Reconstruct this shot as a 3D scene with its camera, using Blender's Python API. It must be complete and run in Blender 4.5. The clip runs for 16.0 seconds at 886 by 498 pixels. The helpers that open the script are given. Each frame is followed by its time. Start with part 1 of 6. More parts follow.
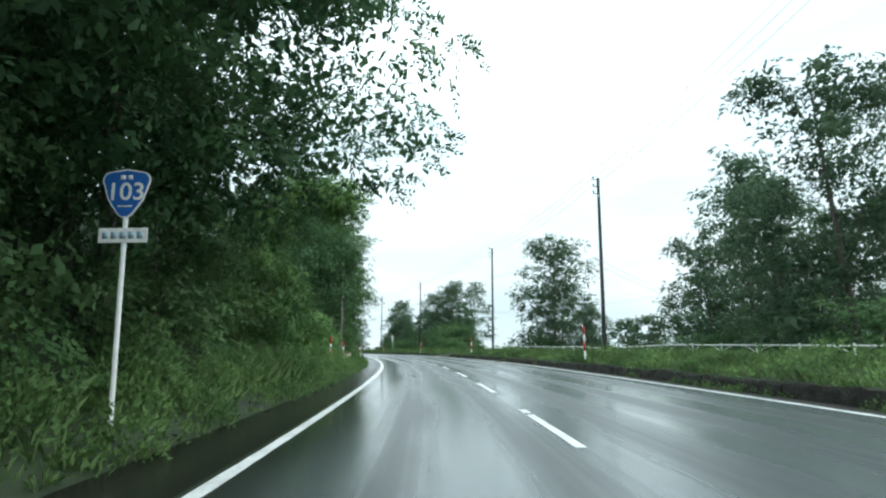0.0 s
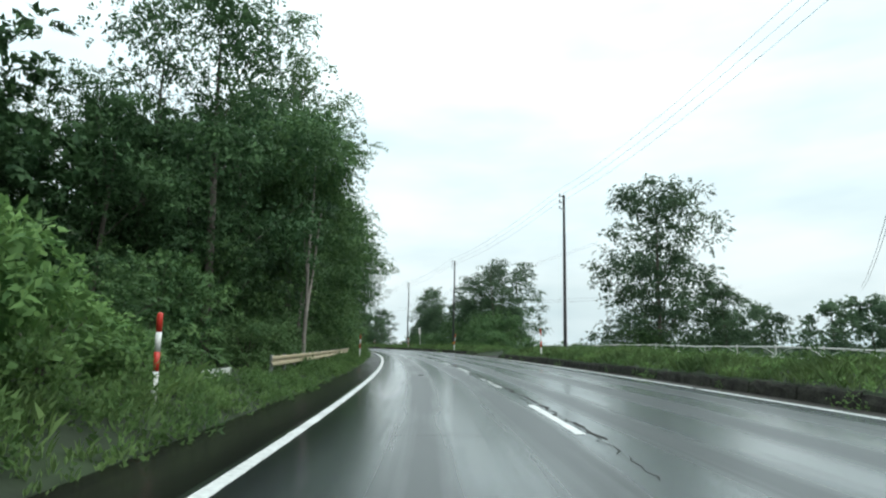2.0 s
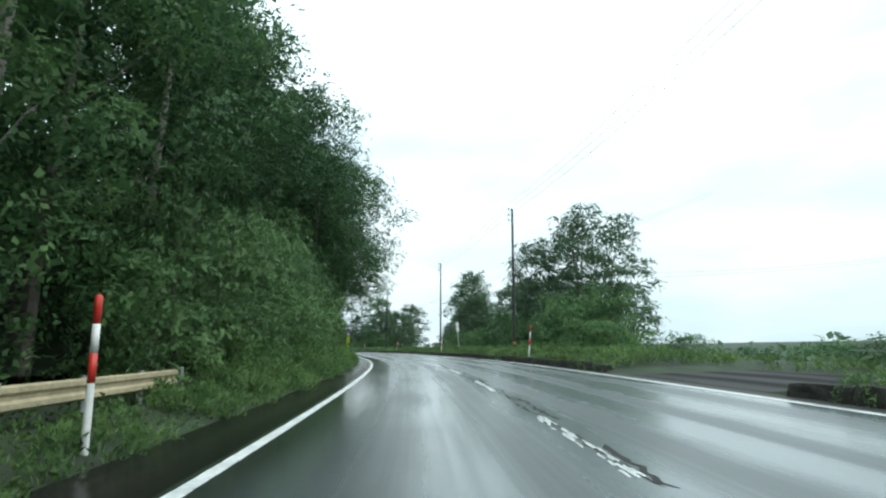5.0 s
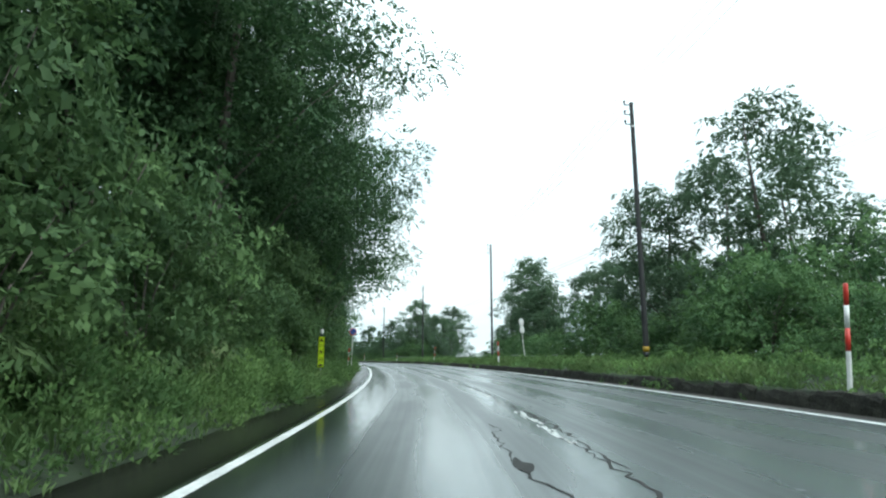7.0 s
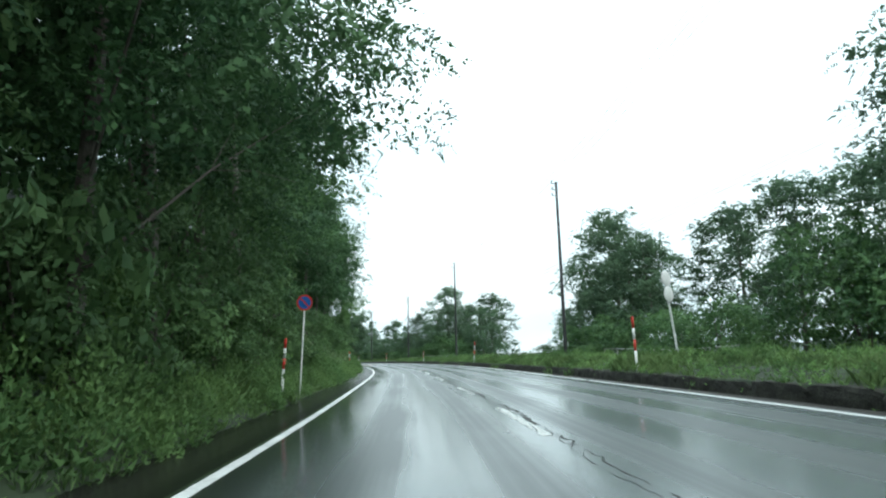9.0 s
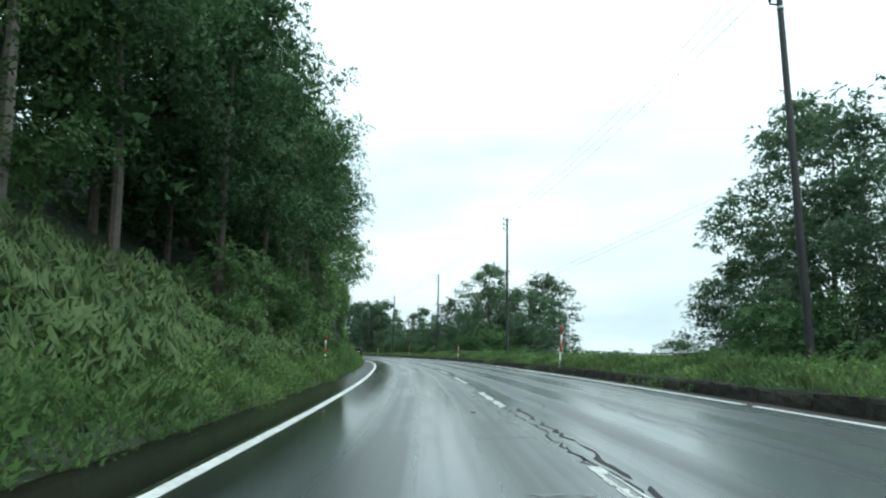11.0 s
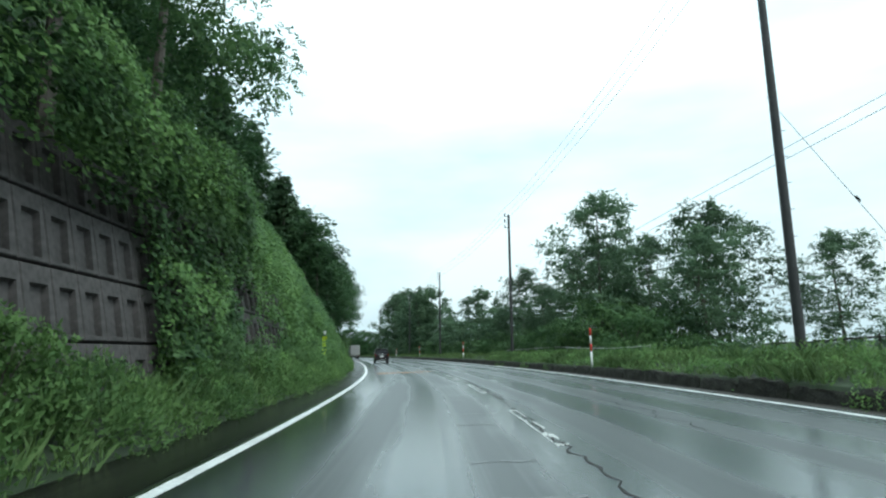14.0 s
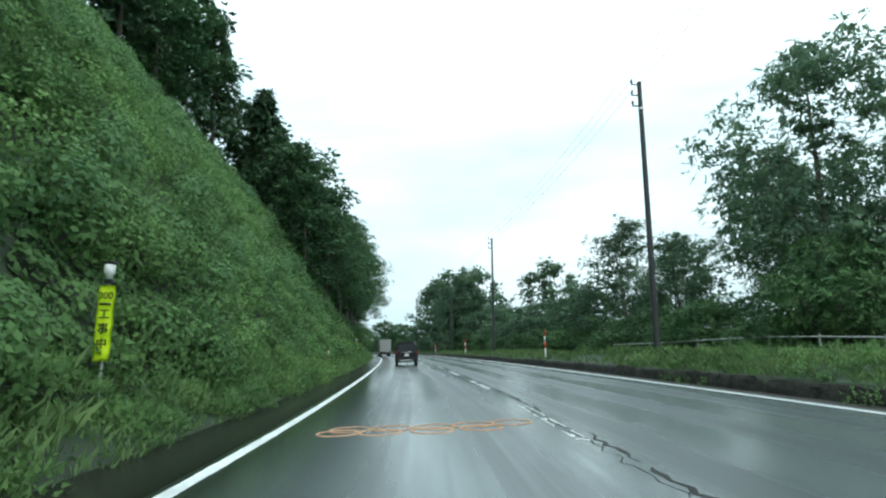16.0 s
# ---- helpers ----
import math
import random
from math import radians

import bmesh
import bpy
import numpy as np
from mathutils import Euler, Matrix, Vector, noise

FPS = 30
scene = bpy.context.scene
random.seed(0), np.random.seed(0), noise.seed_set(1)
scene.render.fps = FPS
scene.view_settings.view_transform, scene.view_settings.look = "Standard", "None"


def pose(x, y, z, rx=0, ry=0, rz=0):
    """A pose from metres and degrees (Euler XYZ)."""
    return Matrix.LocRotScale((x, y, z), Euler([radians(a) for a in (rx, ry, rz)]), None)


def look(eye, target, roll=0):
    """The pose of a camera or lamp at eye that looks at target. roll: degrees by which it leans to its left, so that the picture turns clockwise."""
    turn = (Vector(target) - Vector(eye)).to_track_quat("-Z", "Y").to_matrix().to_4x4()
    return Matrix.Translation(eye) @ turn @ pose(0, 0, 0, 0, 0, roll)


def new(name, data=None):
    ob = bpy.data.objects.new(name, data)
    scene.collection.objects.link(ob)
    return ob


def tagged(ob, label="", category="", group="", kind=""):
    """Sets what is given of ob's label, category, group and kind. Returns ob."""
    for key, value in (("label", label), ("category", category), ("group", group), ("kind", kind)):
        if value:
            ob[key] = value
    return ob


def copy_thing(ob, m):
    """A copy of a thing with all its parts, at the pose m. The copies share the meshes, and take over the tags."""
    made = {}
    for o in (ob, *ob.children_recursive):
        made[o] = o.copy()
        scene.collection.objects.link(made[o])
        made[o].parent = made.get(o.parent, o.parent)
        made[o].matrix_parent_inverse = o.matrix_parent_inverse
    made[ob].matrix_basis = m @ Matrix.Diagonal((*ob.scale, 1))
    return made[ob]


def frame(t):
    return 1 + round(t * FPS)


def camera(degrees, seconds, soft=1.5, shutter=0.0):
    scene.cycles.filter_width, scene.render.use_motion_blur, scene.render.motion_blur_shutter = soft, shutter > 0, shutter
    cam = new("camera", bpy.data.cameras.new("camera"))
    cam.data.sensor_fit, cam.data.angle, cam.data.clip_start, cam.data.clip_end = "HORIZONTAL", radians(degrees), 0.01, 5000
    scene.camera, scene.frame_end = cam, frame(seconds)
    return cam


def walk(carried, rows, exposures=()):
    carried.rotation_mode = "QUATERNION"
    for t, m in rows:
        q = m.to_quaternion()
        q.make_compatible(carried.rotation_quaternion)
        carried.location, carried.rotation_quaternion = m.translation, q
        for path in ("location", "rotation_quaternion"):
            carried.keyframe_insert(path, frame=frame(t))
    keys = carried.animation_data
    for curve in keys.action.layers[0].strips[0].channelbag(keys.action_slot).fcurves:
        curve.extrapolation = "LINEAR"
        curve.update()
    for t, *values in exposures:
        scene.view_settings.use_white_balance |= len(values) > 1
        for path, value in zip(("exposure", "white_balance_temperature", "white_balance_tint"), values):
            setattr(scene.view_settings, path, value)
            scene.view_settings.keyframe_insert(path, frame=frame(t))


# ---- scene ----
cam = camera(74.67, 16.0, soft=2.2)
# t, x, y, z, yaw, pitch, roll
ROWS = [
    (0.0, 0.00, 0.00, 1.317, -0.90, 9.63, -1.01),
    (0.5, -0.12, 7.33, 1.329, -0.09, 9.51, -0.49),
    (1.0, -0.25, 14.46, 1.310, 0.73, 9.29, -0.31),
    (1.5, -0.47, 21.29, 1.271, 1.63, 9.32, -0.10),
    (2.0, -0.86, 28.11, 1.310, 2.45, 9.25, 0.09),
    (2.5, -1.23, 34.95, 1.291, 3.05, 8.84, -0.39),
    (3.0, -1.59, 41.67, 1.292, 3.94, 8.94, -0.45),
    (3.5, -2.21, 48.31, 1.329, 4.49, 9.17, -0.72),
    (4.0, -2.87, 54.76, 1.297, 4.88, 9.22, -0.99),
    (4.2, -3.18, 57.31, 1.305, 4.85, 9.13, -0.86),
    (6.3, -7.01, 86.88, 1.249, 8.61, 10.23, -1.18),
    (6.5, -7.49, 89.62, 1.296, 9.00, 10.23, -1.00),
    (7.0, -8.67, 96.45, 1.269, 9.97, 10.47, -1.17),
    (7.5, -10.07, 103.24, 1.287, 10.69, 10.67, -1.59),
    (8.0, -11.49, 110.10, 1.306, 11.52, 10.43, -1.95),
    (8.5, -13.19, 116.91, 1.282, 12.15, 10.37, -2.14),
    (9.0, -14.91, 124.04, 1.313, 12.86, 10.35, -2.43),
    (9.2, -15.57, 126.87, 1.298, 13.38, 10.33, -2.38),
    (11.3, -24.85, 156.84, 1.260, 16.28, 9.88, 0.12),
    (11.5, -25.77, 159.80, 1.308, 16.49, 9.77, 0.00),
    (12.0, -28.10, 167.18, 1.365, 17.17, 9.83, -0.79),
    (12.5, -30.41, 174.28, 1.289, 18.06, 10.03, -1.36),
    (13.0, -32.90, 181.31, 1.288, 19.05, 10.01, -1.35),
    (13.5, -35.48, 188.32, 1.297, 20.11, 10.06, -1.53),
    (14.0, -38.27, 195.37, 1.288, 21.13, 9.98, -1.80),
    (14.5, -41.12, 202.30, 1.312, 22.27, 9.93, -1.82),
    (15.0, -44.08, 208.85, 1.289, 23.28, 9.88, -1.97),
    (15.5, -47.08, 215.30, 1.302, 24.28, 9.91, -1.75),
    (16.0, -50.19, 221.52, 1.285, 25.29, 9.71, -1.78),
]
walk(cam, [(t, pose(x, y, z, 90 + pitch, 0, yaw) @ pose(0, 0, 0, 0, 0, roll)) for t, x, y, z, yaw, pitch, roll in ROWS],
     exposures=[(0.0, 0.22, 6050, 1.5), (0.8, 0.05, 6050, 1.5), (1.5, -0.05, 6250, 3.5), (2.5, 0.0, 6300, 4.0), (3.5, 0.05, 6100, 2.0), (6.5, 0.32, 6050, 1.0), (9.0, 0.42, 6000, 0.5), (11.5, 0.08, 5950, -1.0), (14.0, 0.05, 5900, -2.0), (16.0, 0.15, 5850, -2.5)])

# the road's centre line: start and heading (degrees) every 20 m
X0, Y0 = 2.177, 3.983
HEADS = [0.52, 2.36, 4.98, 7.53, 9.13, 11.41, 15.04, 17.25, 17.72, 20.45, 22.27, 25.41, 28.86, 29.92, 30.59, 31.25, 31.92]

BEND = 0.12
SKY, SUN = 1.35, 1.5

# ---- world and light ----
world = bpy.data.worlds.new("overcast")
scene.world = world
world.use_nodes = True
wn, wl = world.node_tree.nodes, world.node_tree.links
wn.clear()
sky = wn.new("ShaderNodeTexSky")
sky.sky_type, sky.sun_disc = "NISHITA", False
sky.sun_elevation, sky.sun_rotation = radians(54), radians(117)
sky.dust_density, sky.air_density = 6.0, 1.5
sky_gain = wn.new("ShaderNodeMix")
sky_gain.data_type, sky_gain.blend_type = "RGBA", "MULTIPLY"
sky_gain.inputs[0].default_value = 1.0
sky_gain.inputs[7].default_value = (0.1, 0.1, 0.1, 1)
wl.new(sky.outputs[0], sky_gain.inputs[6])
wcoord = wn.new("ShaderNodeTexCoord")
wmap = wn.new("ShaderNodeMapping")
wmap.inputs["Scale"].default_value = (1.2, 1.2, 4.0)
cloud = wn.new("ShaderNodeTexNoise")
cloud.inputs["Scale"].default_value, cloud.inputs["Detail"].default_value = 1.6, 5.0
cramp = wn.new("ShaderNodeValToRGB")
cramp.color_ramp.elements[0].position, cramp.color_ramp.elements[0].color = 0.34, (0.545, 0.640, 0.675, 1)
cramp.color_ramp.elements[1].position, cramp.color_ramp.elements[1].color = 0.62, (0.78, 0.84, 0.855, 1)
wl.new(wcoord.outputs["Generated"], wmap.inputs[0])
wl.new(wmap.outputs[0], cloud.inputs["Vector"])
wl.new(cloud.outputs["Fac"], cramp.inputs[0])
# an overcast sky is brighter overhead than at the horizon
wsep = wn.new("ShaderNodeSeparateXYZ")
wl.new(wcoord.outputs["Generated"], wsep.inputs[0])
zenith = wn.new("ShaderNodeMapRange")
zenith.inputs["From Min"].default_value, zenith.inputs["From Max"].default_value = 0.1, 1.0
zenith.inputs["To Min"].default_value, zenith.inputs["To Max"].default_value = 1.0, 1.9
wl.new(wsep.outputs["Z"], zenith.inputs["Value"])
overcast = wn.new("ShaderNodeMix")
overcast.data_type, overcast.blend_type = "RGBA", "MULTIPLY"
overcast.inputs[0].default_value = 1.0
wl.new(cramp.outputs[0], overcast.inputs[6])
wl.new(zenith.outputs[0], overcast.inputs[7])
wmix = wn.new("ShaderNodeMix")
wmix.data_type = "RGBA"
wmix.inputs[0].default_value = 0.9
wl.new(sky_gain.outputs[2], wmix.inputs[6])
wl.new(overcast.outputs[2], wmix.inputs[7])
wbg = wn.new("ShaderNodeBackground")
wbg.inputs["Strength"].default_value = SKY
wl.new(wmix.outputs[2], wbg.inputs["Color"])
wout = wn.new("ShaderNodeOutputWorld")
wl.new(wbg.outputs[0], wout.inputs[0])
sun = new("sun", bpy.data.lights.new("sun", "SUN"))
sun.data.energy, sun.data.angle, sun.data.color = SUN, radians(35), (1.0, 0.97, 0.93)
sun.matrix_world = look((0, 0, 50), (-32, 16, 0))

# ---- road geometry ----
STEP = 2.0
_n = len(HEADS)


def heading(s):
    if s < 0:
        return HEADS[0] + 0.05 * max(s, -100)
    end = 20.0 * (_n - 1)
    if s > end:
        return HEADS[-1] + BEND * (s - end)
    i = min(int(s // 20), _n - 2)
    f = s / 20 - i
    return HEADS[i] * (1 - f) + HEADS[i + 1] * f


_cx, _cy, _ch = {}, {}, {}
_x, _y = X0, Y0
for _i in range(0, 311):
    _cx[_i], _cy[_i], _ch[_i] = _x, _y, radians(heading(_i * STEP))
    _h = _ch[_i]
    _x, _y = _x - STEP * math.sin(_h), _y + STEP * math.cos(_h)
_x, _y = X0, Y0
for _i in range(0, -81, -1):
    _cx[_i], _cy[_i], _ch[_i] = _x, _y, radians(heading(_i * STEP))
    _h = _ch[_i]
    _x, _y = _x + STEP * math.sin(_h), _y - STEP * math.cos(_h)


def road(s, off, z=0.0):
    """World place of a point s metres along the road and off metres to its right."""
    i = max(-80, min(309, int(math.floor(s / STEP))))
    f = s / STEP - i
    a, b = (_cx[i], _cy[i]), (_cx[i + 1], _cy[i + 1])
    h = _ch[i] * (1 - f) + _ch[i + 1] * f if 0 <= f <= 1 else _ch[i]
    return Vector((a[0] + (b[0] - a[0]) * f + off * math.cos(h), a[1] + (b[1] - a[1]) * f + off * math.sin(h), z))


def turn(s):
    """The road's heading at s, in degrees."""
    return heading(s)


def smooth(a, b, x):
    t = max(0.0, min(1.0, (x - a) / (b - a)))
    return t * t * (3 - 2 * t)


LEFT_EDGE, RIGHT_EDGE = -5.75, 6.25


def height(s, off):
    """Height of the ground."""
    bump = 0.25 * noise.noise((s * 0.08, off * 0.11, 3.0)) + 0.08 * noise.noise((s * 0.4, off * 0.4, 8.0))
    if LEFT_EDGE - 0.02 < off < RIGHT_EDGE + 0.02:
        return -0.08
    if off < 0:
        d = LEFT_EDGE - off
        verge = 0.3 * smooth(0, 1.0, d) + 0.25 * smooth(0.5, 2.2, d)
        verge *= 1 - 0.5 * smooth(33, 41, s) * (1 - smooth(77, 85, s))
        hill = 0.75 * (1 - smooth(22, 50, s)) + 0.8 * smooth(72, 92, s)
        top = 9.0 * (1 - smooth(22, 50, s)) + 11.0 * smooth(72, 92, s) + 9.0 * smooth(210, 240, s)
        flat = 9.0 * smooth(30, 42, s) * (1 - smooth(80, 95, s))
        rise = max(0.0, d - 2.2 - flat)
        slope = hill
        cut = smooth(222, 234, s)
        steep = max(0.0, d - 1.3)
        steep = min(steep * 1.8, 8.5 + (steep - 4.7) * 1.3, 22.0 + 0.1 * steep)
        wall = 5.3 * smooth(188, 196, s) * (1 - smooth(226, 236, s)) * smooth(2.5, 4.0, d)
        h = min(max(rise * slope, wall + (0.5 + 0.9 * smooth(209, 217, s)) * max(0.0, rise - 1.6) if wall > 0.1 else 0.0), top + 0.15 * rise if top > 0.5 else 0.25 * rise)
        h = h * (1 - cut) + max(0.0, steep) * cut
        far = 6.0 * smooth(45, 110, d)
        return verge + max(0.0, h) + far + bump * smooth(0.6, 3, d)
    d = off - RIGHT_EDGE
    verge = 0.36 + 0.26 * smooth(0.1, 1.4, d) - 0.30 * smooth(3.0, 7.5, d)
    apron = smooth(76, 79, s) * (1 - smooth(88, 92, s))
    verge *= 1 - 0.92 * apron * (1 - smooth(6, 9, d))
    verge -= 0.12 * apron * (1 - smooth(5, 7, d))
    drop = -5.5 * smooth(9.0, 30.0, d) - 6.0 * smooth(60, 200, d)
    return verge + drop + bump * smooth(0.8, 3, d)


def on_ground(s, off, sink=0.0):
    return road(s, off, height(s, off) - sink)


# ---- helpers ----
def node_material(name):
    m = bpy.data.materials.new(name)
    m.use_nodes = True
    nt = m.node_tree
    return m, nt, nt.nodes["Principled BSDF"]


def plain(name, color, rough=0.5, metal=0.0, vary=0.25, scale=6.0, bump=0.15, spec=0.5):
    """Paint, plastic, metal or stone with stains at two scales."""
    m, nt, bsdf = node_material(name)
    tc = nt.nodes.new("ShaderNodeTexCoord")
    big, fine = nt.nodes.new("ShaderNodeTexNoise"), nt.nodes.new("ShaderNodeTexNoise")
    big.inputs["Scale"].default_value, fine.inputs["Scale"].default_value = scale, scale * 9
    big.inputs["Detail"].default_value = fine.inputs["Detail"].default_value = 4
    nt.links.new(tc.outputs["Object"], big.inputs["Vector"])
    nt.links.new(tc.outputs["Object"], fine.inputs["Vector"])
    add = nt.nodes.new("ShaderNodeMath")
    add.operation = "MULTIPLY"
    nt.links.new(big.outputs["Fac"], add.inputs[0])
    nt.links.new(fine.outputs["Fac"], add.inputs[1])
    ramp = nt.nodes.new("ShaderNodeValToRGB")
    c = Vector(color[:3])
    ramp.color_ramp.elements[0].position, ramp.color_ramp.elements[1].position = 0.12, 0.36
    ramp.color_ramp.elements[0].color = (*(c * (1 - vary)), 1)
    ramp.color_ramp.elements[1].color = (*(c * (1 + 0.3 * vary)), 1)
    nt.links.new(add.outputs[0], ramp.inputs[0])
    nt.links.new(ramp.outputs[0], bsdf.inputs["Base Color"])
    bsdf.inputs["Roughness"].default_value, bsdf.inputs["Metallic"].default_value = rough, metal
    bsdf.inputs["Specular IOR Level"].default_value = spec
    if bump:
        b = nt.nodes.new("ShaderNodeBump")
        b.inputs["Strength"].default_value, b.inputs["Distance"].default_value = bump, 0.02
        nt.links.new(fine.outputs["Fac"], b.inputs["Height"])
        nt.links.new(b.outputs[0], bsdf.inputs["Normal"])
    return m


def foliage(name, dark, light, tip=None, through_light=0.3, rough=0.6):
    """Leaves: colour varies from leaf to leaf, and in patches over the crown; some light passes through."""
    m, nt, bsdf = node_material(name)
    geo = nt.nodes.new("ShaderNodeNewGeometry")
    tc = nt.nodes.new("ShaderNodeTexCoord")
    patch = nt.nodes.new("ShaderNodeTexNoise")
    patch.inputs["Scale"].default_value, patch.inputs["Detail"].default_value = 0.45, 3
    nt.links.new(tc.outputs["Object"], patch.inputs["Vector"])
    mix = nt.nodes.new("ShaderNodeMath")
    mix.operation = "MULTIPLY_ADD"
    mix.inputs[1].default_value = 0.3
    nt.links.new(geo.outputs["Random Per Island"], mix.inputs[0])
    sub = nt.nodes.new("ShaderNodeMath")
    sub.operation = "MULTIPLY_ADD"
    sub.inputs[1].default_value, sub.inputs[2].default_value = 1.5, -0.45
    nt.links.new(patch.outputs["Fac"], sub.inputs[0])
    nt.links.new(sub.outputs[0], mix.inputs[2])
    ramp = nt.nodes.new("ShaderNodeValToRGB")
    ramp.color_ramp.elements[0].position, ramp.color_ramp.elements[1].position = 0.15, 0.95
    ramp.color_ramp.elements[0].color, ramp.color_ramp.elements[1].color = (*dark, 1), (*light, 1)
    if tip:
        e = ramp.color_ramp.elements.new(1.0)
        e.color = (*tip, 1)
        ramp.color_ramp.elements[1].position = 0.86
    nt.links.new(mix.outputs[0], ramp.inputs[0])
    info = nt.nodes.new("ShaderNodeObjectInfo")
    hsv = nt.nodes.new("ShaderNodeHueSaturation")
    val = nt.nodes.new("ShaderNodeMapRange")
    val.inputs["To Min"].default_value, val.inputs["To Max"].default_value = 0.75, 1.2
    nt.links.new(info.outputs["Random"], val.inputs["Value"])
    nt.links.new(val.outputs[0], hsv.inputs["Value"])
    nt.links.new(ramp.outputs[0], hsv.inputs["Color"])
    nt.links.new(hsv.outputs[0], bsdf.inputs["Base Color"])
    bsdf.inputs["Roughness"].default_value = rough
    bsdf.inputs["Specular IOR Level"].default_value = 0.15
    tr = nt.nodes.new("ShaderNodeBsdfTranslucent")
    nt.links.new(hsv.outputs[0], tr.inputs["Color"])
    ms = nt.nodes.new("ShaderNodeMixShader")
    ms.inputs[0].default_value = through_light * 0.8
    out = nt.nodes["Material Output"]
    nt.links.new(bsdf.outputs[0], ms.inputs[1])
    nt.links.new(tr.outputs[0], ms.inputs[2])
    nt.links.new(ms.outputs[0], out.inputs[0])
    return m


def mesh_data(name, verts, faces, material, uv=None, flat=True):
    me = bpy.data.meshes.new(name)
    me.from_pydata([tuple(v) for v in verts], [], [tuple(int(i) for i in f) for f in faces])
    if uv is not None:
        layer = me.uv_layers.new(name="plan")
        idx = np.empty(len(me.loops), dtype=np.int32)
        me.loops.foreach_get("vertex_index", idx)
        layer.data.foreach_set("uv", np.asarray(uv, dtype=np.float32)[idx].ravel())
    me.materials.append(material)
    if not flat:
        me.polygons.foreach_set("use_smooth", [True] * len(me.polygons))
    me.update()
    return me


def tri_mesh(name, verts, tris, material, normals=None):
    """A mesh of many triangles from arrays; normals, one a vertex, round off the shading of a clump of leaves."""
    me = bpy.data.meshes.new(name)
    verts, tris = np.asarray(verts, np.float32), np.asarray(tris, np.int32)
    if normals is not None:
        normals = np.asarray(normals, np.float32)
        p = verts[tris]
        turned = (np.cross(p[:, 1] - p[:, 0], p[:, 2] - p[:, 0]) * normals[tris[:, 0]]).sum(1) < 0
        tris = np.where(turned[:, None], tris[:, ::-1], tris)
    me.vertices.add(len(verts))
    me.vertices.foreach_set("co", verts.ravel())
    me.loops.add(tris.size)
    me.loops.foreach_set("vertex_index", tris.ravel())
    me.polygons.add(len(tris))
    me.polygons.foreach_set("loop_start", np.arange(0, tris.size, 3, dtype=np.int32))
    me.update(calc_edges=True)
    me.materials.append(material)
    if normals is not None:
        me.polygons.foreach_set("use_smooth", np.ones(len(tris), dtype=bool))
        me.normals_split_custom_set_from_vertices(normals)
    return me


def child(name, data, parent, label=""):
    ob = new(name, data)
    ob.parent = parent
    if label:
        tagged(ob, label=label)
    return ob


def part(name, bm, material, parent, label="", flat=False):
    me = bpy.data.meshes.new(name)
    bm.to_mesh(me)
    bm.free()
    me.materials.append(material)
    if not flat:
        me.polygons.foreach_set("use_smooth", [len(p.vertices) == 4 and p.area < 0.02 for p in me.polygons])
    return child(name, me, parent, label)


def thing(name, place, rz, label, category, group="", kind=""):
    ob = new(name)
    ob.empty_display_size = 0.2
    ob.matrix_world = Matrix.Translation(place) @ pose(0, 0, 0, 0, 0, rz)
    return tagged(ob, label, category, group, kind)


def box(bm, cx, cy, cz, sx, sy, sz, bevel=0.0, m=None):
    r = bmesh.ops.create_cube(bm, size=1.0, matrix=(m or Matrix()) @ Matrix.Translation((cx, cy, cz)) @ Matrix.Diagonal((sx, sy, sz, 1)))
    if bevel:
        edges = list({e for v in r["verts"] for e in v.link_edges})
        bmesh.ops.bevel(bm, geom=edges, offset=bevel, segments=2, affect="EDGES", profile=0.6)


def tube(bm, pts, radii, sides=8, caps=True):
    """A tapered tube along points."""
    rings = []
    for i, p in enumerate(pts):
        p = Vector(p)
        d = (Vector(pts[min(i + 1, len(pts) - 1)]) - Vector(pts[max(i - 1, 0)])).normalized()
        a = d.cross(Vector((0, 0, 1)) if abs(d.z) < 0.9 else Vector((1, 0, 0))).normalized()
        b = d.cross(a)
        rings.append([bm.verts.new(p + float(radii[i]) * (math.cos(k * math.tau / sides) * a + math.sin(k * math.tau / sides) * b)) for k in range(sides)])
    for r0, r1 in zip(rings, rings[1:]):
        for k in range(sides):
            bm.faces.new((r0[k], r0[(k + 1) % sides], r1[(k + 1) % sides], r1[k]))
    if caps:
        bm.faces.new(rings[0][::-1])
        bm.faces.new(rings[-1])
    bmesh.ops.recalc_face_normals(bm, faces=bm.faces[:])


def disc(bm, radius, y, thick, sides=32, cz=0.0, cx=0.0):
    """A round plate facing -y."""
    bmesh.ops.create_cone(bm, cap_ends=True, segments=sides, radius1=radius, radius2=radius, depth=thick,
                          matrix=Matrix.Translation((cx, y, cz)) @ pose(0, 0, 0, 90, 0, 0))


def lettering(name, text, size, material, parent, place, depth=0.002):
    cu = bpy.data.curves.new(name, "FONT")
    cu.body, cu.size, cu.align_x, cu.align_y, cu.extrude = text, size, "CENTER", "CENTER", depth
    cu.offset = size * 0.008
    cu.materials.append(material)
    ob = child(name, cu, parent)
    ob.matrix_basis = Matrix.Translation(place) @ pose(0, 0, 0, 90, 0, 0)
    return ob


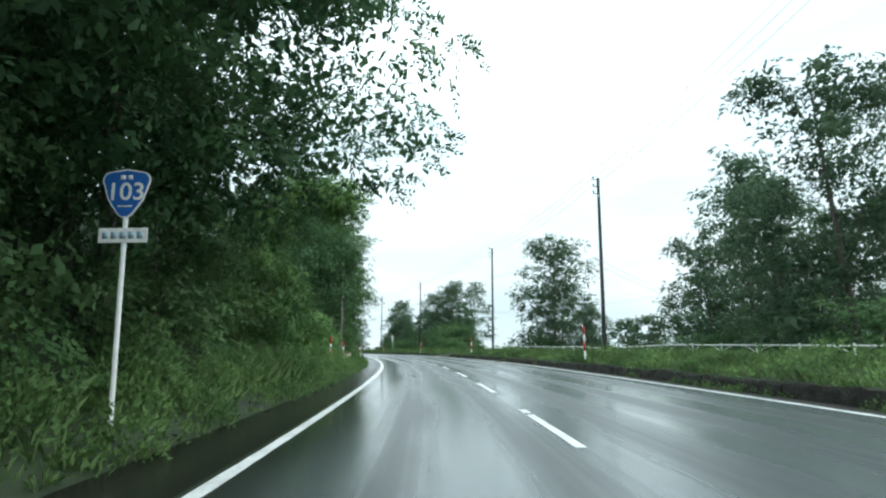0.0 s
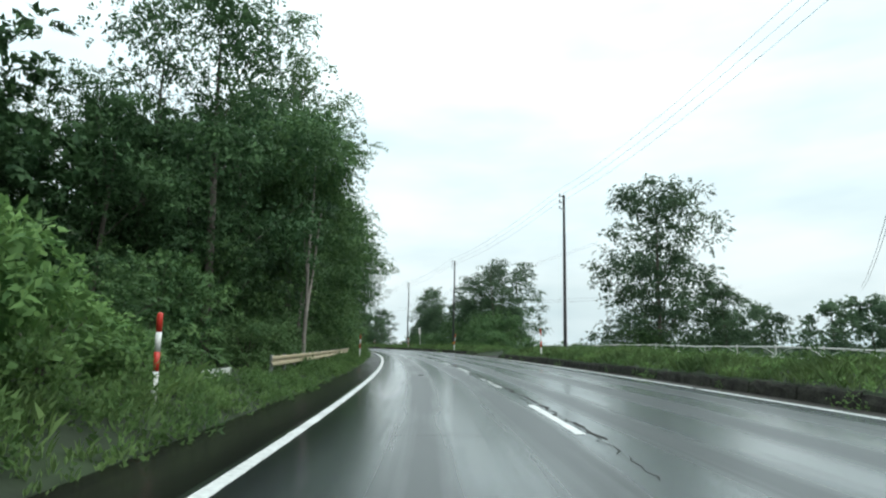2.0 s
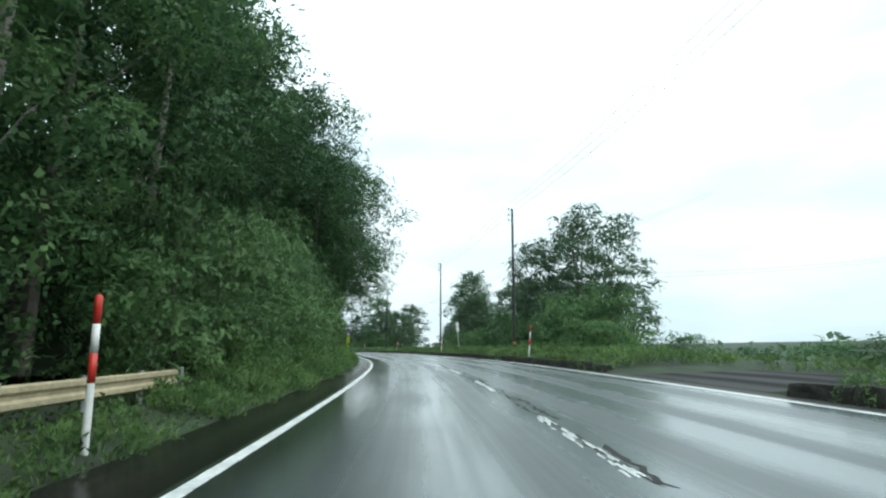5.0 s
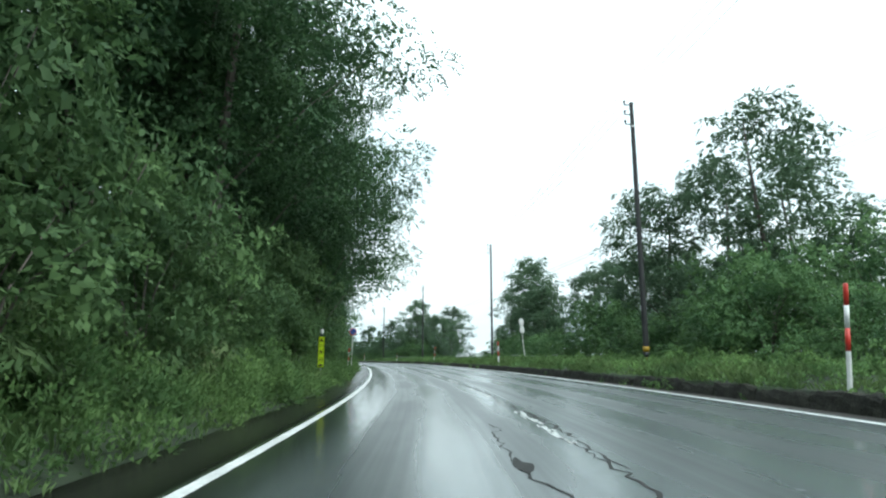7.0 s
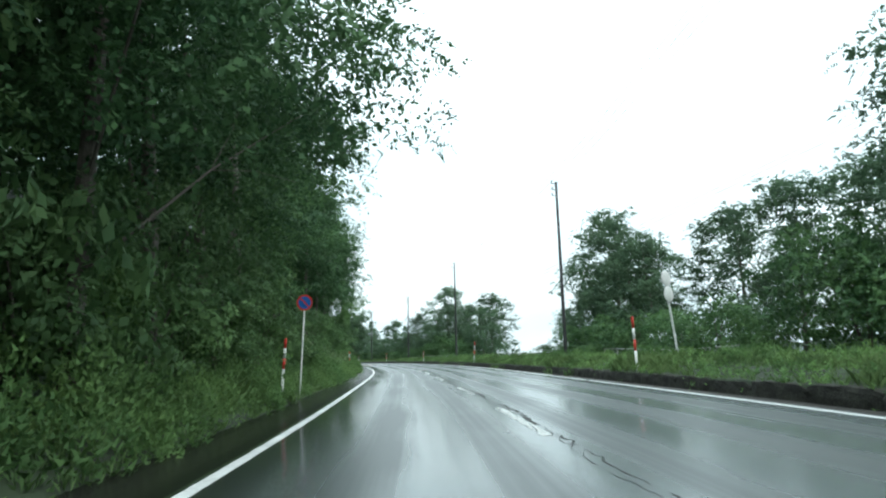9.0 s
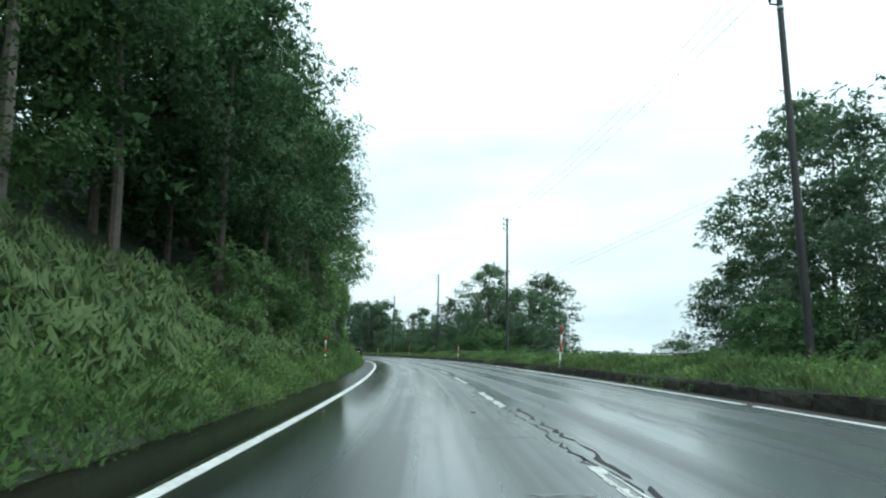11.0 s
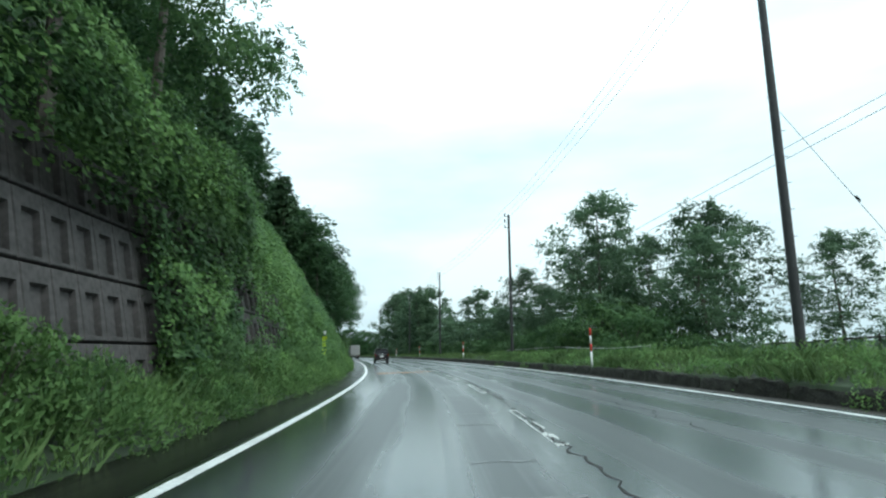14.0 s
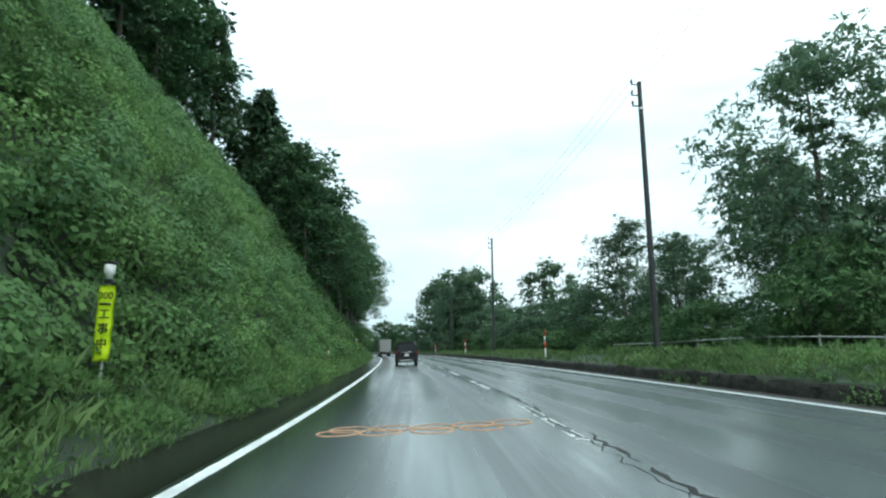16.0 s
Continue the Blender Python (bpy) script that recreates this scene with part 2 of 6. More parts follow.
# ---- materials ----
def asphalt_material(name, base, wet, spec=0.5):
    """Wet, worn asphalt; the plan map gives metres across and along the road."""
    m, nt, bsdf = node_material(name)
    N, L = nt.nodes.new, nt.links.new
    uv = N("ShaderNodeUVMap")
    uv.uv_map = "plan"
    streak_map, patch_map = N("ShaderNodeMapping"), N("ShaderNodeMapping")
    streak_map.inputs["Scale"].default_value = (1.6, 0.035, 1)
    patch_map.inputs["Scale"].default_value = (0.5, 0.16, 1)
    streak, patch, grain = N("ShaderNodeTexNoise"), N("ShaderNodeTexNoise"), N("ShaderNodeTexNoise")
    for tex, sc, det in ((streak, 1.0, 4), (patch, 1.0, 6), (grain, 60.0, 3)):
        tex.inputs["Scale"].default_value, tex.inputs["Detail"].default_value = sc, det
    L(uv.outputs[0], streak_map.inputs[0])
    L(uv.outputs[0], patch_map.inputs[0])
    L(streak_map.outputs[0], streak.inputs["Vector"])
    L(patch_map.outputs[0], patch.inputs["Vector"])
    L(uv.outputs[0], grain.inputs["Vector"])
    # wheel tracks: a wave across the lane
    sep = N("ShaderNodeSeparateXYZ")
    L(uv.outputs[0], sep.inputs[0])
    wave = N("ShaderNodeMath")
    wave.operation = "MULTIPLY_ADD"
    wave.inputs[1].default_value, wave.inputs[2].default_value = math.tau / 1.75, 0.9
    L(sep.outputs[0], wave.inputs[0])
    wig = N("ShaderNodeMath")
    wig.operation = "MULTIPLY_ADD"
    wig.inputs[1].default_value = 1.1
    L(patch.outputs["Fac"], wig.inputs[0])
    L(wave.outputs[0], wig.inputs[2])
    sine = N("ShaderNodeMath")
    sine.operation = "SINE"
    L(wig.outputs[0], sine.inputs[0])
    track = N("ShaderNodeMath")
    track.operation = "MULTIPLY_ADD"
    track.inputs[1].default_value = 0.17
    L(sine.outputs[0], track.inputs[0])
    # fine drag marks along the lane
    fine_map, fine = N("ShaderNodeMapping"), N("ShaderNodeTexNoise")
    fine_map.inputs["Scale"].default_value = (7.0, 0.05, 1)
    fine.inputs["Scale"].default_value, fine.inputs["Detail"].default_value = 1.0, 3
    L(uv.outputs[0], fine_map.inputs[0])
    L(fine_map.outputs[0], fine.inputs["Vector"])
    both = N("ShaderNodeMath")
    both.operation = "MULTIPLY_ADD"
    both.inputs[1].default_value = 0.55
    L(fine.outputs["Fac"], both.inputs[0])
    drop = N("ShaderNodeMath")
    drop.operation = "ADD"
    drop.inputs[1].default_value = -0.275
    L(streak.outputs["Fac"], drop.inputs[0])
    L(drop.outputs[0], both.inputs[2])
    s2 = N("ShaderNodeMath")
    s2.operation = "ADD"
    L(both.outputs[0], s2.inputs[0])
    L(patch.outputs["Fac"], s2.inputs[1])
    half = N("ShaderNodeMath")
    half.operation = "MULTIPLY"
    half.inputs[1].default_value = 0.5
    L(s2.outputs[0], half.inputs[0])
    L(half.outputs[0], track.inputs[2])
    rr = N("ShaderNodeMapRange")
    rr.inputs["From Min"].default_value, rr.inputs["From Max"].default_value = 0.32, 0.66
    rr.inputs["To Min"].default_value, rr.inputs["To Max"].default_value = wet + 0.2, wet
    L(track.outputs[0], rr.inputs["Value"])
    edge = N("ShaderNodeMapRange")
    edge.interpolation_type = "SMOOTHSTEP"
    edge.inputs["From Min"].default_value, edge.inputs["From Max"].default_value = -4.1, -2.9
    edge.inputs["To Min"].default_value, edge.inputs["To Max"].default_value = 0.35, 1.0
    L(sep.outputs[0], edge.inputs["Value"])
    film = N("ShaderNodeMath")
    film.operation = "MULTIPLY"
    L(rr.outputs[0], film.inputs[0])
    L(edge.outputs[0], film.inputs[1])
    L(film.outputs[0], bsdf.inputs["Roughness"])
    cr = N("ShaderNodeValToRGB")
    cr.color_ramp.elements[0].position, cr.color_ramp.elements[1].position = 0.35, 0.65
    cr.color_ramp.elements[0].color = (*(Vector(base) * 0.8), 1)
    cr.color_ramp.elements[1].color = (*(Vector(base) * 1.75), 1)
    gm = N("ShaderNodeMix")
    gm.data_type, gm.blend_type = "RGBA", "OVERLAY"
    gm.inputs[0].default_value = 0.5
    L(track.outputs[0], cr.inputs[0])
    L(cr.outputs[0], gm.inputs[6])
    L(grain.outputs["Color"], gm.inputs[7])
    # base colour darkened towards the edge line, standing in for the trees' dark reflection
    reflected_dark = N("ShaderNodeMapRange")
    reflected_dark.interpolation_type = "SMOOTHSTEP"
    reflected_dark.inputs["From Min"].default_value, reflected_dark.inputs["From Max"].default_value = -4.2, -2.6
    reflected_dark.inputs["To Min"].default_value, reflected_dark.inputs["To Max"].default_value = 0.4, 1.0
    L(sep.outputs[0], reflected_dark.inputs["Value"])
    darkened = N("ShaderNodeMix")
    darkened.data_type, darkened.blend_type = "RGBA", "MULTIPLY"
    darkened.inputs[0].default_value = 1.0
    L(gm.outputs[2], darkened.inputs[6])
    L(reflected_dark.outputs[0], darkened.inputs[7])
    L(darkened.outputs[2], bsdf.inputs["Base Color"])
    bump = N("ShaderNodeBump")
    bump.inputs["Strength"].default_value, bump.inputs["Distance"].default_value = 0.12, 0.004
    L(grain.outputs["Fac"], bump.inputs["Height"])
    b2 = N("ShaderNodeBump")
    b2.inputs["Strength"].default_value, b2.inputs["Distance"].default_value = 0.15, 0.03
    L(patch.outputs["Fac"], b2.inputs["Height"])
    L(bump.outputs[0], b2.inputs["Normal"])
    L(b2.outputs[0], bsdf.inputs["Normal"])
    bsdf.inputs["Specular IOR Level"].default_value = spec
    return m


def soil_material():
    m, nt, bsdf = node_material("soil_and_moss")
    tc = nt.nodes.new("ShaderNodeTexCoord")
    a = nt.nodes.new("ShaderNodeTexNoise")
    a.inputs["Scale"].default_value, a.inputs["Detail"].default_value = 0.6, 8
    nt.links.new(tc.outputs["Object"], a.inputs["Vector"])
    r = nt.nodes.new("ShaderNodeValToRGB")
    r.color_ramp.elements[0].position, r.color_ramp.elements[0].color = 0.35, (0.013, 0.02, 0.009, 1)
    r.color_ramp.elements[1].position, r.color_ramp.elements[1].color = 0.65, (0.025, 0.046, 0.015, 1)
    nt.links.new(a.outputs["Fac"], r.inputs[0])
    nt.links.new(r.outputs[0], bsdf.inputs["Base Color"])
    b = nt.nodes.new("ShaderNodeBump")
    b.inputs["Strength"].default_value, b.inputs["Distance"].default_value = 0.8, 0.1
    nt.links.new(a.outputs["Fac"], b.inputs["Height"])
    nt.links.new(b.outputs[0], bsdf.inputs["Normal"])
    bsdf.inputs["Roughness"].default_value = 0.9
    return m


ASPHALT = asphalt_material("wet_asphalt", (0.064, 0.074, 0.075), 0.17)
SHOULDER = asphalt_material("damp_shoulder_asphalt", (0.021, 0.02, 0.019), 0.6, 0.06)
GUTTER = asphalt_material("gritty_gutter", (0.05, 0.046, 0.04), 0.5, 0.25)
SOIL = soil_material()
LINE = plain("worn_white_line_paint", (0.72, 0.74, 0.73), 0.4, vary=0.3, scale=1.5)
DASH_PAINT = plain("dull_worn_line_paint", (0.58, 0.6, 0.58), 0.45, vary=0.5, scale=4.0)
OLD_PAINT = plain("rubbed_off_paint", (0.12, 0.13, 0.13), 0.3, vary=0.5, scale=3.0)
CRACK = plain("wet_tar_crack", (0.026, 0.026, 0.025), 0.7, vary=0.4, spec=0.2)
KERB = plain("mossy_dark_concrete", (0.042, 0.041, 0.033), 0.85, vary=0.75, scale=2.6, bump=0.9, spec=0.25)
CONCRETE = plain("stained_concrete", (0.072, 0.064, 0.062), 0.85, vary=0.55, scale=0.8, bump=0.5)
# pole colour set near black, so the backlit look is in the paint
POLE = plain("weathered_pole_dark_as_backlit", (0.036, 0.036, 0.037), 0.7, vary=0.35, scale=2.0)
STEEL = plain("galvanised_steel", (0.42, 0.43, 0.43), 0.45, 0.7, vary=0.3)
WHITE = plain("white_paint", (0.72, 0.72, 0.70), 0.45, vary=0.22)
RED = plain("red_paint", (0.55, 0.035, 0.022), 0.4, vary=0.2)
BLUE = plain("blue_sign_sheet", (0.012, 0.10, 0.36), 0.35, vary=0.1)
LIME = plain("fluorescent_yellow_cloth", (0.82, 0.98, 0.03), 0.6, vary=0.12)
YELLOW = plain("yellow_wrap", (0.45, 0.28, 0.02), 0.5)
BLACK = plain("black_print", (0.012, 0.014, 0.012), 0.5, vary=0.1)
DARK_METAL = plain("dark_metal", (0.03, 0.03, 0.032), 0.5, 0.4)
BEIGE = plain("beige_guard_beam", (0.42, 0.35, 0.22), 0.5, vary=0.3, scale=1.2)
ORANGE = plain("orange_paint_marks", (0.42, 0.22, 0.10), 0.5, vary=0.45)
BARK = plain("grey_bark", (0.11, 0.095, 0.08), 0.85, vary=0.45, scale=4, bump=0.6)
PALE_BARK = plain("pale_bark", (0.21, 0.19, 0.165), 0.8, vary=0.4, scale=3, bump=0.5)
CAR_PAINT = plain("dark_maroon_car_paint", (0.018, 0.014, 0.016), 0.22, 0.2, vary=0.1, bump=0.0)
GLASS = plain("tinted_glass", (0.012, 0.014, 0.016), 0.06, 0.0, vary=0.05, bump=0.0, spec=0.7)
RUBBER = plain("black_rubber", (0.015, 0.015, 0.015), 0.8)
LAMP_RED = plain("red_lamp_lens", (0.16, 0.012, 0.01), 0.15, vary=0.1, bump=0.0)
CHROME = plain("chrome_trim", (0.65, 0.65, 0.65), 0.15, 0.95, vary=0.1, bump=0.0)
TRUCK_BOX = plain("grey_white_truck_box", (0.3, 0.3, 0.29), 0.5, vary=0.2)
FADED_PRINT = plain("faded_blue_print", (0.3, 0.42, 0.5), 0.5)
BLUE_GREY = plain("roof_tin", (0.2, 0.22, 0.25), 0.5)

LEAF_DARK = foliage("dark_broad_leaves", (0.037, 0.08, 0.038), (0.1, 0.182, 0.071), through_light=0.32)
LEAF_MID = foliage("mid_green_leaves", (0.054, 0.112, 0.048), (0.145, 0.245, 0.084), through_light=0.45)
LEAF_BRIGHT = foliage("bright_vine_leaves", (0.072, 0.145, 0.05), (0.2, 0.325, 0.1), through_light=0.48)
# brightened copy of the mid-green leaves, makes up for shade on the bank
LEAF_BUSH = foliage("brightened_bush_leaves", (0.068, 0.128, 0.054), (0.172, 0.275, 0.104), through_light=0.5)
# grey-green leaves, their colour lifted to stand in for haze over far trees
LEAF_HAZED = foliage("hazed_grey_green_leaves", (0.062, 0.11, 0.066), (0.14, 0.212, 0.112), through_light=0.5)
# needle colour raised in place of haze and veiling glare on the ridge
LEAF_CONIFER = foliage("hazed_conifer_needles", (0.045, 0.085, 0.045), (0.1, 0.165, 0.072), through_light=0.2)
LEAF_BAMBOO = foliage("bamboo_grass_leaves", (0.06, 0.115, 0.042), (0.18, 0.25, 0.105), tip=(0.42, 0.4, 0.26), through_light=0.4)
GRASS = foliage("roadside_grass", (0.085, 0.146, 0.056), (0.215, 0.315, 0.115), through_light=0.62)
WEEDS = foliage("verge_weeds", (0.08, 0.152, 0.054), (0.21, 0.335, 0.108), through_light=0.65)

# ---- ground, road and verges ----
def strip(name, s0, s1, offs, zs, material, step=2.0):
    """A ribbon along the road with the given cross-section."""
    n = int((s1 - s0) / step) + 1
    verts, uvs, faces = [], [], []
    for i in range(n):
        s = s0 + (s1 - s0) * i / (n - 1)
        for o, z in zip(offs, zs):
            verts.append(road(s, o, z))
            uvs.append((o, s))
    k = len(offs)
    for i in range(n - 1):
        for j in range(k - 1):
            a = i * k + j
            faces.append((a, a + 1, a + k + 1, a + k))
    return new(name, mesh_data(name, verts, faces, material, uvs))


def build_ground():
    offs = [-420, -300, -220, -160, -120, -90, -70, -55, -45, -38, -32, -28, -25, -22.5, -20, -18, -16, -14.5, -13, -12, -11, -10.2, -9.5, -9,
            -8.5, -8, -7.5, -7, -6.6, -6.3, -6, -5.76, -5.7, 6.2, 6.3, 6.5, 6.8, 7.2, 7.7, 8.3, 9, 10, 11, 12, 13, 14, 15.5, 17, 19, 22, 25, 29, 34, 40,
            50, 65, 85, 120, 170, 260, 500, 1200, 3500]
    ss = [-1500, -600, -300] + list(range(-160, 440, 3)) + [450, 470, 500, 540, 580, 616, 1100, 3500]
    verts = []
    for s in ss:
        for o in offs:
            verts.append(on_ground(max(-160, min(616, s)), o))
            if s > 616 or s < -160:
                far = radians(heading(616 if s > 0 else -160))
                ahead = Vector((-math.sin(far), math.cos(far), 0)) * (s - (616 if s > 0 else -160))
                verts[-1] = verts[-1] + ahead
    k = len(offs)
    faces = [(i * k + j, i * k + j + 1, (i + 1) * k + j + 1, (i + 1) * k + j) for i in range(len(ss) - 1) for j in range(k - 1)]
    ob = new("ground", mesh_data("ground", verts, faces, SOIL, flat=False))
    tagged(ob, "dark soil and moss bank under roadside growth", "ground", kind="stuff")
    ob["kind"] = "structure"


build_ground()
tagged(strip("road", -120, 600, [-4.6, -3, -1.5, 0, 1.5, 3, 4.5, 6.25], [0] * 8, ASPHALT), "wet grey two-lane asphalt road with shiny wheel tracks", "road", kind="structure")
tagged(strip("shoulder", -120, 600, [-5.8, -5.55, -5.3, -5.0, -4.6], [0.03, 0.008, 0.0, 0.0, 0.0], SHOULDER), "dark damp asphalt shoulder beside the grass", "shoulder", kind="structure")
apron = strip("side_apron", 79, 88, [6.26, 7.5, 9.5, 12.0], [0.01, 0.03, 0.06, 0.1], SHOULDER, 1.0)
tagged(apron, "wet asphalt apron of a field entrance", "pavement", kind="structure")
lane = strip("side_lane", 62, 104, [-15.5, -13.5, -11.5], [0.75, 0.78, 0.75], ASPHALT, 2.0)
tagged(lane, "narrow wet asphalt lane among the trees", "road", kind="structure")

tagged(strip("gutter", -120, 600, [5.86, 5.95, 6.05, 6.25], [0.001, 0.005, 0.008, 0.02], GUTTER), "gritty grey silty strip along the edge wall", "gutter", kind="structure")


def build_kerb():
    """Low dark edge wall of the right verge, cast in lengths; its face is spalled and its joints are crumbled."""
    base = thing("kerb", (0, 0, 0), 0, "low dark mossy concrete edge wall under the verge", "kerb", kind="structure")
    rnd = random.Random(5)
    s, ln = -20.0, 2.0
    while s < 330:
        if not 77 < s < 88.5:
            bm = bmesh.new()
            h, cuts = 0.38 + rnd.uniform(-0.05, 0.04), 9
            rows = []
            for k in range(cuts):
                q = s + 0.01 + (ln - 0.02) * k / (cuts - 1)
                end = rnd.uniform(0.01, 0.07) if k in (0, cuts - 1) else 0.0
                z = h - end + rnd.uniform(-0.035, 0.02)
                j = [rnd.uniform(-0.02, 0.02) for _ in range(4)]
                sec = [(6.16 + j[0] + end * 0.5, -0.05), (6.2 + j[1] + end * 0.5, z * 0.4), (6.23 + j[2], z * 0.75), (6.26 + j[3], z - 0.015), (6.34, z + j[0]), (6.46, z), (6.48, -0.05)]
                rows.append([bm.verts.new(road(q, o, zz)) for o, zz in sec])
            for r0, r1 in zip(rows, rows[1:]):
                for k in range(6):
                    bm.faces.new((r0[k], r0[k + 1], r1[k + 1], r1[k]))
            bm.faces.new(rows[0])
            bm.faces.new(rows[-1][::-1])
            bmesh.ops.recalc_face_normals(bm, faces=bm.faces[:])
            part("kerb_length", bm, KERB, base, flat=True)
        s += ln


build_kerb()


# ---- markings ----
def line_mesh(name, s0, s1, off, width, gaps, seed, material=None, lift=0.005):
    """A painted line with frayed edges and worn places."""
    rnd = random.Random(seed)
    verts, faces, s = [], [], s0
    while s < s1:
        ln = min(rnd.uniform(0.25, 0.5), s1 - s)
        if rnd.random() > gaps * (0.5 + noise.noise((s * 0.15, off, seed))) * 2:
            a, b = width / 2 * rnd.uniform(0.86, 1.0), width / 2 * rnd.uniform(0.86, 1.0)
            i = len(verts)
            for q, w in ((s, a), (s + ln, b)):
                verts += [road(q, off - w, 0.0), road(q, off - w, lift), road(q, off + w, lift), road(q, off + w, 0.0)]
            faces += [(i, i + 1, i + 5, i + 4), (i + 1, i + 2, i + 6, i + 5), (i + 2, i + 3, i + 7, i + 6), (i, i + 1, i + 2, i + 3), (i + 4, i + 5, i + 6, i + 7)]
        s += ln
    return mesh_data(name, verts, faces, material or LINE)


tagged(new("edge_line_left", line_mesh("edge_line", -60, 420, -4.42, 0.19, 0.0, 1)), "white painted edge line along the shoulder", "road line", kind="structure")
tagged(new("edge_line_right", line_mesh("edge_line", -60, 420, 5.62, 0.17, 0.012, 2)), "white painted edge line beside the kerb", "road line", kind="structure")
centre_line = thing("centre_line", (0, 0, 0), 0, "worn broken white centre line of the road", "road line", kind="structure")
DASHES = [-16.0, -6.0, 3.9, 13.4, 22.8, 32.6, 42.0, 51.6, 61.0, 70.6, 81.6, 92.3, 102.1, 111.8, 121.2, 131.3, 141.2, 153.4, 165.2, 175.2, 185.1, 195.1, 205.2, 215.1,
          224.4, 234.2, 244.3, 254.4, 264.5, 274.6, 284.7, 294.8, 304.9, 315, 325, 335]
FLAKED, EDGED, CHIPPED = (42.0, 61.0, 70.6, 102.1, 111.8, 141.2, 153.4), (121.2, 185.1, 195.1, 205.2, 215.1, 224.4, 234.2), (51.6, 92.3, 131.3, 165.2, 175.2)


def dash_off(s):
    """How far the centre line wanders from the middle of the road."""
    return float(np.interp(s, [0, 30, 58, 66, 90, 112, 121, 131, 142, 154, 167, 186, 197, 215, 230, 240, 260], [-0.26, -0.22, -0.17, -0.14, 0.06, 0.06, -0.06, 0.05, 0.0, -0.12, -0.21, -0.08, 0.04, 0.13, 0.14, 0.22, 0.15]))


def worn_dash(near, kind, seed):
    """A dash broken up into ragged flakes of paint; on some only the rims are left."""
    rnd = random.Random(seed)
    verts, faces = [], []
    rim, core = {"flaked": (0.5, 0.55), "edged": (0.16, 0.86), "chipped": (0.2, 0.1)}[kind]
    cuts = [-0.088, -0.058, -0.02, 0.02, 0.058, 0.088]

    def flake(s0, s1, lo, hi, z):
        i = len(verts)
        j = [rnd.uniform(-0.011, 0.011) for _ in range(4)]
        ring = [(s0 + j[0] * 2, lo + j[1]), (s0 + j[2] * 2, hi + j[1]), (s1 + j[3] * 2, hi + j[2]), (s1 + j[1] * 2, lo + j[3])]
        verts.extend(road(q, dash_off(q) + o, h) for h in (0.0, z) for q, o in ring)
        faces.append((i + 4, i + 5, i + 6, i + 7))
        faces.extend((i + k, i + (k + 1) % 4, i + 4 + (k + 1) % 4, i + 4 + k) for k in range(4))

    for lane in range(5):
        s = near + rnd.uniform(-0.06, 0.06)
        worn = rim if lane in (0, 4) else core
        while s < near + 4.75:
            ln = rnd.uniform(0.1, 0.4)
            end = kind == "edged" and (s < near + 0.12 or s > near + 4.5)
            if rnd.random() > (0.2 if end else worn * (1.0 + 1.5 * noise.noise((s * 0.9, lane * 0.3, seed)))):
                flake(s, s + (0.12 if end else ln), cuts[lane], cuts[lane + 1], 0.0055 + 0.0004 * (lane % 3))
            s += ln
    return mesh_data("dash", verts, faces, DASH_PAINT)


for n, near in enumerate(DASHES):
    if near < 36:
        child("dash", line_mesh("dash", near, near + 4.7, dash_off(near), 0.16, 0.04, 10 + n), centre_line)
    else:
        kind_ = "edged" if near in EDGED else "chipped" if near in CHIPPED else "flaked"
        child("dash", worn_dash(near, kind_, 10 + n), centre_line)


def crack_mesh(name, pts, width, seed, lift=0.003):
    """A jagged crack along points of the road (s, off)."""
    rnd = random.Random(seed)
    fine = []
    for (s0, o0), (s1, o1) in zip(pts, pts[1:]):
        n = max(2, int(math.hypot(s1 - s0, o1 - o0) / 0.22))
        fine += [(s0 + (s1 - s0) * i / n + rnd.uniform(-0.05, 0.05), o0 + (o1 - o0) * i / n + rnd.uniform(-0.07, 0.07)) for i in range(n)]
    verts, faces = [], []
    along = abs(pts[-1][0] - pts[0][0]) > abs(pts[-1][1] - pts[0][1])
    for i, (s, o) in enumerate(fine):
        w = width * rnd.uniform(0.2, 1.0) * (0.3 if i in (0, len(fine) - 1) else 1)
        ds, do = (0, w) if along else (w, 0)
        verts += [road(s - ds, o - do, lift), road(s + ds, o + do, lift)]
    for i in range(len(fine) - 1):
        faces.append((2 * i, 2 * i + 1, 2 * i + 3, 2 * i + 2))
    return mesh_data(name, verts, faces, CRACK)


cracks = thing("road_cracks", (0, 0, 0), 0, "jagged dark cracks and broken joints in the asphalt", "crack", kind="structure")
_r = random.Random(77)
for s_ in range(30, 300, 15):
    pts_ = [(s_ + 15.2 * k / 6, dash_off(s_ + 2.5 * k) + 0.2 + _r.uniform(-0.05, 0.05)) for k in range(7)]
    for k in range(6):
        if _r.random() < 0.6:
            child("seam", crack_mesh("seam", [pts_[k], pts_[k + 1]], _r.uniform(0.02, 0.07), s_ * 7 + k, 0.0025), cracks)
s_ = 14.0
while s_ < 300:
    ln_ = _r.uniform(5, 14)
    pts_ = [(s_ + ln_ * k / 4, dash_off(s_ + ln_ * k / 4) + 0.06 + _r.uniform(-0.06, 0.08)) for k in range(5)]
    child("crack", crack_mesh("crack", pts_, _r.uniform(0.012, 0.035), int(s_)), cracks)
    s_ += ln_ * _r.uniform(0.75, 1.15)
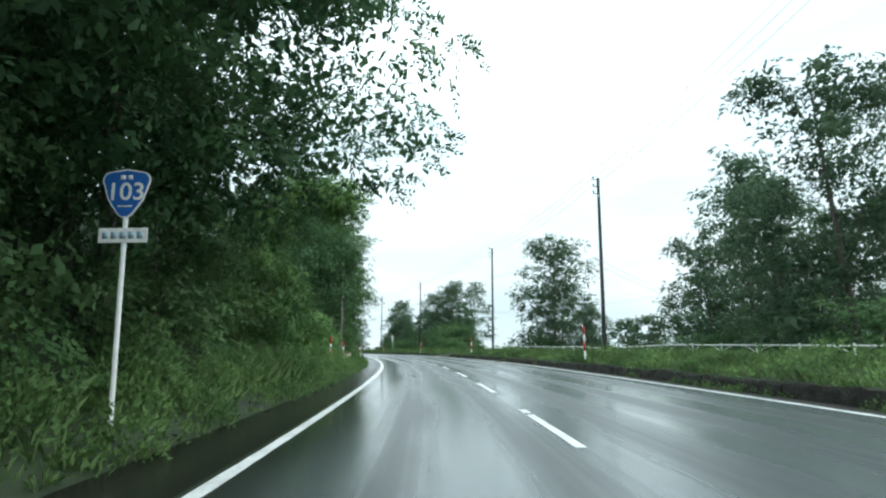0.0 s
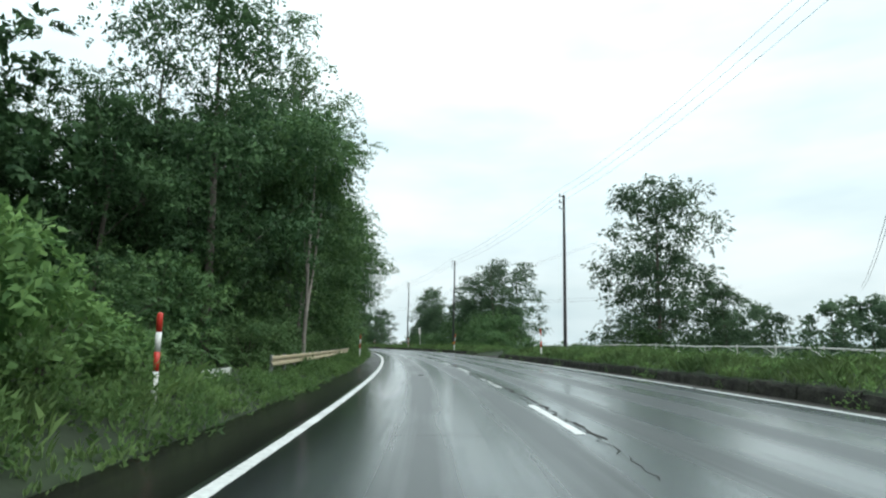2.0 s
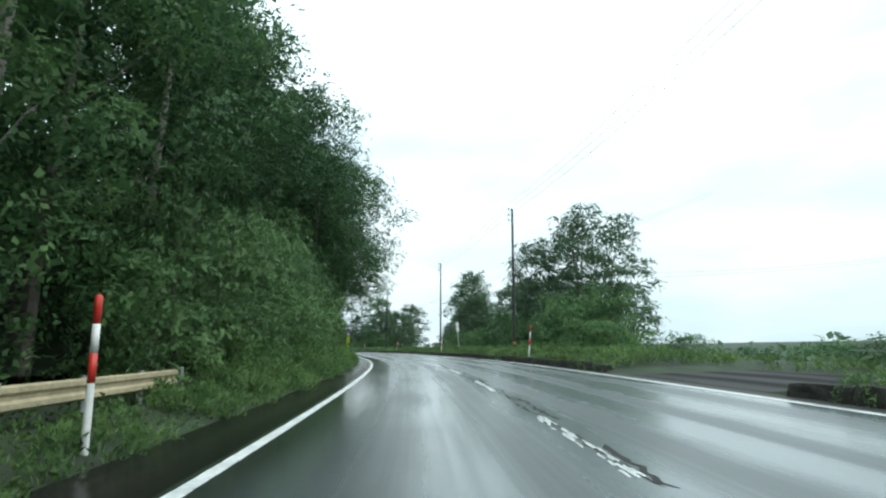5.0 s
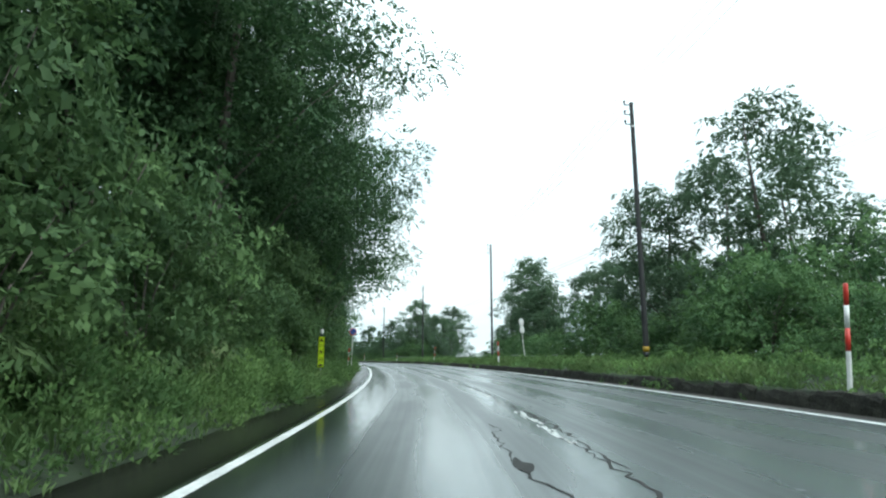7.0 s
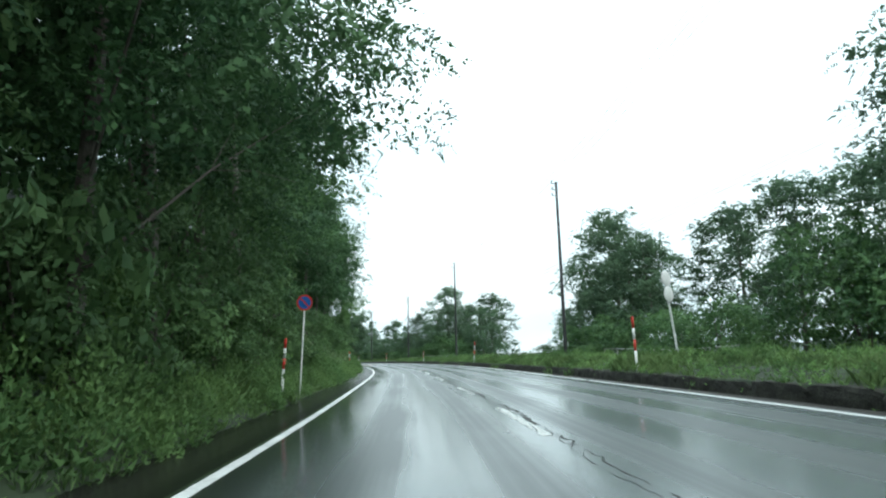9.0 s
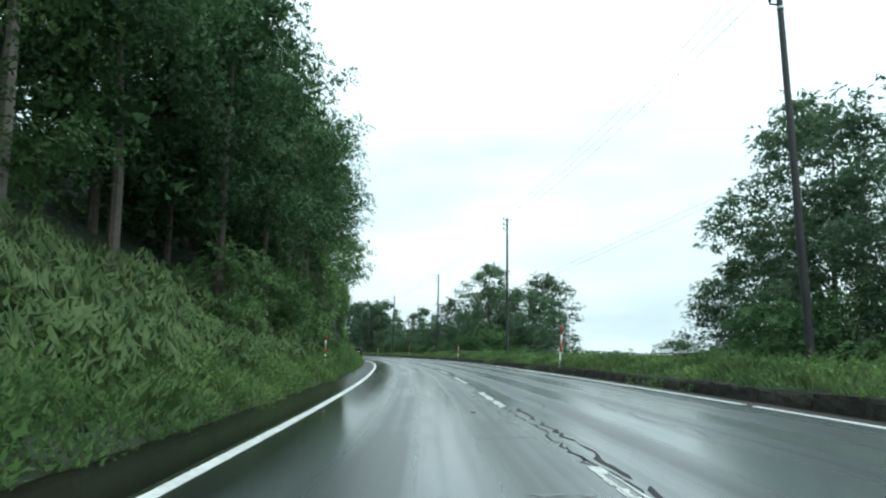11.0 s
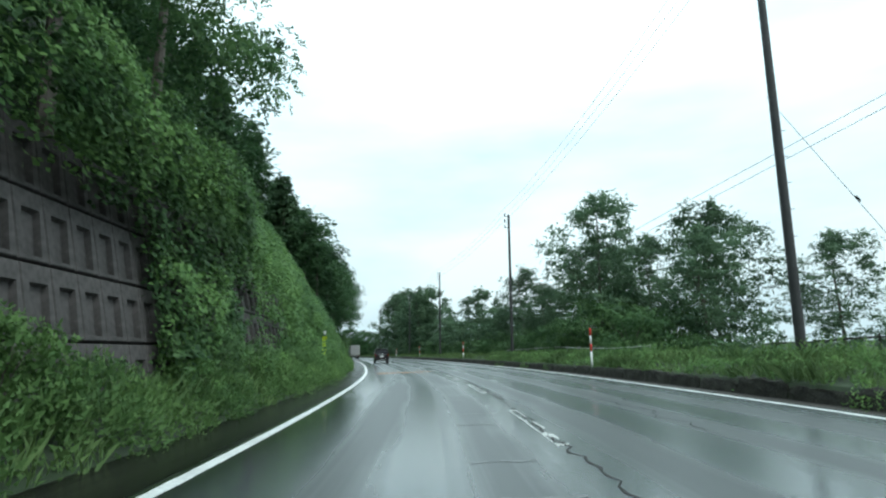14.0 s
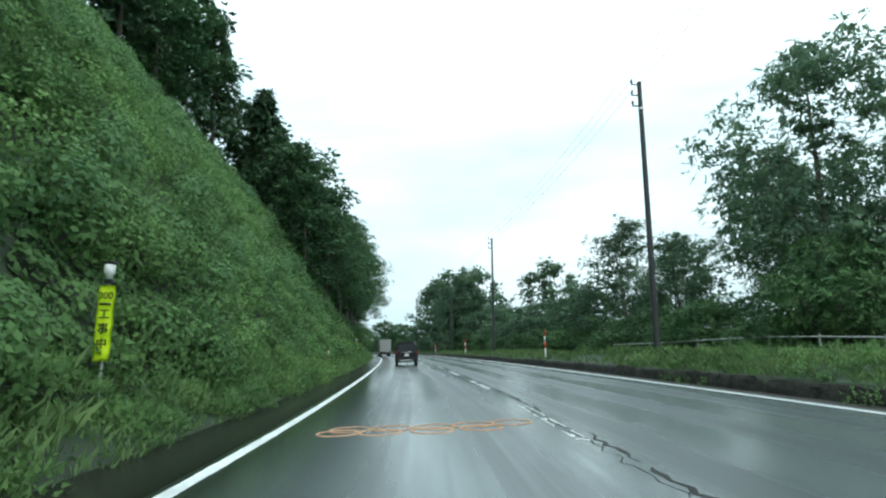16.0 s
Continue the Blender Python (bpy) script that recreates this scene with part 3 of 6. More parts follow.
for s_, a_, b_ in ((26.5, -1.7, 4.6), (33, -3.2, -1.2), (58, -1.5, 1.6), (88.5, -2.9, 1.2), (97, -1.5, 3.0), (116, 0.8, 4.6), (126, -3.2, -0.6),
                   (152, -2.0, 2.4), (168.5, -2.2, 0.5), (180, -0.4, 4.0), (196, -2.4, 2.0), (212, -1.0, 3.5), (228, -3.4, -0.6), (243, -3.2, 4.8)):
    child("crack", crack_mesh("crack", [(s_, a_), (s_ + _r.uniform(-0.5, 0.5), (a_ + b_) / 2), (s_ + _r.uniform(-0.6, 0.6), b_)], 0.012, int(s_ * 3)), cracks)
for s_, o_ in ((86, -1.25), (95, -0.7), (168, 0.35 - 1.6), (160, 2.3), (192, 1.3), (99, -0.75), (40, 3.0), (206, 2.6)):
    child("crack", crack_mesh("crack", [(s_ + k, o_ + _r.uniform(-0.25, 0.25)) for k in range(0, 7)], 0.02, int(s_ * 7)), cracks)

for pts_ in ([(119.8, 1.2), (120.3, 0.83), (121.5, 0.76), (121.3, 0.17)], [(164.6, 0.55), (165.4, 0.78), (166.5, 0.88), (168.5, 0.8)], [(179.6, 0.95), (180.2, 0.82), (181.5, 0.85), (182.8, 0.82)],
             [(182.4, -1.2), (183.7, -1.11), (183.9, -0.49)], [(119.6, -0.1), (121.2, -0.03), (126, -0.02)], [(164.8, -1.5), (167.1, -1.36), (169.6, -1.37)]):
    child("crack", crack_mesh("crack", pts_, 0.016, int(pts_[0][0] * 11)), cracks)

# potholes, and pale smears of worn paint beside the centre line
for s_, o_, a_, b_ in ((24.5, -2.6, 0.55, 0.2), (23.4, -2.5, 0.3, 0.14), (49.2, -2.45, 0.55, 0.14), (46, -1.3, 0.25, 0.12), (100.5, -0.9, 0.6, 0.12), (196.5, -1.9, 0.06, 0.16), (196.0, -0.75, 0.06, 0.14), (197.2, -3.0, 0.05, 0.14), (164, -1.0, 0.2, 0.08)):
    ring_ = [(s_ + a_ * math.cos(k * 0.628) * _r.uniform(0.35, 1.3), o_ + b_ * math.sin(k * 0.628) * _r.uniform(0.35, 1.3)) for k in range(10)]
    child("pothole", mesh_data("pothole", [road(q, o, 0.0035) for q, o in ring_], [tuple(range(10))], CRACK), cracks)
worn_paint = thing("worn_paint", (0, 0, 0), 0, "pale smears of worn paint beside the centre line", "road line", kind="structure")
for k in range(46):
    if k < 8 or k % 3 == 1:
        continue
    s_ = 150 + (k - 8) * 1.75
    o_, w_, a_ = -0.75 + _r.uniform(-0.25, 0.2), _r.uniform(0.2, 0.5), _r.uniform(0.04, 0.12)
    cut_ = [-1 + 0.25 * i for i in range(9)]
    vs_ = [road(s_ + _r.uniform(-0.05, 0.05) - a_ * _r.uniform(0.1, 1), o_ + w_ * c, 0.0045) for c in cut_] + [road(s_ + _r.uniform(-0.05, 0.05) + a_ * _r.uniform(0.1, 1), o_ + w_ * c, 0.0045) for c in cut_]
    child("smear", mesh_data("smear", vs_, [(i, i + 1, i + 10, i + 9) for i in range(8)], OLD_PAINT), worn_paint)


# ---- vegetation ----
def unit(v):
    return v / (np.linalg.norm(v, axis=1)[:, None] + 1e-9)


def leaf_arrays(centres, along, normal, length, width, simple=False, soft=None):
    """Pointed leaves: folded, two triangles each, or one triangle where they are small in view. Returns points, triangles and normals."""
    side = unit(np.cross(along, normal))
    L, W = length[:, None], width[:, None]
    a = centres
    tip = centres + along * L
    own = unit(np.cross(side, along))
    own = own * np.where((own * normal).sum(1) < 0, -1, 1)[:, None]
    shade = own if soft is None else unit(soft + own * 0.45)
    if simple:
        v = np.stack([a - side * W * 0.45, a + side * W * 0.45, tip], 1).reshape(-1, 3)
        return v, np.arange(len(v)).reshape(-1, 3), np.repeat(shade, 3, 0)
    mid = centres + along * L * 0.45 - normal * L * 0.10
    v = np.stack([a, mid + side * W * 0.5, tip, mid - side * W * 0.5], 1).reshape(-1, 3)
    i = np.arange(len(centres))[:, None] * 4
    t = np.concatenate([i + [0, 1, 2], i + [0, 2, 3]], 1).reshape(-1, 3)
    return v, t, np.repeat(shade, 4, 0)


def sprigs(rng, roots, out, count, length, leaf, droop=0.35, simple=False, soft=None, slim=0.48):
    """Pinnate sprigs: leaves in pairs along a drooping stalk. soft: the way each sprig's clump faces."""
    n = len(roots)
    out = unit(out + rng.normal(0, 0.35, (n, 3)))
    side = unit(np.cross(out, rng.normal(0, 1, (n, 3))))
    cs, al, no, ln = [], [], [], []
    up = np.array([[0.0, 0.0, 1.0]])
    ls = length * rng.uniform(0.7, 1.3, n)[:, None]
    for k in range(count):
        f = (k // 2 + 0.6) / (count / 2 + 0.4)
        p = roots + out * ls * f - up * ls * droop * f * f
        sgn = 1 if k % 2 else -1
        d = unit(side * sgn + out * 0.75 - up * (0.25 + 0.5 * f) * droop + rng.normal(0, 0.18, (n, 3)))
        nn = unit(np.cross(d, side) * 0.4 + up + out * 0.35 + rng.normal(0, 0.35, (n, 3)))
        cs.append(p), al.append(d), no.append(nn), ln.append(leaf * rng.uniform(0.7, 1.25, n))
    c, d, nn, l = np.concatenate(cs), np.concatenate(al), np.concatenate(no), np.concatenate(ln)
    return leaf_arrays(c, d, nn, l, l * (0.56 if simple else slim), simple, None if soft is None else np.tile(soft, (count, 1)))


def lobes_on(rng, h, r, low, n):
    """Lobes of an uneven crown, spiralling up the trunk: centre and radius."""
    out = []
    for k in range(n):
        u = (k + rng.uniform(0.1, 0.9)) / n
        z = low + (h - low) * (0.06 + 0.86 * u)
        wide = 0.3 + 0.7 * math.sin(math.pi * min(1, 0.24 + 0.7 * u))
        spread = r * wide * (rng.uniform(0.62, 0.9) if k % 3 else rng.uniform(0.1, 0.45))
        a = k * 2.4 + rng.uniform(-0.5, 0.5)
        rad = r * rng.uniform(0.26, 0.42) * (0.75 + 0.35 * wide)
        out.append((np.array([math.cos(a) * spread, math.sin(a) * spread, min(z, h - rad * 0.6)]), rad))
    out.append((np.array([0.0, 0.0, h - r * 0.3]), r * 0.3))
    return out


def cores(rng, lobes, each, size, most=0.5, simple=True):
    """Large leaves deep inside the lobes, which keep the crown from being seen through."""
    cen = np.repeat(np.array([c for c, _ in lobes]), each, 0)
    rad = np.repeat(np.array([q for _, q in lobes]), each)
    n = len(cen)
    d = unit(rng.normal(0, 1, (n, 3)))
    p = cen + d * (rad * rng.uniform(0.1, 0.74, n) ** 0.8)[:, None] * [[1, 1, 0.8]]
    ln = np.minimum(rad * size, most) * rng.uniform(0.6, 1.2, n)
    return leaf_arrays(p, unit(rng.normal(0, 1, (n, 3))), unit(d + rng.normal(0, 0.5, (n, 3))), ln, ln * (0.9 if simple else 0.7), simple, unit(d + [[0, 0, 0.3]]))


def tufts(rng, lobes, each, frac=0.42):
    """Tufts of twigs on the outside of the lobes: centres, radii and the ways they face."""
    cen = np.repeat(np.array([c for c, _ in lobes]), each, 0)
    rad = np.repeat(np.array([q for _, q in lobes]), each)
    d = unit(rng.normal(0, 1, (len(cen), 3)) + [[0, 0, 0.25]])
    return cen + d * (rad * rng.uniform(0.55, 0.9, len(cen)))[:, None] * [[1, 1, 0.8]], rad * frac * rng.uniform(0.65, 1.25, len(cen)), d


def leafage(rng, lobes, n, per, sprig, leaf, droop, simple, each=6, frac=0.5, slim=0.5, fill=16, most=0.42):
    """n sprigs spread over the tufts of the lobes, flattened into tiers with gaps between, and larger leaves inside each tuft."""
    tc, tr, td = tufts(rng, lobes, each, frac)
    pick = rng.choice(len(tc), n, p=tr ** 2 / (tr ** 2).sum())
    d = unit(rng.normal(0, 1, (n, 3)) + td[pick] * 0.55 + [[0, 0, 0.4]])
    flat = np.array([[1.15, 1.15, 0.66]])
    roots = tc[pick] + d * (tr[pick] * rng.uniform(0.5, 1.0, n) ** 0.5)[:, None] * flat
    outer = sprigs(rng, roots, d * [[1, 1, 0.5]], per, sprig, leaf, droop, simple, unit(d + td[pick] * 0.4 + [[0, 0, 0.25]]), slim)
    q = np.repeat(np.arange(len(tc)), fill)
    m = len(q)
    e = unit(rng.normal(0, 1, (m, 3)) + td[q] * 0.3)
    ln = np.minimum(tr[q] * 0.6, most) * rng.uniform(0.6, 1.2, m)
    at = tc[q] + e * (tr[q] * rng.uniform(0.2, 0.72, m))[:, None] * flat
    inner = leaf_arrays(at, unit(np.cross(e, rng.normal(0, 1, (m, 3))) - [[0, 0, 0.3]]), unit(e + rng.normal(0, 0.3, (m, 3))), ln * (1.0 if simple else 1.15), ln * (0.9 if simple else 0.62), simple, unit(e + td[q] * 0.4 + [[0, 0, 0.25]]))
    return joined(outer, inner)


def joined(*pieces):
    vs, ts, ns, k = [], [], [], 0
    for v, t, n in pieces:
        vs.append(v), ts.append(t + k), ns.append(n)
        k += len(v)
    return np.concatenate(vs), np.concatenate(ts), np.concatenate(ns)


def tree(name, place, seed, h, r, low, leaves, bark, n_lobes=13, n_sprigs=1300, leaf=0.26, sprig=0.75, label="", droop=0.35, group="roadside trees", per=12, core=58, limbs=0.5, most=0.5, simple=True, each=7, frac=0.5, fill=16):
    """A tree: tapered trunk with limbs, and an uneven crown of many small leaves."""
    rng = np.random.default_rng(seed)
    base = thing(name, place, 0, label, "tree", group)
    lobes = lobes_on(rng, h, r, low, n_lobes)
    bm = bmesh.new()
    tr = 0.009 * h + 0.03
    lean = rng.uniform(-0.05, 0.05, 2) * h
    pts = [(0, 0, -0.6), (lean[0] * 0.1, lean[1] * 0.1, h * 0.18), (lean[0] * 0.5, lean[1] * 0.5, h * 0.45), (lean[0], lean[1], h * 0.72), (lean[0] * 1.1, lean[1] * 1.1, h * 0.9)]
    tube(bm, pts, [tr * 1.25, tr, tr * 0.72, tr * 0.4, tr * 0.12], 8)
    for c, rad in lobes:
        if rng.uniform() > limbs:
            continue
        z0 = max(h * 0.12, c[2] - np.hypot(c[0], c[1]) * 0.9 - 0.5)
        f = min(0.95, z0 / (h * 0.72))
        p0 = np.array([lean[0] * f, lean[1] * f, z0])
        mid = p0 + (c - p0) * 0.55 + np.array([0, 0, 0.12 * rad])
        tube(bm, [p0, mid, c + (c - mid) * 0.25], [tr * 0.3 * (1.1 - f), tr * 0.14, 0.01], 5)
        for k in range(2):
            d = unit(rng.normal(0, 1, (1, 3)) + [[0, 0, 0.5]])[0]
            tube(bm, [mid, (mid + c) / 2 + d * rad * 0.35, c + d * rad * 0.85], [tr * 0.08, tr * 0.05, 0.007], 4)
    part("trunk", bm, bark, base)
    v, t, n = joined(leafage(rng, lobes, n_sprigs, per, sprig, leaf, droop, simple, each, frac, 0.5, fill, most), cores(rng, lobes, core, 0.6, most * 1.2, simple))
    child("crown", tri_mesh("crown", v, t, leaves, n), base)
    return base


def shrub(name, place, seed, h, r, leaves, n_sprigs=420, leaf=0.2, sprig=0.5, label="", group="roadside shrubs", per=10):
    """A leafy shrub: stems and an uneven mound of leaves down to the ground."""
    rng = np.random.default_rng(seed)
    base = thing(name, place, 0, label, "shrub", group)
    bm = bmesh.new()
    for k in range(6):
        a = rng.uniform(0, math.tau)
        d = np.array([math.cos(a), math.sin(a), 0]) * r * rng.uniform(0.3, 0.7)
        tube(bm, [(0, 0, -0.2), d * 0.4 + [0, 0, h * 0.45], d + [0, 0, h * rng.uniform(0.6, 0.85)]], [0.035, 0.022, 0.008], 5)
    part("stem", bm, BARK, base)
    lobes = []
    for k in range(9):
        a, z = k * 2.4 + rng.uniform(-0.4, 0.4), 0.16 + 0.62 * (k * 5 % 9) / 8
        w = r * math.sqrt(max(0.1, 1 - ((z - 0.3) / 0.62) ** 2)) * rng.uniform(0.4, 0.7)
        lobes.append((np.array([math.cos(a) * w, math.sin(a) * w, h * z]), min(r, h) * rng.uniform(0.34, 0.46)))
    v, t, n = joined(leafage(rng, lobes, n_sprigs, per, sprig, leaf, 0.45, False, 6, 0.5, 0.5, 26, 0.15), cores(rng, lobes, 60, 0.4, 0.22, False))
    v[:, 2] = np.maximum(v[:, 2], 0.02)
    child("crown", tri_mesh("crown", v, t, leaves, n), base)
    return base


def conifer(name, place, seed, h, r, label):
    rng = np.random.default_rng(seed)
    base = thing(name, place, 0, label, "tree", "hillside conifers")
    bm = bmesh.new()
    tube(bm, [(0, 0, -0.6), (0, 0, h * 0.5), (0, 0, h * 0.98)], [0.014 * h, 0.009 * h, 0.01], 7)
    part("trunk", bm, BARK, base)
    n = 640
    u = rng.uniform(0.12, 1, n) ** 0.8
    tier = np.round(u * 15) / 15 + rng.normal(0, 0.008, n)
    a = rng.uniform(0, math.tau, n)
    rr = r * (1.02 - tier) ** 0.85 * rng.uniform(0.25, 1.0, n) ** 0.5 * (0.8 + 0.3 * np.sin(a * 3 + tier * 9))
    roots = np.stack([np.cos(a) * rr, np.sin(a) * rr, tier * h - 0.22 * rr], 1)
    out = np.stack([np.cos(a), np.sin(a), np.full(n, -0.15)], 1)
    v, t, n = sprigs(rng, roots, out, 8, 0.9, 0.46, 0.3, True, unit(out + [[0, 0, 0.7]]))
    child("crown", tri_mesh("crown", v, t, LEAF_CONIFER, n), base)
    return base


def set_at(ob, s, off, rz=0.0, k=1.0, kz=1.0, sink=0.0, label=""):
    """A copy of a plant elsewhere on the ground, turned and scaled."""
    m = Matrix.Translation(on_ground(s, off, sink)) @ pose(0, 0, 0, 0, 0, rz) @ Matrix.Diagonal((k, k, k * kz, 1))
    made = copy_thing(ob, m)
    made.scale = (k, k, k * kz)
    if label:
        tagged(made, label=label)
    return made


def carpet(name, spots, normals, seed, leaves, leaf, label, lift=0.25, category="vines", slim=0.8, hang=0.45):
    """A cover of broad leaves over a bank, in uneven humps."""
    rng = np.random.default_rng(seed)
    n = len(spots)
    spots, normals = np.array(spots), unit(np.array(normals))
    def swell(q):
        return np.array([noise.noise((x * 0.55, y * 0.55, z * 0.55 + seed)) + 0.6 * noise.noise((x * 1.7, y * 1.7, z * 1.7)) for x, y, z in q.tolist()])
    hump = swell(spots)
    grad = np.stack([swell(spots + np.eye(3)[k] * 0.15) - hump for k in range(3)], 1) / 0.15
    c = spots + normals * (lift * (0.5 + 2.1 * hump) + rng.uniform(-0.12, 0.22, n))[:, None]
    soft = unit(normals - (grad - normals * (grad * normals).sum(1)[:, None]) * lift * 2.1 + [[0, 0, 0.15]])
    al = unit(np.cross(normals, rng.normal(0, 1, (n, 3))) + [[0, 0, -hang]] + rng.normal(0, 0.25, (n, 3)))
    no = unit(normals + rng.normal(0, 0.4, (n, 3)) + [[0, 0, 0.35]])
    ln = leaf * rng.uniform(0.6, 1.3, n)
    v, t, nn = leaf_arrays(c, al, no, ln, ln * slim, False, soft)
    ob = new(name, tri_mesh(name, v, t, leaves, nn))
    return tagged(ob, label, category, kind="stuff")


def slope_normal(s, off):
    p, q, r = on_ground(s, off), on_ground(s + 0.5, off), on_ground(s, off + 0.5)
    n = (r - p).cross(q - p)
    return n if n.z > 0 else -n


def bank_carpet(name, s0, s1, o0, o1, per_m2, seed, leaves, leaf, label, lift=0.25, extra=0.0, slim=0.8, hang=0.45):
    rng = np.random.default_rng(seed)
    n = int((s1 - s0) * abs(o1 - o0) * per_m2)
    spots, normals = [], []
    for s, o in zip(rng.uniform(s0, s1, n), rng.uniform(min(o0, o1), max(o0, o1), n)):
        spots.append(on_ground(s, o, -extra))
        normals.append(slope_normal(s, o))
    return carpet(name, spots, normals, seed, leaves, leaf, label, lift, "vines" if slim > 0.5 else "bamboo grass", slim, hang)


def grass(name, s0, s1, o0, o1, per_m2, tall, seed, label, material=None):
    """Tufts of long blades."""
    rng = np.random.default_rng(seed)
    n = int((s1 - s0) * abs(o1 - o0) * per_m2)
    s, o = rng.uniform(s0, s1, n), rng.uniform(min(o0, o1), max(o0, o1), n)
    keep = [not (76.5 < a < 90 and 5.9 < b < 12.5) for a, b in zip(s, o)]
    s, o = s[keep], o[keep]
    root = np.array([on_ground(a, b) for a, b in zip(s, o)])
    size = np.array([tall * (0.75 + 0.9 * noise.noise((a * 0.35, b * 0.5, seed)) + 0.35 * noise.noise((a * 1.3, b * 1.3, seed))) for a, b in zip(s, o)]).clip(0.12, 2)
    size *= np.array([(0.36 if 36 < a < 80 else 0.55 + 0.75 * smooth(5.9, 6.7, -b)) if b < 0 else 1.0 for a, b in zip(s, o)])
    k = 5
    root, size = np.repeat(root, k, 0), np.repeat(size, k) * rng.uniform(0.5, 1.15, len(size) * k)
    m = len(root)
    a = rng.uniform(0, math.tau, m)
    d = np.stack([np.cos(a), np.sin(a), np.zeros(m)], 1)
    w = np.stack([-np.sin(a), np.cos(a), np.zeros(m)], 1) * (0.008 + 0.009 * rng.uniform(0, 1, m))[:, None]
    root = root + d * rng.uniform(0, 0.1, m)[:, None]
    bend = rng.uniform(0.15, 0.75, m)[:, None]
    S = size[:, None]
    mid = root + d * S * bend * 0.3 + [[0, 0, 1]] * S * 0.5
    tip = root + d * S * bend * 0.95 + [[0, 0, 1]] * S * (1.0 - 0.35 * bend)
    v = np.stack([root, mid + w * 1.3, tip, mid - w * 1.3], 1).reshape(-1, 3)
    i = np.arange(m)[:, None] * 4
    t = np.concatenate([i + [0, 1, 2], i + [0, 2, 3]], 1).reshape(-1, 3)
    soft = unit(d * 0.35 + rng.normal(0, 0.15, (m, 3)) + [[0, 0, 0.8]])
    ob = new(name, tri_mesh(name, v, t, material or GRASS, np.repeat(soft, 4, 0)))
    return tagged(ob, label, "grass", kind="stuff")


# prototypes, each standing at its own place
T_BROAD = tree("broadleaf_tree", on_ground(10, -9.8), 1, 15.8, 7.0, 2.4, LEAF_DARK, BARK, 32, 4600, 0.19, 0.45, label="large dark broadleaf tree overhanging the road", limbs=0.3, per=7, simple=False, most=0.25, fill=84, core=200)
T_TALL = tree("broadleaf_tree", on_ground(99, -12.4), 2, 18.0, 5.4, 3.6, LEAF_DARK, BARK, 26, 1900, 0.19, 0.45, label="tall dark green roadside tree with leaves almost to the ground", limbs=0.2, per=6, simple=False, droop=0.5, most=0.2, fill=44, core=110)
T_FULL = tree("broadleaf_tree", on_ground(70, -9.8), 3, 19.0, 5.2, 0.8, LEAF_MID, PALE_BARK, 26, 1900, 0.18, 0.5, label="tall leafy forest tree with drooping branches", limbs=0.2, per=7, simple=False, droop=0.6, most=0.19, fill=44, core=110)
T_BIG = tree("broadleaf_tree", on_ground(130, -8.8), 10, 22.0, 7.2, 5.0, LEAF_DARK, BARK, 38, 3400, 0.18, 0.45, label="huge dark tree whose branches hang over the lane", limbs=0.1, per=7, simple=False, droop=0.5, most=0.2, fill=46, core=130)
T_VINE = tree("vine_covered_tree", on_ground(215.4, -10.2, 0.2), 9, 16.0, 4.0, -1.5, LEAF_MID, BARK, 28, 2000, 0.16, 0.35, label="tree wholly draped in bright kudzu vines", droop=0.8, limbs=0.1, per=6, simple=False, most=0.18, fill=40, core=90)
T_LOCUST = tree("locust_tree", on_ground(77.2, 21.5, 0.3), 4, 19.0, 6.3, -0.8, LEAF_HAZED, BARK, 36, 2200, 0.2, 0.5, label="grey-green locust tree on the far bank", droop=0.5, limbs=0.3, each=6, most=0.26, fill=46, core=60)
T_ROUND = tree("broadleaf_tree", on_ground(254.2, 19.5, 0.3), 5, 18.5, 5.8, -0.8, LEAF_HAZED, BARK, 34, 2000, 0.21, 0.5, label="grey-green broadleaf tree with an uneven crown", limbs=0.3, per=9, each=6, most=0.27, fill=46, core=60)
T_LIGHT = tree("locust_tree", on_ground(131, 26, 0.3), 6, 20.0, 5.0, 1.5, LEAF_HAZED, BARK, 24, 1400, 0.22, 0.6, label="thin-leaved locust tree against the sky", droop=0.5, each=6, frac=0.44, most=0.3, fill=18, core=24)
F_GREY = tree("broadleaf_tree", on_ground(302, 18.5, 0.3), 7, 13.0, 5.4, 0.0, LEAF_HAZED, BARK, 20, 760, 0.34, 0.6, label="grey-green tree in the line beyond the poles", per=8, limbs=0.1, each=6, most=0.4, fill=30, core=36)
F_DARK = tree("broadleaf_tree", on_ground(64, -19, 0.3), 8, 17.0, 5.6, 0.4, LEAF_DARK, BARK, 24, 640, 0.4, 0.6, label="dark forest tree behind the front row", per=8, limbs=0.1, each=6, most=0.34, fill=40, core=40)
tree("bare_tree", on_ground(51, -15.5, 0.3), 14, 17.5, 2.2, 8.0, LEAF_HAZED, BARK, 12, 70, 0.2, 0.6, label="thin almost leafless tree standing above the others", core=0, limbs=1.0, fill=1)
S_MID = shrub("shrub", on_ground(118, 13.2), 11, 5.0, 4.0, LEAF_MID, 640, 0.22, 0.45, label="broad green shrub on the verge", per=7)
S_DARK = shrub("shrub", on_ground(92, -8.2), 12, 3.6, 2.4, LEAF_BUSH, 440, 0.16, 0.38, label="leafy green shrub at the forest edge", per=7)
S_BRIGHT = shrub("shrub", on_ground(31, -8.8), 13, 2.6, 2.2, LEAF_BRIGHT, 330, 0.16, 0.34, label="bright green shrub overgrown with vines", per=6)
C_FIR = conifer("conifer", on_ground(268, -22), 21, 13.0, 2.9, "dark conifer on the hillside")



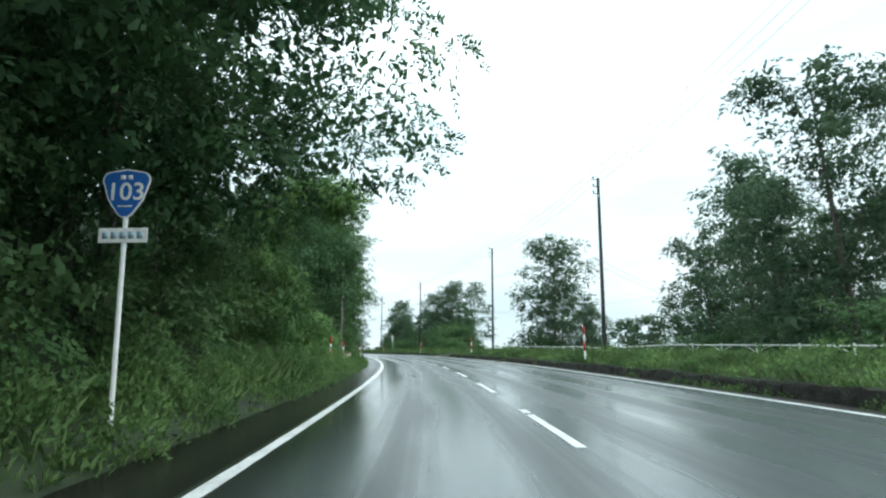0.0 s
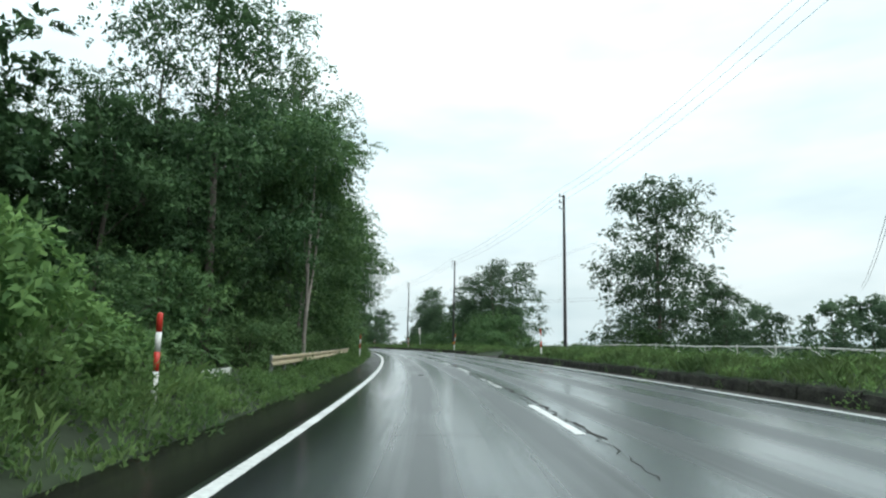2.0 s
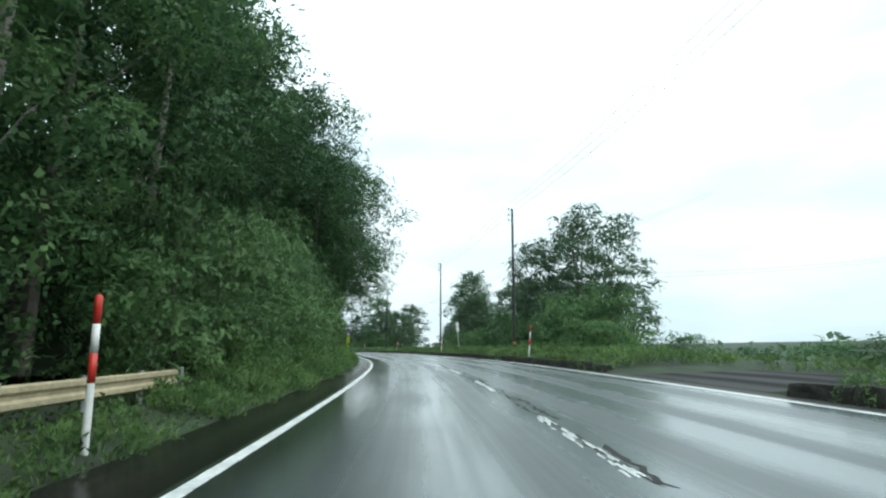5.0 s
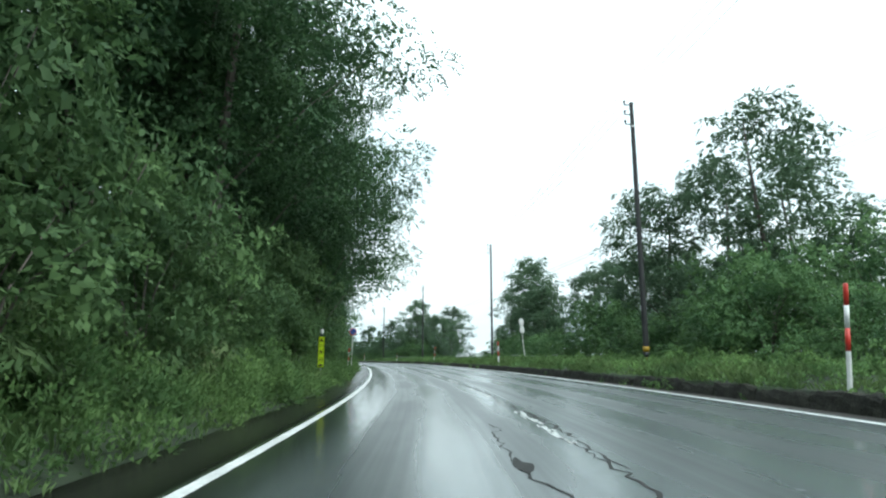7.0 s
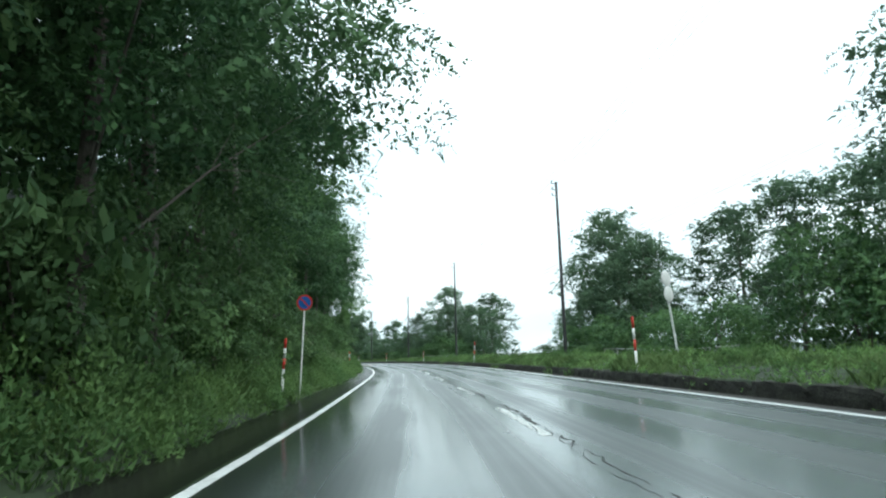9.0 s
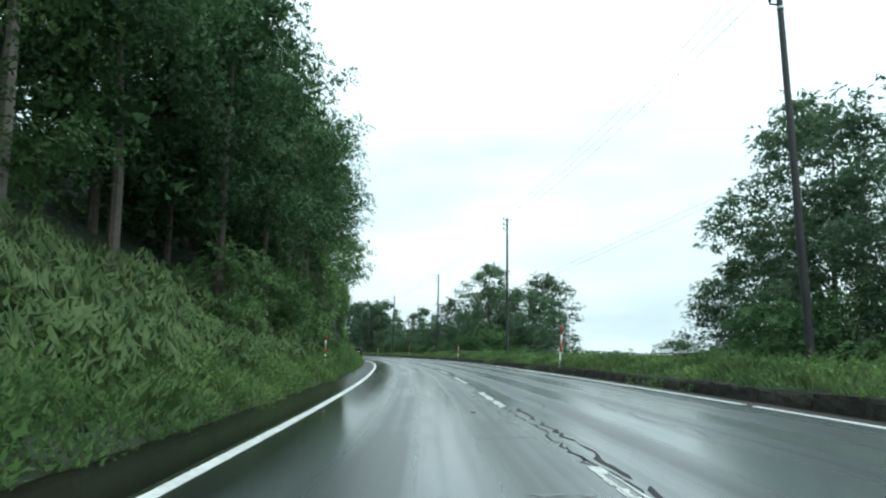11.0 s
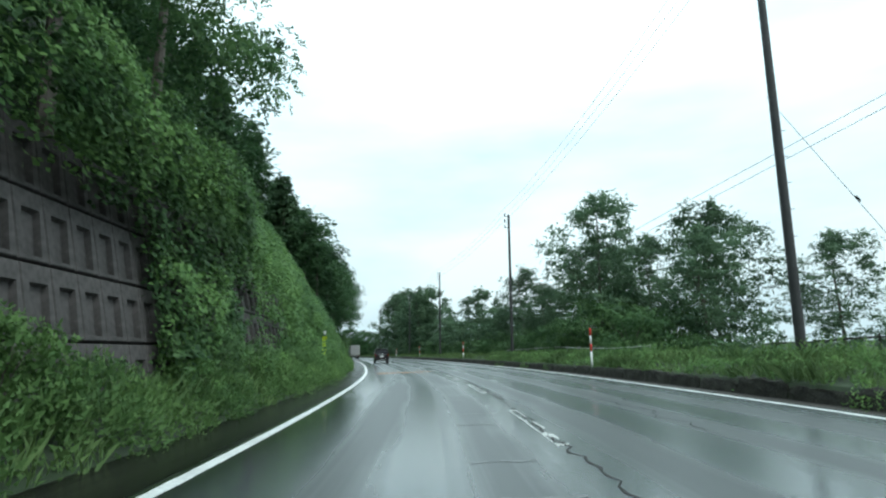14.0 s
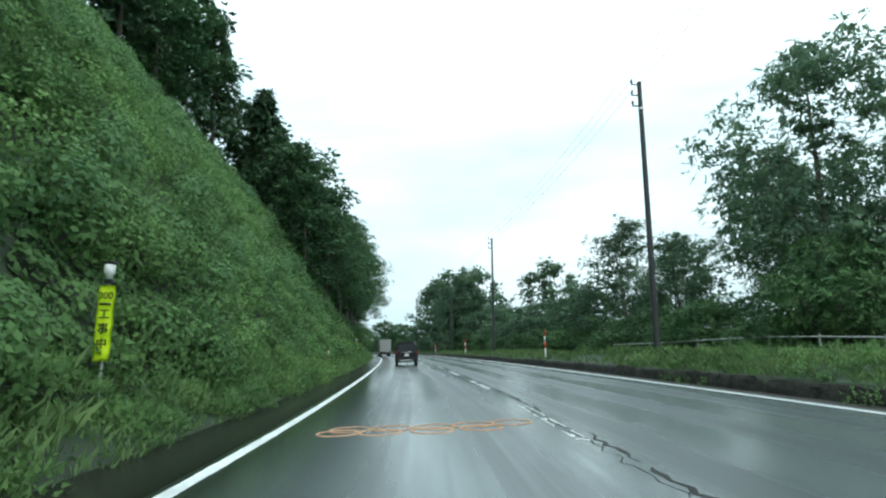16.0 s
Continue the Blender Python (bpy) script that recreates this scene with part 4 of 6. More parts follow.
def forked_tree():
    """The pale forked trees beside the guard beam."""
    rng = np.random.default_rng(90)
    for n, (base_at, stems, crown) in enumerate((
        ((55.2, -8.3), (((55.22, 1.67), (55.29, 2.4), (55.39, 3.5), (55.21, 5.1), (55.33, 6.6), (55.75, 8.2), (56.2, 11.0)), ((55.3, 2.45), (55.57, 2.75), (56.38, 4.1), (57.2, 5.15), (58.0, 6.9), (59.35, 8.9), (61.6, 11.1)), ((55.2, 5.0), (54.5, 5.77), (53.98, 6.25), (53.6, 7.4))), (57.5, 12.0)),
        ((59.5, -9.3), (((59.52, 1.4), (59.58, 2.8), (59.86, 3.7), (59.98, 4.45), (61.42, 6.2), (62.4, 7.3), (64.1, 8.4)), ((59.85, 3.1), (60.82, 3.64), (61.67, 4.05))), (62.5, 10.5)),
    )):
        s0, o0 = base_at
        origin = on_ground(s0, o0)
        base = thing("forked_tree", origin, 0, "pale-barked forked tree leaning beside the guard beam", "tree", "roadside trees")
        bm = bmesh.new()
        for k, st in enumerate(stems):
            pts = [road(s, o0 + 0.02 * j, z) - origin for j, (s, z) in enumerate(st)]
            if k == 0:
                pts = [Vector((0, 0, -0.5))] + pts
            r0 = (0.115, 0.085, 0.045)[k]
            tube(bm, pts, [r0 * (1 - 0.62 * j / (len(pts) - 1)) for j in range(len(pts))], 9)
        part("trunk", bm, PALE_BARK, base)
        m = 1300
        cen = road(crown[0], o0 - 0.4, crown[1]) - origin
        dirs = unit(rng.normal(0, 1, (m, 3)))
        lump = np.array([0.75 + 0.6 * noise.noise((d[0] * 2.1 + n, d[1] * 2.1, d[2] * 2.1)) for d in dirs])
        roots = np.array(cen) + dirs * (lump * rng.uniform(0.3, 1, m) ** 0.5)[:, None] * [[3.6, 3.6, 2.8]]
        v, t, nn = sprigs(rng, roots, dirs, 12, 0.85, 0.2, 0.5, True, unit(dirs + [[0, 0, 0.3]]))
        child("crown", tri_mesh("crown", v, t, LEAF_MID, nn), base)


forked_tree()


def vine_arch():
    """A tree bent over towards the road and thickly draped in kudzu."""
    rng = np.random.default_rng(61)
    origin = on_ground(22.4, -10.8)
    base = thing("vine_covered_tree", origin, 0, "dark tree bent over the verge and draped in kudzu vines", "tree", "roadside trees")
    bow = [(22.4, -10.8, 2.0), (22.3, -10.9, 4.6), (22.5, -10.3, 6.6), (22.8, -9.2, 8.0), (23.4, -7.9, 8.8), (24.0, -6.6, 9.1), (24.4, -5.6, 8.7)]
    pts = [Vector((0, 0, -0.5))] + [road(*q) - origin for q in bow[1:]]
    bm = bmesh.new()
    tube(bm, pts, [0.2, 0.17, 0.14, 0.11, 0.08, 0.05, 0.02], 8)
    part("trunk", bm, BARK, base)
    lobes = []
    for (s, o, z), rad in zip(bow, (1.9, 1.9, 1.8, 1.6, 1.35, 1.2, 1.0)):
        lobes.append((np.array(road(s, o, z) - origin), rad))
        lobes.append((np.array(road(s - 1.0, o - 0.5, z - 0.6) - origin), rad * 0.8))
    for s, o, z in ((22.6, -9.4, 5.6), (23.0, -8.8, 6.8), (24.2, -6.0, 8.0), (21.6, -11.6, 3.4)):
        lobes.append((np.array(road(s, o, z) - origin), 1.1))
    n = 2600
    pick = rng.integers(0, len(lobes), n)
    d = unit(rng.normal(0, 1, (n, 3)) + [[0, 0, 0.2]])
    cen, rad = np.array([c for c, _ in lobes])[pick], np.array([q for _, q in lobes])[pick]
    roots = cen + d * (rad * rng.uniform(0.5, 1.08, n) ** 0.6)[:, None] * [[1, 1, 0.75]]
    v, t, nn = joined(sprigs(rng, roots, d, 7, 0.4, 0.16, 0.8, False, unit(d + [[0, 0, 0.3]])), cores(rng, lobes, 90, 0.4, 0.3))
    child("crown", tri_mesh("crown", v, t, LEAF_BRIGHT, nn), base)


vine_arch()

# trees of the left side, from -7 to 41 m along the road
# the one at -7 stands unseen behind the start, added for shade
for s, o, rz, k, kz, proto in (
    (-7, -12.5, 120, 1.0, 1.0, F_DARK), (-3, -16, 20, 1.1, 1.0, F_DARK), (2, -10.5, 60, 1.0, 1.0, T_BROAD), (3, -14, 50, 1.0, 1.0, F_DARK), (5, -18, 300, 1.1, 1.0, F_DARK), (8, -13, 10, 1.0, 0.95, T_TALL),
    (9, -14.5, 250, 1.0, 1.0, F_DARK), (12.5, -12.2, 200, 0.9, 1.0, T_BROAD), (6, -11.2, 310, 0.62, 1.0, T_TALL), (14.5, -10.6, 80, 0.5, 0.8, T_FULL), (14, -17, 20, 1.1, 1.0, F_DARK), (18.5, -11.8, 40, 0.75, 0.55, T_VINE), (24, -14.2, 200, 0.8, 0.4, T_VINE),
    (27.5, -10.6, 140, 0.75, 0.4, T_VINE), (32, -18, 10, 0.5, 0.95, F_DARK), (37, -19, 150, 0.7, 0.9, F_DARK), (41, -22, 80, 0.85, 0.95, F_DARK),
):
    set_at(proto, s, o, rz, k, kz, 0.1)
# trees of the left side, from 42 to 81 m along the road
for s, o, rz, k, kz, proto in (
    (42, -24, 10, 0.75, 1.0, F_DARK), (44.5, -18.5, 20, 0.8, 0.95, F_DARK), (46, -14.5, 40, 0.62, 1.0, T_TALL), (46.5, -23, 20, 0.7, 1.0, F_DARK), (49, -20, 220, 0.65, 1.0, F_DARK), (50, -16.5, 120, 0.7, 1.0, F_DARK),
    (52, -12.8, 140, 0.72, 1.0, T_TALL), (50, -11.6, 75, 1.0, 1.02, T_TALL), (54.5, -15.5, 300, 0.75, 1.0, F_DARK), (57, -18, 220, 0.75, 1.0, F_DARK), (58, -12.0, 40, 0.82, 1.0, T_FULL), (61, -12.8, 60, 0.95, 0.95, T_LIGHT), (64.5, -10.8, 100, 1.1, 1.02, T_FULL),
    (70, -17.5, 150, 1.1, 1.0, F_DARK), (75.5, -10.4, 280, 0.95, 0.95, T_FULL), (78, -17, 30, 1.0, 1.0, F_DARK), (81, -12.6, 30, 1.0, 1.0, T_TALL),
):
    set_at(proto, s, o, rz, k, kz, 0.1)
# trees of the left side, from 86 to 132 m along the road
for s, o, rz, k, kz, proto in (
    (86, -16, 80, 1.1, 1.0, F_DARK), (87, -12.4, 190, 1.0, 1.0, T_FULL), (93, -12.6, 330, 1.0, 1.0, T_TALL), (94, -16, 80, 1.1, 1.0, F_DARK), (101, -16, 145, 1, 1, F_DARK), (105, -14.2, 210, 1.0, 1.0, T_FULL),
    (108, -16, 10, 1.0, 1.0, F_DARK), (114.2, -9.5, 250, 0.98, 1.0, T_BIG), (113, -14, 20, 1.0, 1.1, F_DARK), (117, -11.6, 15, 1.06, 1.0, T_TALL), (118, -16, 120, 1.0, 1.0, F_DARK), (119, -14.5, 100, 1.0, 1.1, F_DARK),
    (122.5, -10.6, 130, 0.9, 1.0, T_BIG), (125, -14.5, 220, 1.0, 1.15, F_DARK), (130, -16, 240, 1.0, 1.0, F_DARK), (132.5, -8.0, 200, 0.8, 0.95, T_BIG),
):
    set_at(proto, s, o, rz, k, kz, 0.1)
# trees of the left side, from 135 to 183 m along the road
for s, o, rz, k, kz, proto in (
    (135, -14, 310, 1.0, 1.15, F_DARK), (138, -9.0, 70, 0.98, 1.0, T_BIG), (142, -16, 15, 1.0, 1.0, F_DARK), (143.5, -9.4, 170, 1.05, 1.0, T_TALL), (149, -9.6, 350, 1.0, 1.0, T_FULL), (154, -11.4, 110, 1.0, 1.0, T_TALL),
    (155, -17, 100, 1.0, 1.0, F_DARK), (160, -12.4, 230, 1.0, 1.0, T_TALL), (166, -12.6, 5, 0.92, 1.0, T_FULL), (168, -17, 190, 1.0, 1.0, F_DARK), (171.5, -12.4, 140, 0.95, 1.05, T_TALL), (174, -14.5, 60, 1.0, 1.05, F_DARK),
    (177, -10.6, 260, 0.9, 1.05, T_TALL), (180, -14, 160, 1.0, 1.05, F_DARK), (180, -17, 280, 1.0, 1.0, F_DARK), (183, -10.2, 45, 0.9, 1.05, T_TALL),
):
    set_at(proto, s, o, rz, k, kz, 0.1)
# trees of the left side, from 186 to 211 m along the road
for s, o, rz, k, kz, proto in (
    (186, -14.5, 30, 1.0, 1.0, F_DARK), (189, -10.0, 160, 0.9, 1.0, T_FULL), (192, -17, 45, 0.9, 1.0, F_DARK), (194, -14.5, 130, 0.95, 1.0, F_DARK), (195, -10.0, 310, 0.84, 0.9, T_TALL), (197.5, -12.2, 15, 0.95, 1.0, T_TALL),
    (200.5, -10.2, 85, 0.8, 0.85, T_TALL), (201, -14.5, 230, 0.85, 1.0, F_DARK), (204, -18, 145, 0.75, 0.9, F_DARK), (204.5, -10.6, 205, 0.95, 1.0, T_VINE), (205, -12.6, 115, 0.95, 1.0, T_TALL), (208, -11.4, 330, 0.82, 0.9, T_TALL),
    (208, -15, 330, 0.8, 1.0, F_DARK), (210, -10.2, 60, 0.95, 1.0, T_VINE), (211, -13.5, 60, 0.75, 0.9, T_TALL),
):
    set_at(proto, s, o, rz, k, kz, 0.1)
for s, o, rz, k in ((281, -9.4, 20, 0.7), (288, -8.4, 140, 0.74), (295, -8.4, 260, 0.76), (303, -8.8, 30, 0.8), (311, -8.6, 80, 0.9), (319, -8.4, 190, 0.95), (328, -8.4, 300, 0.95)):
    set_at(T_TALL, s, o, rz, k, 0.95, 0.2)
# hill behind the first gap, and the slope of the last stretch
for n, (s, o, k) in enumerate(((40, -36, 1.2), (48, -40, 1.3), (56, -34, 1.2), (36, -28, 1.0), (64, -42, 1.3), (44, -31, 1.0), (72, -36, 1.2), (52, -28, 1.1), (30, -30, 1.1), (30, -40, 1.2), (24, -34, 1.1), (18, -28, 1.1),
                                (34, -48, 1.3), (44, -52, 1.3), (60, -52, 1.3), (26, -52, 1.3), (74, -48, 1.3))):
    set_at(C_FIR if n % 2 else F_DARK, s, o, 70 * n, k * (1.0 if n % 2 else 0.75), 1.1, 0.2)
for n in range(46):
    s = 224 + 2.7 * n + (n * 37 % 5) * 0.4
    o = -22.0 - (n * 53 % 7) * 0.9 + 10.0 * smooth(252, 300, s)
    set_at(C_FIR if n % 3 != 1 else F_DARK, s, o, 47 * n, (0.68 + 0.2 * smooth(250, 285, s)) + 0.05 * (n * 29 % 6), 1.0 if n % 3 != 1 else 0.65, 0.2)
for n in range(26):
    s = 274 + 5.0 * n
    set_at(F_DARK, s, -10.2 - (n * 31 % 4) * 0.6, 61 * n, 0.76 + 0.05 * (n * 17 % 5), 0.78, 0.2)

# trees of the right side, from 24 to 94 m along the road
for s, o, rz, k, kz, proto in (
    (24, 19.5, 30, 0.92, 1.0, T_LOCUST), (30, 27, 200, 0.8, 0.95, T_ROUND), (31, 21, 130, 0.72, 1.0, T_ROUND), (38, 24, 110, 0.95, 1.0, T_LOCUST), (45, 24.5, 20, 0.72, 1.0, T_LOCUST), (54, 46, 10, 0.9, 1.0, T_ROUND),
    (60, 42, 140, 0.9, 1.05, T_LOCUST), (62, 58, 10, 1.0, 1.0, F_GREY), (72, 25, 120, 0.55, 0.9, T_ROUND), (72, 56, 10, 1.0, 1.0, F_GREY), (80, 58, 70, 1.0, 1.0, F_GREY), (83.5, 25, 250, 0.8, 0.95, T_LOCUST),
    (88, 28, 20, 0.7, 0.6, F_GREY), (88, 55, 70, 1.0, 1.0, F_GREY), (90, 34, 30, 0.8, 0.75, F_GREY), (94, 31, 120, 0.7, 0.6, F_GREY),
):
    set_at(proto, s, o, rz, k, kz, 0.3)
# trees of the right side, from 97 to 180 m along the road
for s, o, rz, k, kz, proto in (
    (97, 58, 130, 1.0, 1.0, F_GREY), (101, 36, 240, 0.7, 0.6, F_GREY), (106, 55, 130, 1.0, 1.0, F_GREY), (116, 58, 30, 1.0, 1.0, F_GREY), (121, 21, 100, 0.6, 0.8, T_ROUND), (124, 18.2, 60, 0.84, 1.0, T_LIGHT),
    (128, 20, 330, 0.62, 0.8, T_ROUND), (133, 19, 100, 0.6, 0.75, T_ROUND), (137, 23.8, 150, 0.98, 1.0, T_LIGHT), (140.5, 20.5, 260, 0.9, 1.0, T_LOCUST), (146.5, 21.5, 200, 0.72, 0.9, T_ROUND), (151, 26, 70, 0.9, 0.92, T_ROUND), (157, 23, 300, 0.85, 0.9, T_ROUND),
    (164, 24, 180, 0.85, 0.9, T_ROUND), (168.5, 19, 130, 0.7, 0.85, T_ROUND), (173.8, 19.5, 30, 0.75, 0.92, T_LOCUST), (180, 21, 220, 0.78, 0.85, T_ROUND),
):
    set_at(proto, s, o, rz, k, kz, 0.3)
# trees of the right side, from 188 to 317 m along the road
for s, o, rz, k, kz, proto in (
    (184, 22.5, 310, 0.95, 1.05, T_LOCUST), (190, 23, 40, 0.8, 0.9, T_LOCUST), (192, 22, 40, 0.65, 0.8, T_ROUND), (224, 19, 20, 0.42, 0.95, T_ROUND), (243, 24, 70, 0.82, 0.92, T_ROUND), (248, 28.5, 120, 1.05, 1.0, T_ROUND), (254, 25, 30, 0.95, 0.9, T_ROUND), (260, 22, 200, 0.92, 0.9, T_ROUND),
    (265, 27, 290, 1.0, 0.95, T_ROUND), (267, 18, 90, 0.66, 0.8, T_ROUND), (274, 21, 10, 0.72, 0.8, T_ROUND), (280.4, 19.5, 170, 0.8, 0.92, T_LOCUST), (287, 18, 260, 0.92, 0.7, F_GREY), (290, 26, 110, 1.0, 0.75, F_GREY),
    (294, 20, 340, 1.0, 0.65, F_GREY), (309, 19, 145, 1.0, 0.62, F_GREY), (312, 26, 80, 1.0, 0.65, F_GREY), (317, 17, 230, 1.0, 0.6, F_GREY),
):
    set_at(proto, s, o, rz, k, kz, 0.3)
# trees of the right side, from 326 to 440 m along the road
for s, o, rz, k, kz, proto in (
    (326, 18, 320, 1.0, 0.62, F_GREY), (330, 25, 50, 1.0, 0.65, F_GREY), (336, 17, 15, 1.0, 0.7, F_GREY), (347, 14, 105, 1.4, 1.0, F_GREY), (353, 19, 20, 1.4, 1.05, F_GREY), (357, 16, 195, 1.2, 1.0, F_GREY),
    (368, 17, 285, 1.25, 1.05, F_GREY), (380, 16, 5, 1.4, 1.1, F_GREY), (390, 20, 75, 1.5, 1.15, F_GREY), (402, 21, 165, 1.5, 1.1, F_GREY), (404, 27, 255, 1.5, 1.15, F_GREY), (428, 17, 40, 0.75, 0.8, F_DARK),
    (432, 11, 10, 0.8, 0.85, F_DARK), (436, 15, 100, 0.8, 0.8, F_DARK), (438, 24, 290, 0.85, 0.85, F_DARK), (440, 19, 200, 0.8, 0.85, F_DARK),
):
    set_at(proto, s, o, rz, k, kz, 0.3)
# trees of the right side, from 446 to 446 m along the road
for s, o, rz, k, kz, proto in (
    (446, 12, 40, 0.8, 0.85, F_DARK),
):
    set_at(proto, s, o, rz, k, kz, 0.3)
# shrubs of the left bank, from -2 to 62 m along the road
for s, o, k, kz, proto in (
    (-2, -8.6, 0.9, 1.0, S_DARK), (4, -9.2, 0.9, 1.1, S_DARK), (9, -8.4, 0.8, 0.9, S_DARK), (14, -9.7, 0.9, 1.0, S_DARK), (18, -9, 1.0, 1.1, S_BRIGHT), (22, -9.4, 1.1, 1.5, S_BRIGHT),
    (26, -9.4, 1.1, 1.3, S_BRIGHT), (35, -9.4, 0.9, 0.8, S_BRIGHT), (38, -10.5, 0.8, 0.7, S_MID), (45, -12, 0.8, 1.1, S_MID), (48.5, -9.4, 0.6, 0.9, S_DARK), (49.5, -11.6, 0.8, 1.3, S_MID),
    (51, -9.2, 0.7, 1.0, S_DARK), (53.6, -9.6, 0.6, 0.7, S_DARK), (54, -12, 0.8, 1.3, S_MID), (56.6, -9.8, 0.5, 0.6, S_DARK), (58.5, -11.2, 0.75, 1.3, S_MID), (59.5, -9.6, 0.5, 0.8, S_DARK),
    (60, -9.6, 0.7, 0.8, S_DARK), (62.5, -8.7, 0.5, 0.7, S_DARK),
):
    set_at(proto, s, o, 31 * s, k, kz, 0.05)
# shrubs of the left bank, from 63 to 184 m along the road
for s, o, k, kz, proto in (
    (63, -10.8, 0.7, 1.2, S_MID), (66, -8.8, 0.7, 0.8, S_DARK), (68, -10.5, 0.7, 1.2, S_MID), (79, -8.6, 0.8, 0.9, S_DARK), (86, -8.4, 0.9, 0.9, S_DARK), (97, -8.5, 0.95, 1.0, S_DARK),
    (102, -8.5, 0.95, 1.0, S_DARK), (107, -8.5, 0.95, 1.2, S_DARK), (112, -8.5, 0.95, 1.0, S_DARK), (117, -9.5, 0.9, 1.1, S_DARK), (122, -9.5, 0.9, 1.0, S_DARK), (127, -8.8, 0.9, 1.0, S_DARK),
    (132, -8.5, 0.95, 1.1, S_DARK), (137, -8.5, 0.95, 1.0, S_DARK), (142, -8.5, 0.95, 1.0, S_DARK), (148, -8.5, 0.95, 1.0, S_DARK), (154, -8.5, 0.95, 1.0, S_DARK), (176, -9.9, 0.9, 1.1, S_DARK),
    (181, -9.7, 0.9, 1.2, S_DARK), (184, -8.8, 0.95, 1.2, S_DARK),
):
    set_at(proto, s, o, 31 * s, k, kz, 0.05)
# shrubs of the left bank, from 187 to 332 m along the road
for s, o, k, kz, proto in (
    (187.5, -8.6, 0.95, 1.3, S_DARK), (188, -10.2, 1.1, 1.4, S_BRIGHT), (190.5, -8.8, 0.9, 1.5, S_DARK), (192.5, -9.4, 0.8, 1.5, S_BRIGHT), (292, -7.8, 0.8, 1.0, S_DARK), (300, -7.8, 0.85, 1.0, S_DARK),
    (308, -7.8, 0.9, 1.0, S_DARK), (316, -7.8, 0.9, 1.0, S_DARK), (324, -7.8, 0.9, 1.0, S_DARK), (332, -7.9, 0.9, 1.1, S_DARK),
):
    set_at(proto, s, o, 31 * s, k, kz, 0.05)
# shrubs of the right bank, from 20 to 133 m along the road
for s, o, k, kz, proto in (
    (20, 17, 0.9, 0.7, S_MID), (28, 19, 0.8, 0.7, S_MID), (36, 20, 0.8, 0.7, S_MID), (46, 22, 0.6, 0.6, S_MID), (56, 24, 0.6, 0.6, S_MID), (66, 22, 0.6, 0.6, S_DARK),
    (76, 19, 0.8, 0.8, S_MID), (80, 21, 0.8, 0.8, S_MID), (84, 17, 0.6, 0.5, S_DARK), (88, 18, 0.6, 0.5, S_MID), (94, 20, 0.6, 0.6, S_MID), (104, 17, 0.6, 0.6, S_MID),
    (109, 14.5, 0.75, 0.85, S_MID), (112.5, 12.6, 0.7, 0.95, S_MID), (116, 17, 1.05, 1.2, S_MID), (121, 17, 1.15, 1.2, S_MID), (124, 14.5, 0.8, 1.0, S_MID), (127, 17, 1.15, 1.15, S_MID),
    (130, 15, 0.7, 0.9, S_MID), (133, 15, 0.85, 0.9, S_MID),
):
    set_at(proto, s, o, 31 * s, k, kz, 0.05)
# shrubs of the right bank, from 136 to 272 m along the road
for s, o, k, kz, proto in (
    (136, 17, 0.7, 0.9, S_MID), (140, 15.5, 1.0, 1.0, S_MID), (145, 17, 1.15, 1.15, S_MID), (148, 14, 0.55, 0.8, S_DARK), (152, 14.5, 0.9, 0.8, S_MID), (158, 15.5, 0.9, 0.8, S_MID),
    (164, 15, 0.9, 0.75, S_MID), (170, 16, 0.9, 0.9, S_MID), (176, 16.5, 0.9, 0.9, S_MID), (182, 17, 0.9, 0.9, S_MID), (190, 17, 0.7, 0.6, S_MID), (240, 21, 0.8, 0.7, S_MID),
    (243, 17, 1.0, 0.9, S_MID), (246, 23, 1.2, 1.1, S_MID), (249.5, 15.2, 0.9, 0.9, S_MID), (254, 20, 1.2, 1.2, S_MID), (258, 14.6, 0.8, 0.9, S_MID), (247, 20, 0.8, 0.6, S_MID), (251, 17.5, 1.1, 1.1, S_MID), (256, 16, 0.8, 0.5, S_MID), (260, 17, 0.9, 0.9, S_MID), (264, 15, 0.8, 0.6, S_MID),
    (268, 16.5, 0.9, 0.8, S_MID), (272, 15, 0.8, 0.6, S_MID),
):
    set_at(proto, s, o, 31 * s, k, kz, 0.05)
# shrubs of the right bank, from 277 to 350 m along the road
for s, o, k, kz, proto in (
    (277, 16.5, 0.9, 0.8, S_MID), (282, 14.5, 0.8, 0.7, S_MID), (287, 16, 0.9, 0.8, S_MID), (292, 14, 0.8, 0.7, S_MID), (303, 14, 0.8, 0.7, S_MID), (314, 13.5, 0.8, 0.7, S_MID),
    (326, 13, 0.8, 0.8, S_MID), (338, 13, 0.8, 0.8, S_MID), (350, 13, 0.9, 0.8, S_MID),
):
    set_at(proto, s, o, 31 * s, k, kz, 0.05)

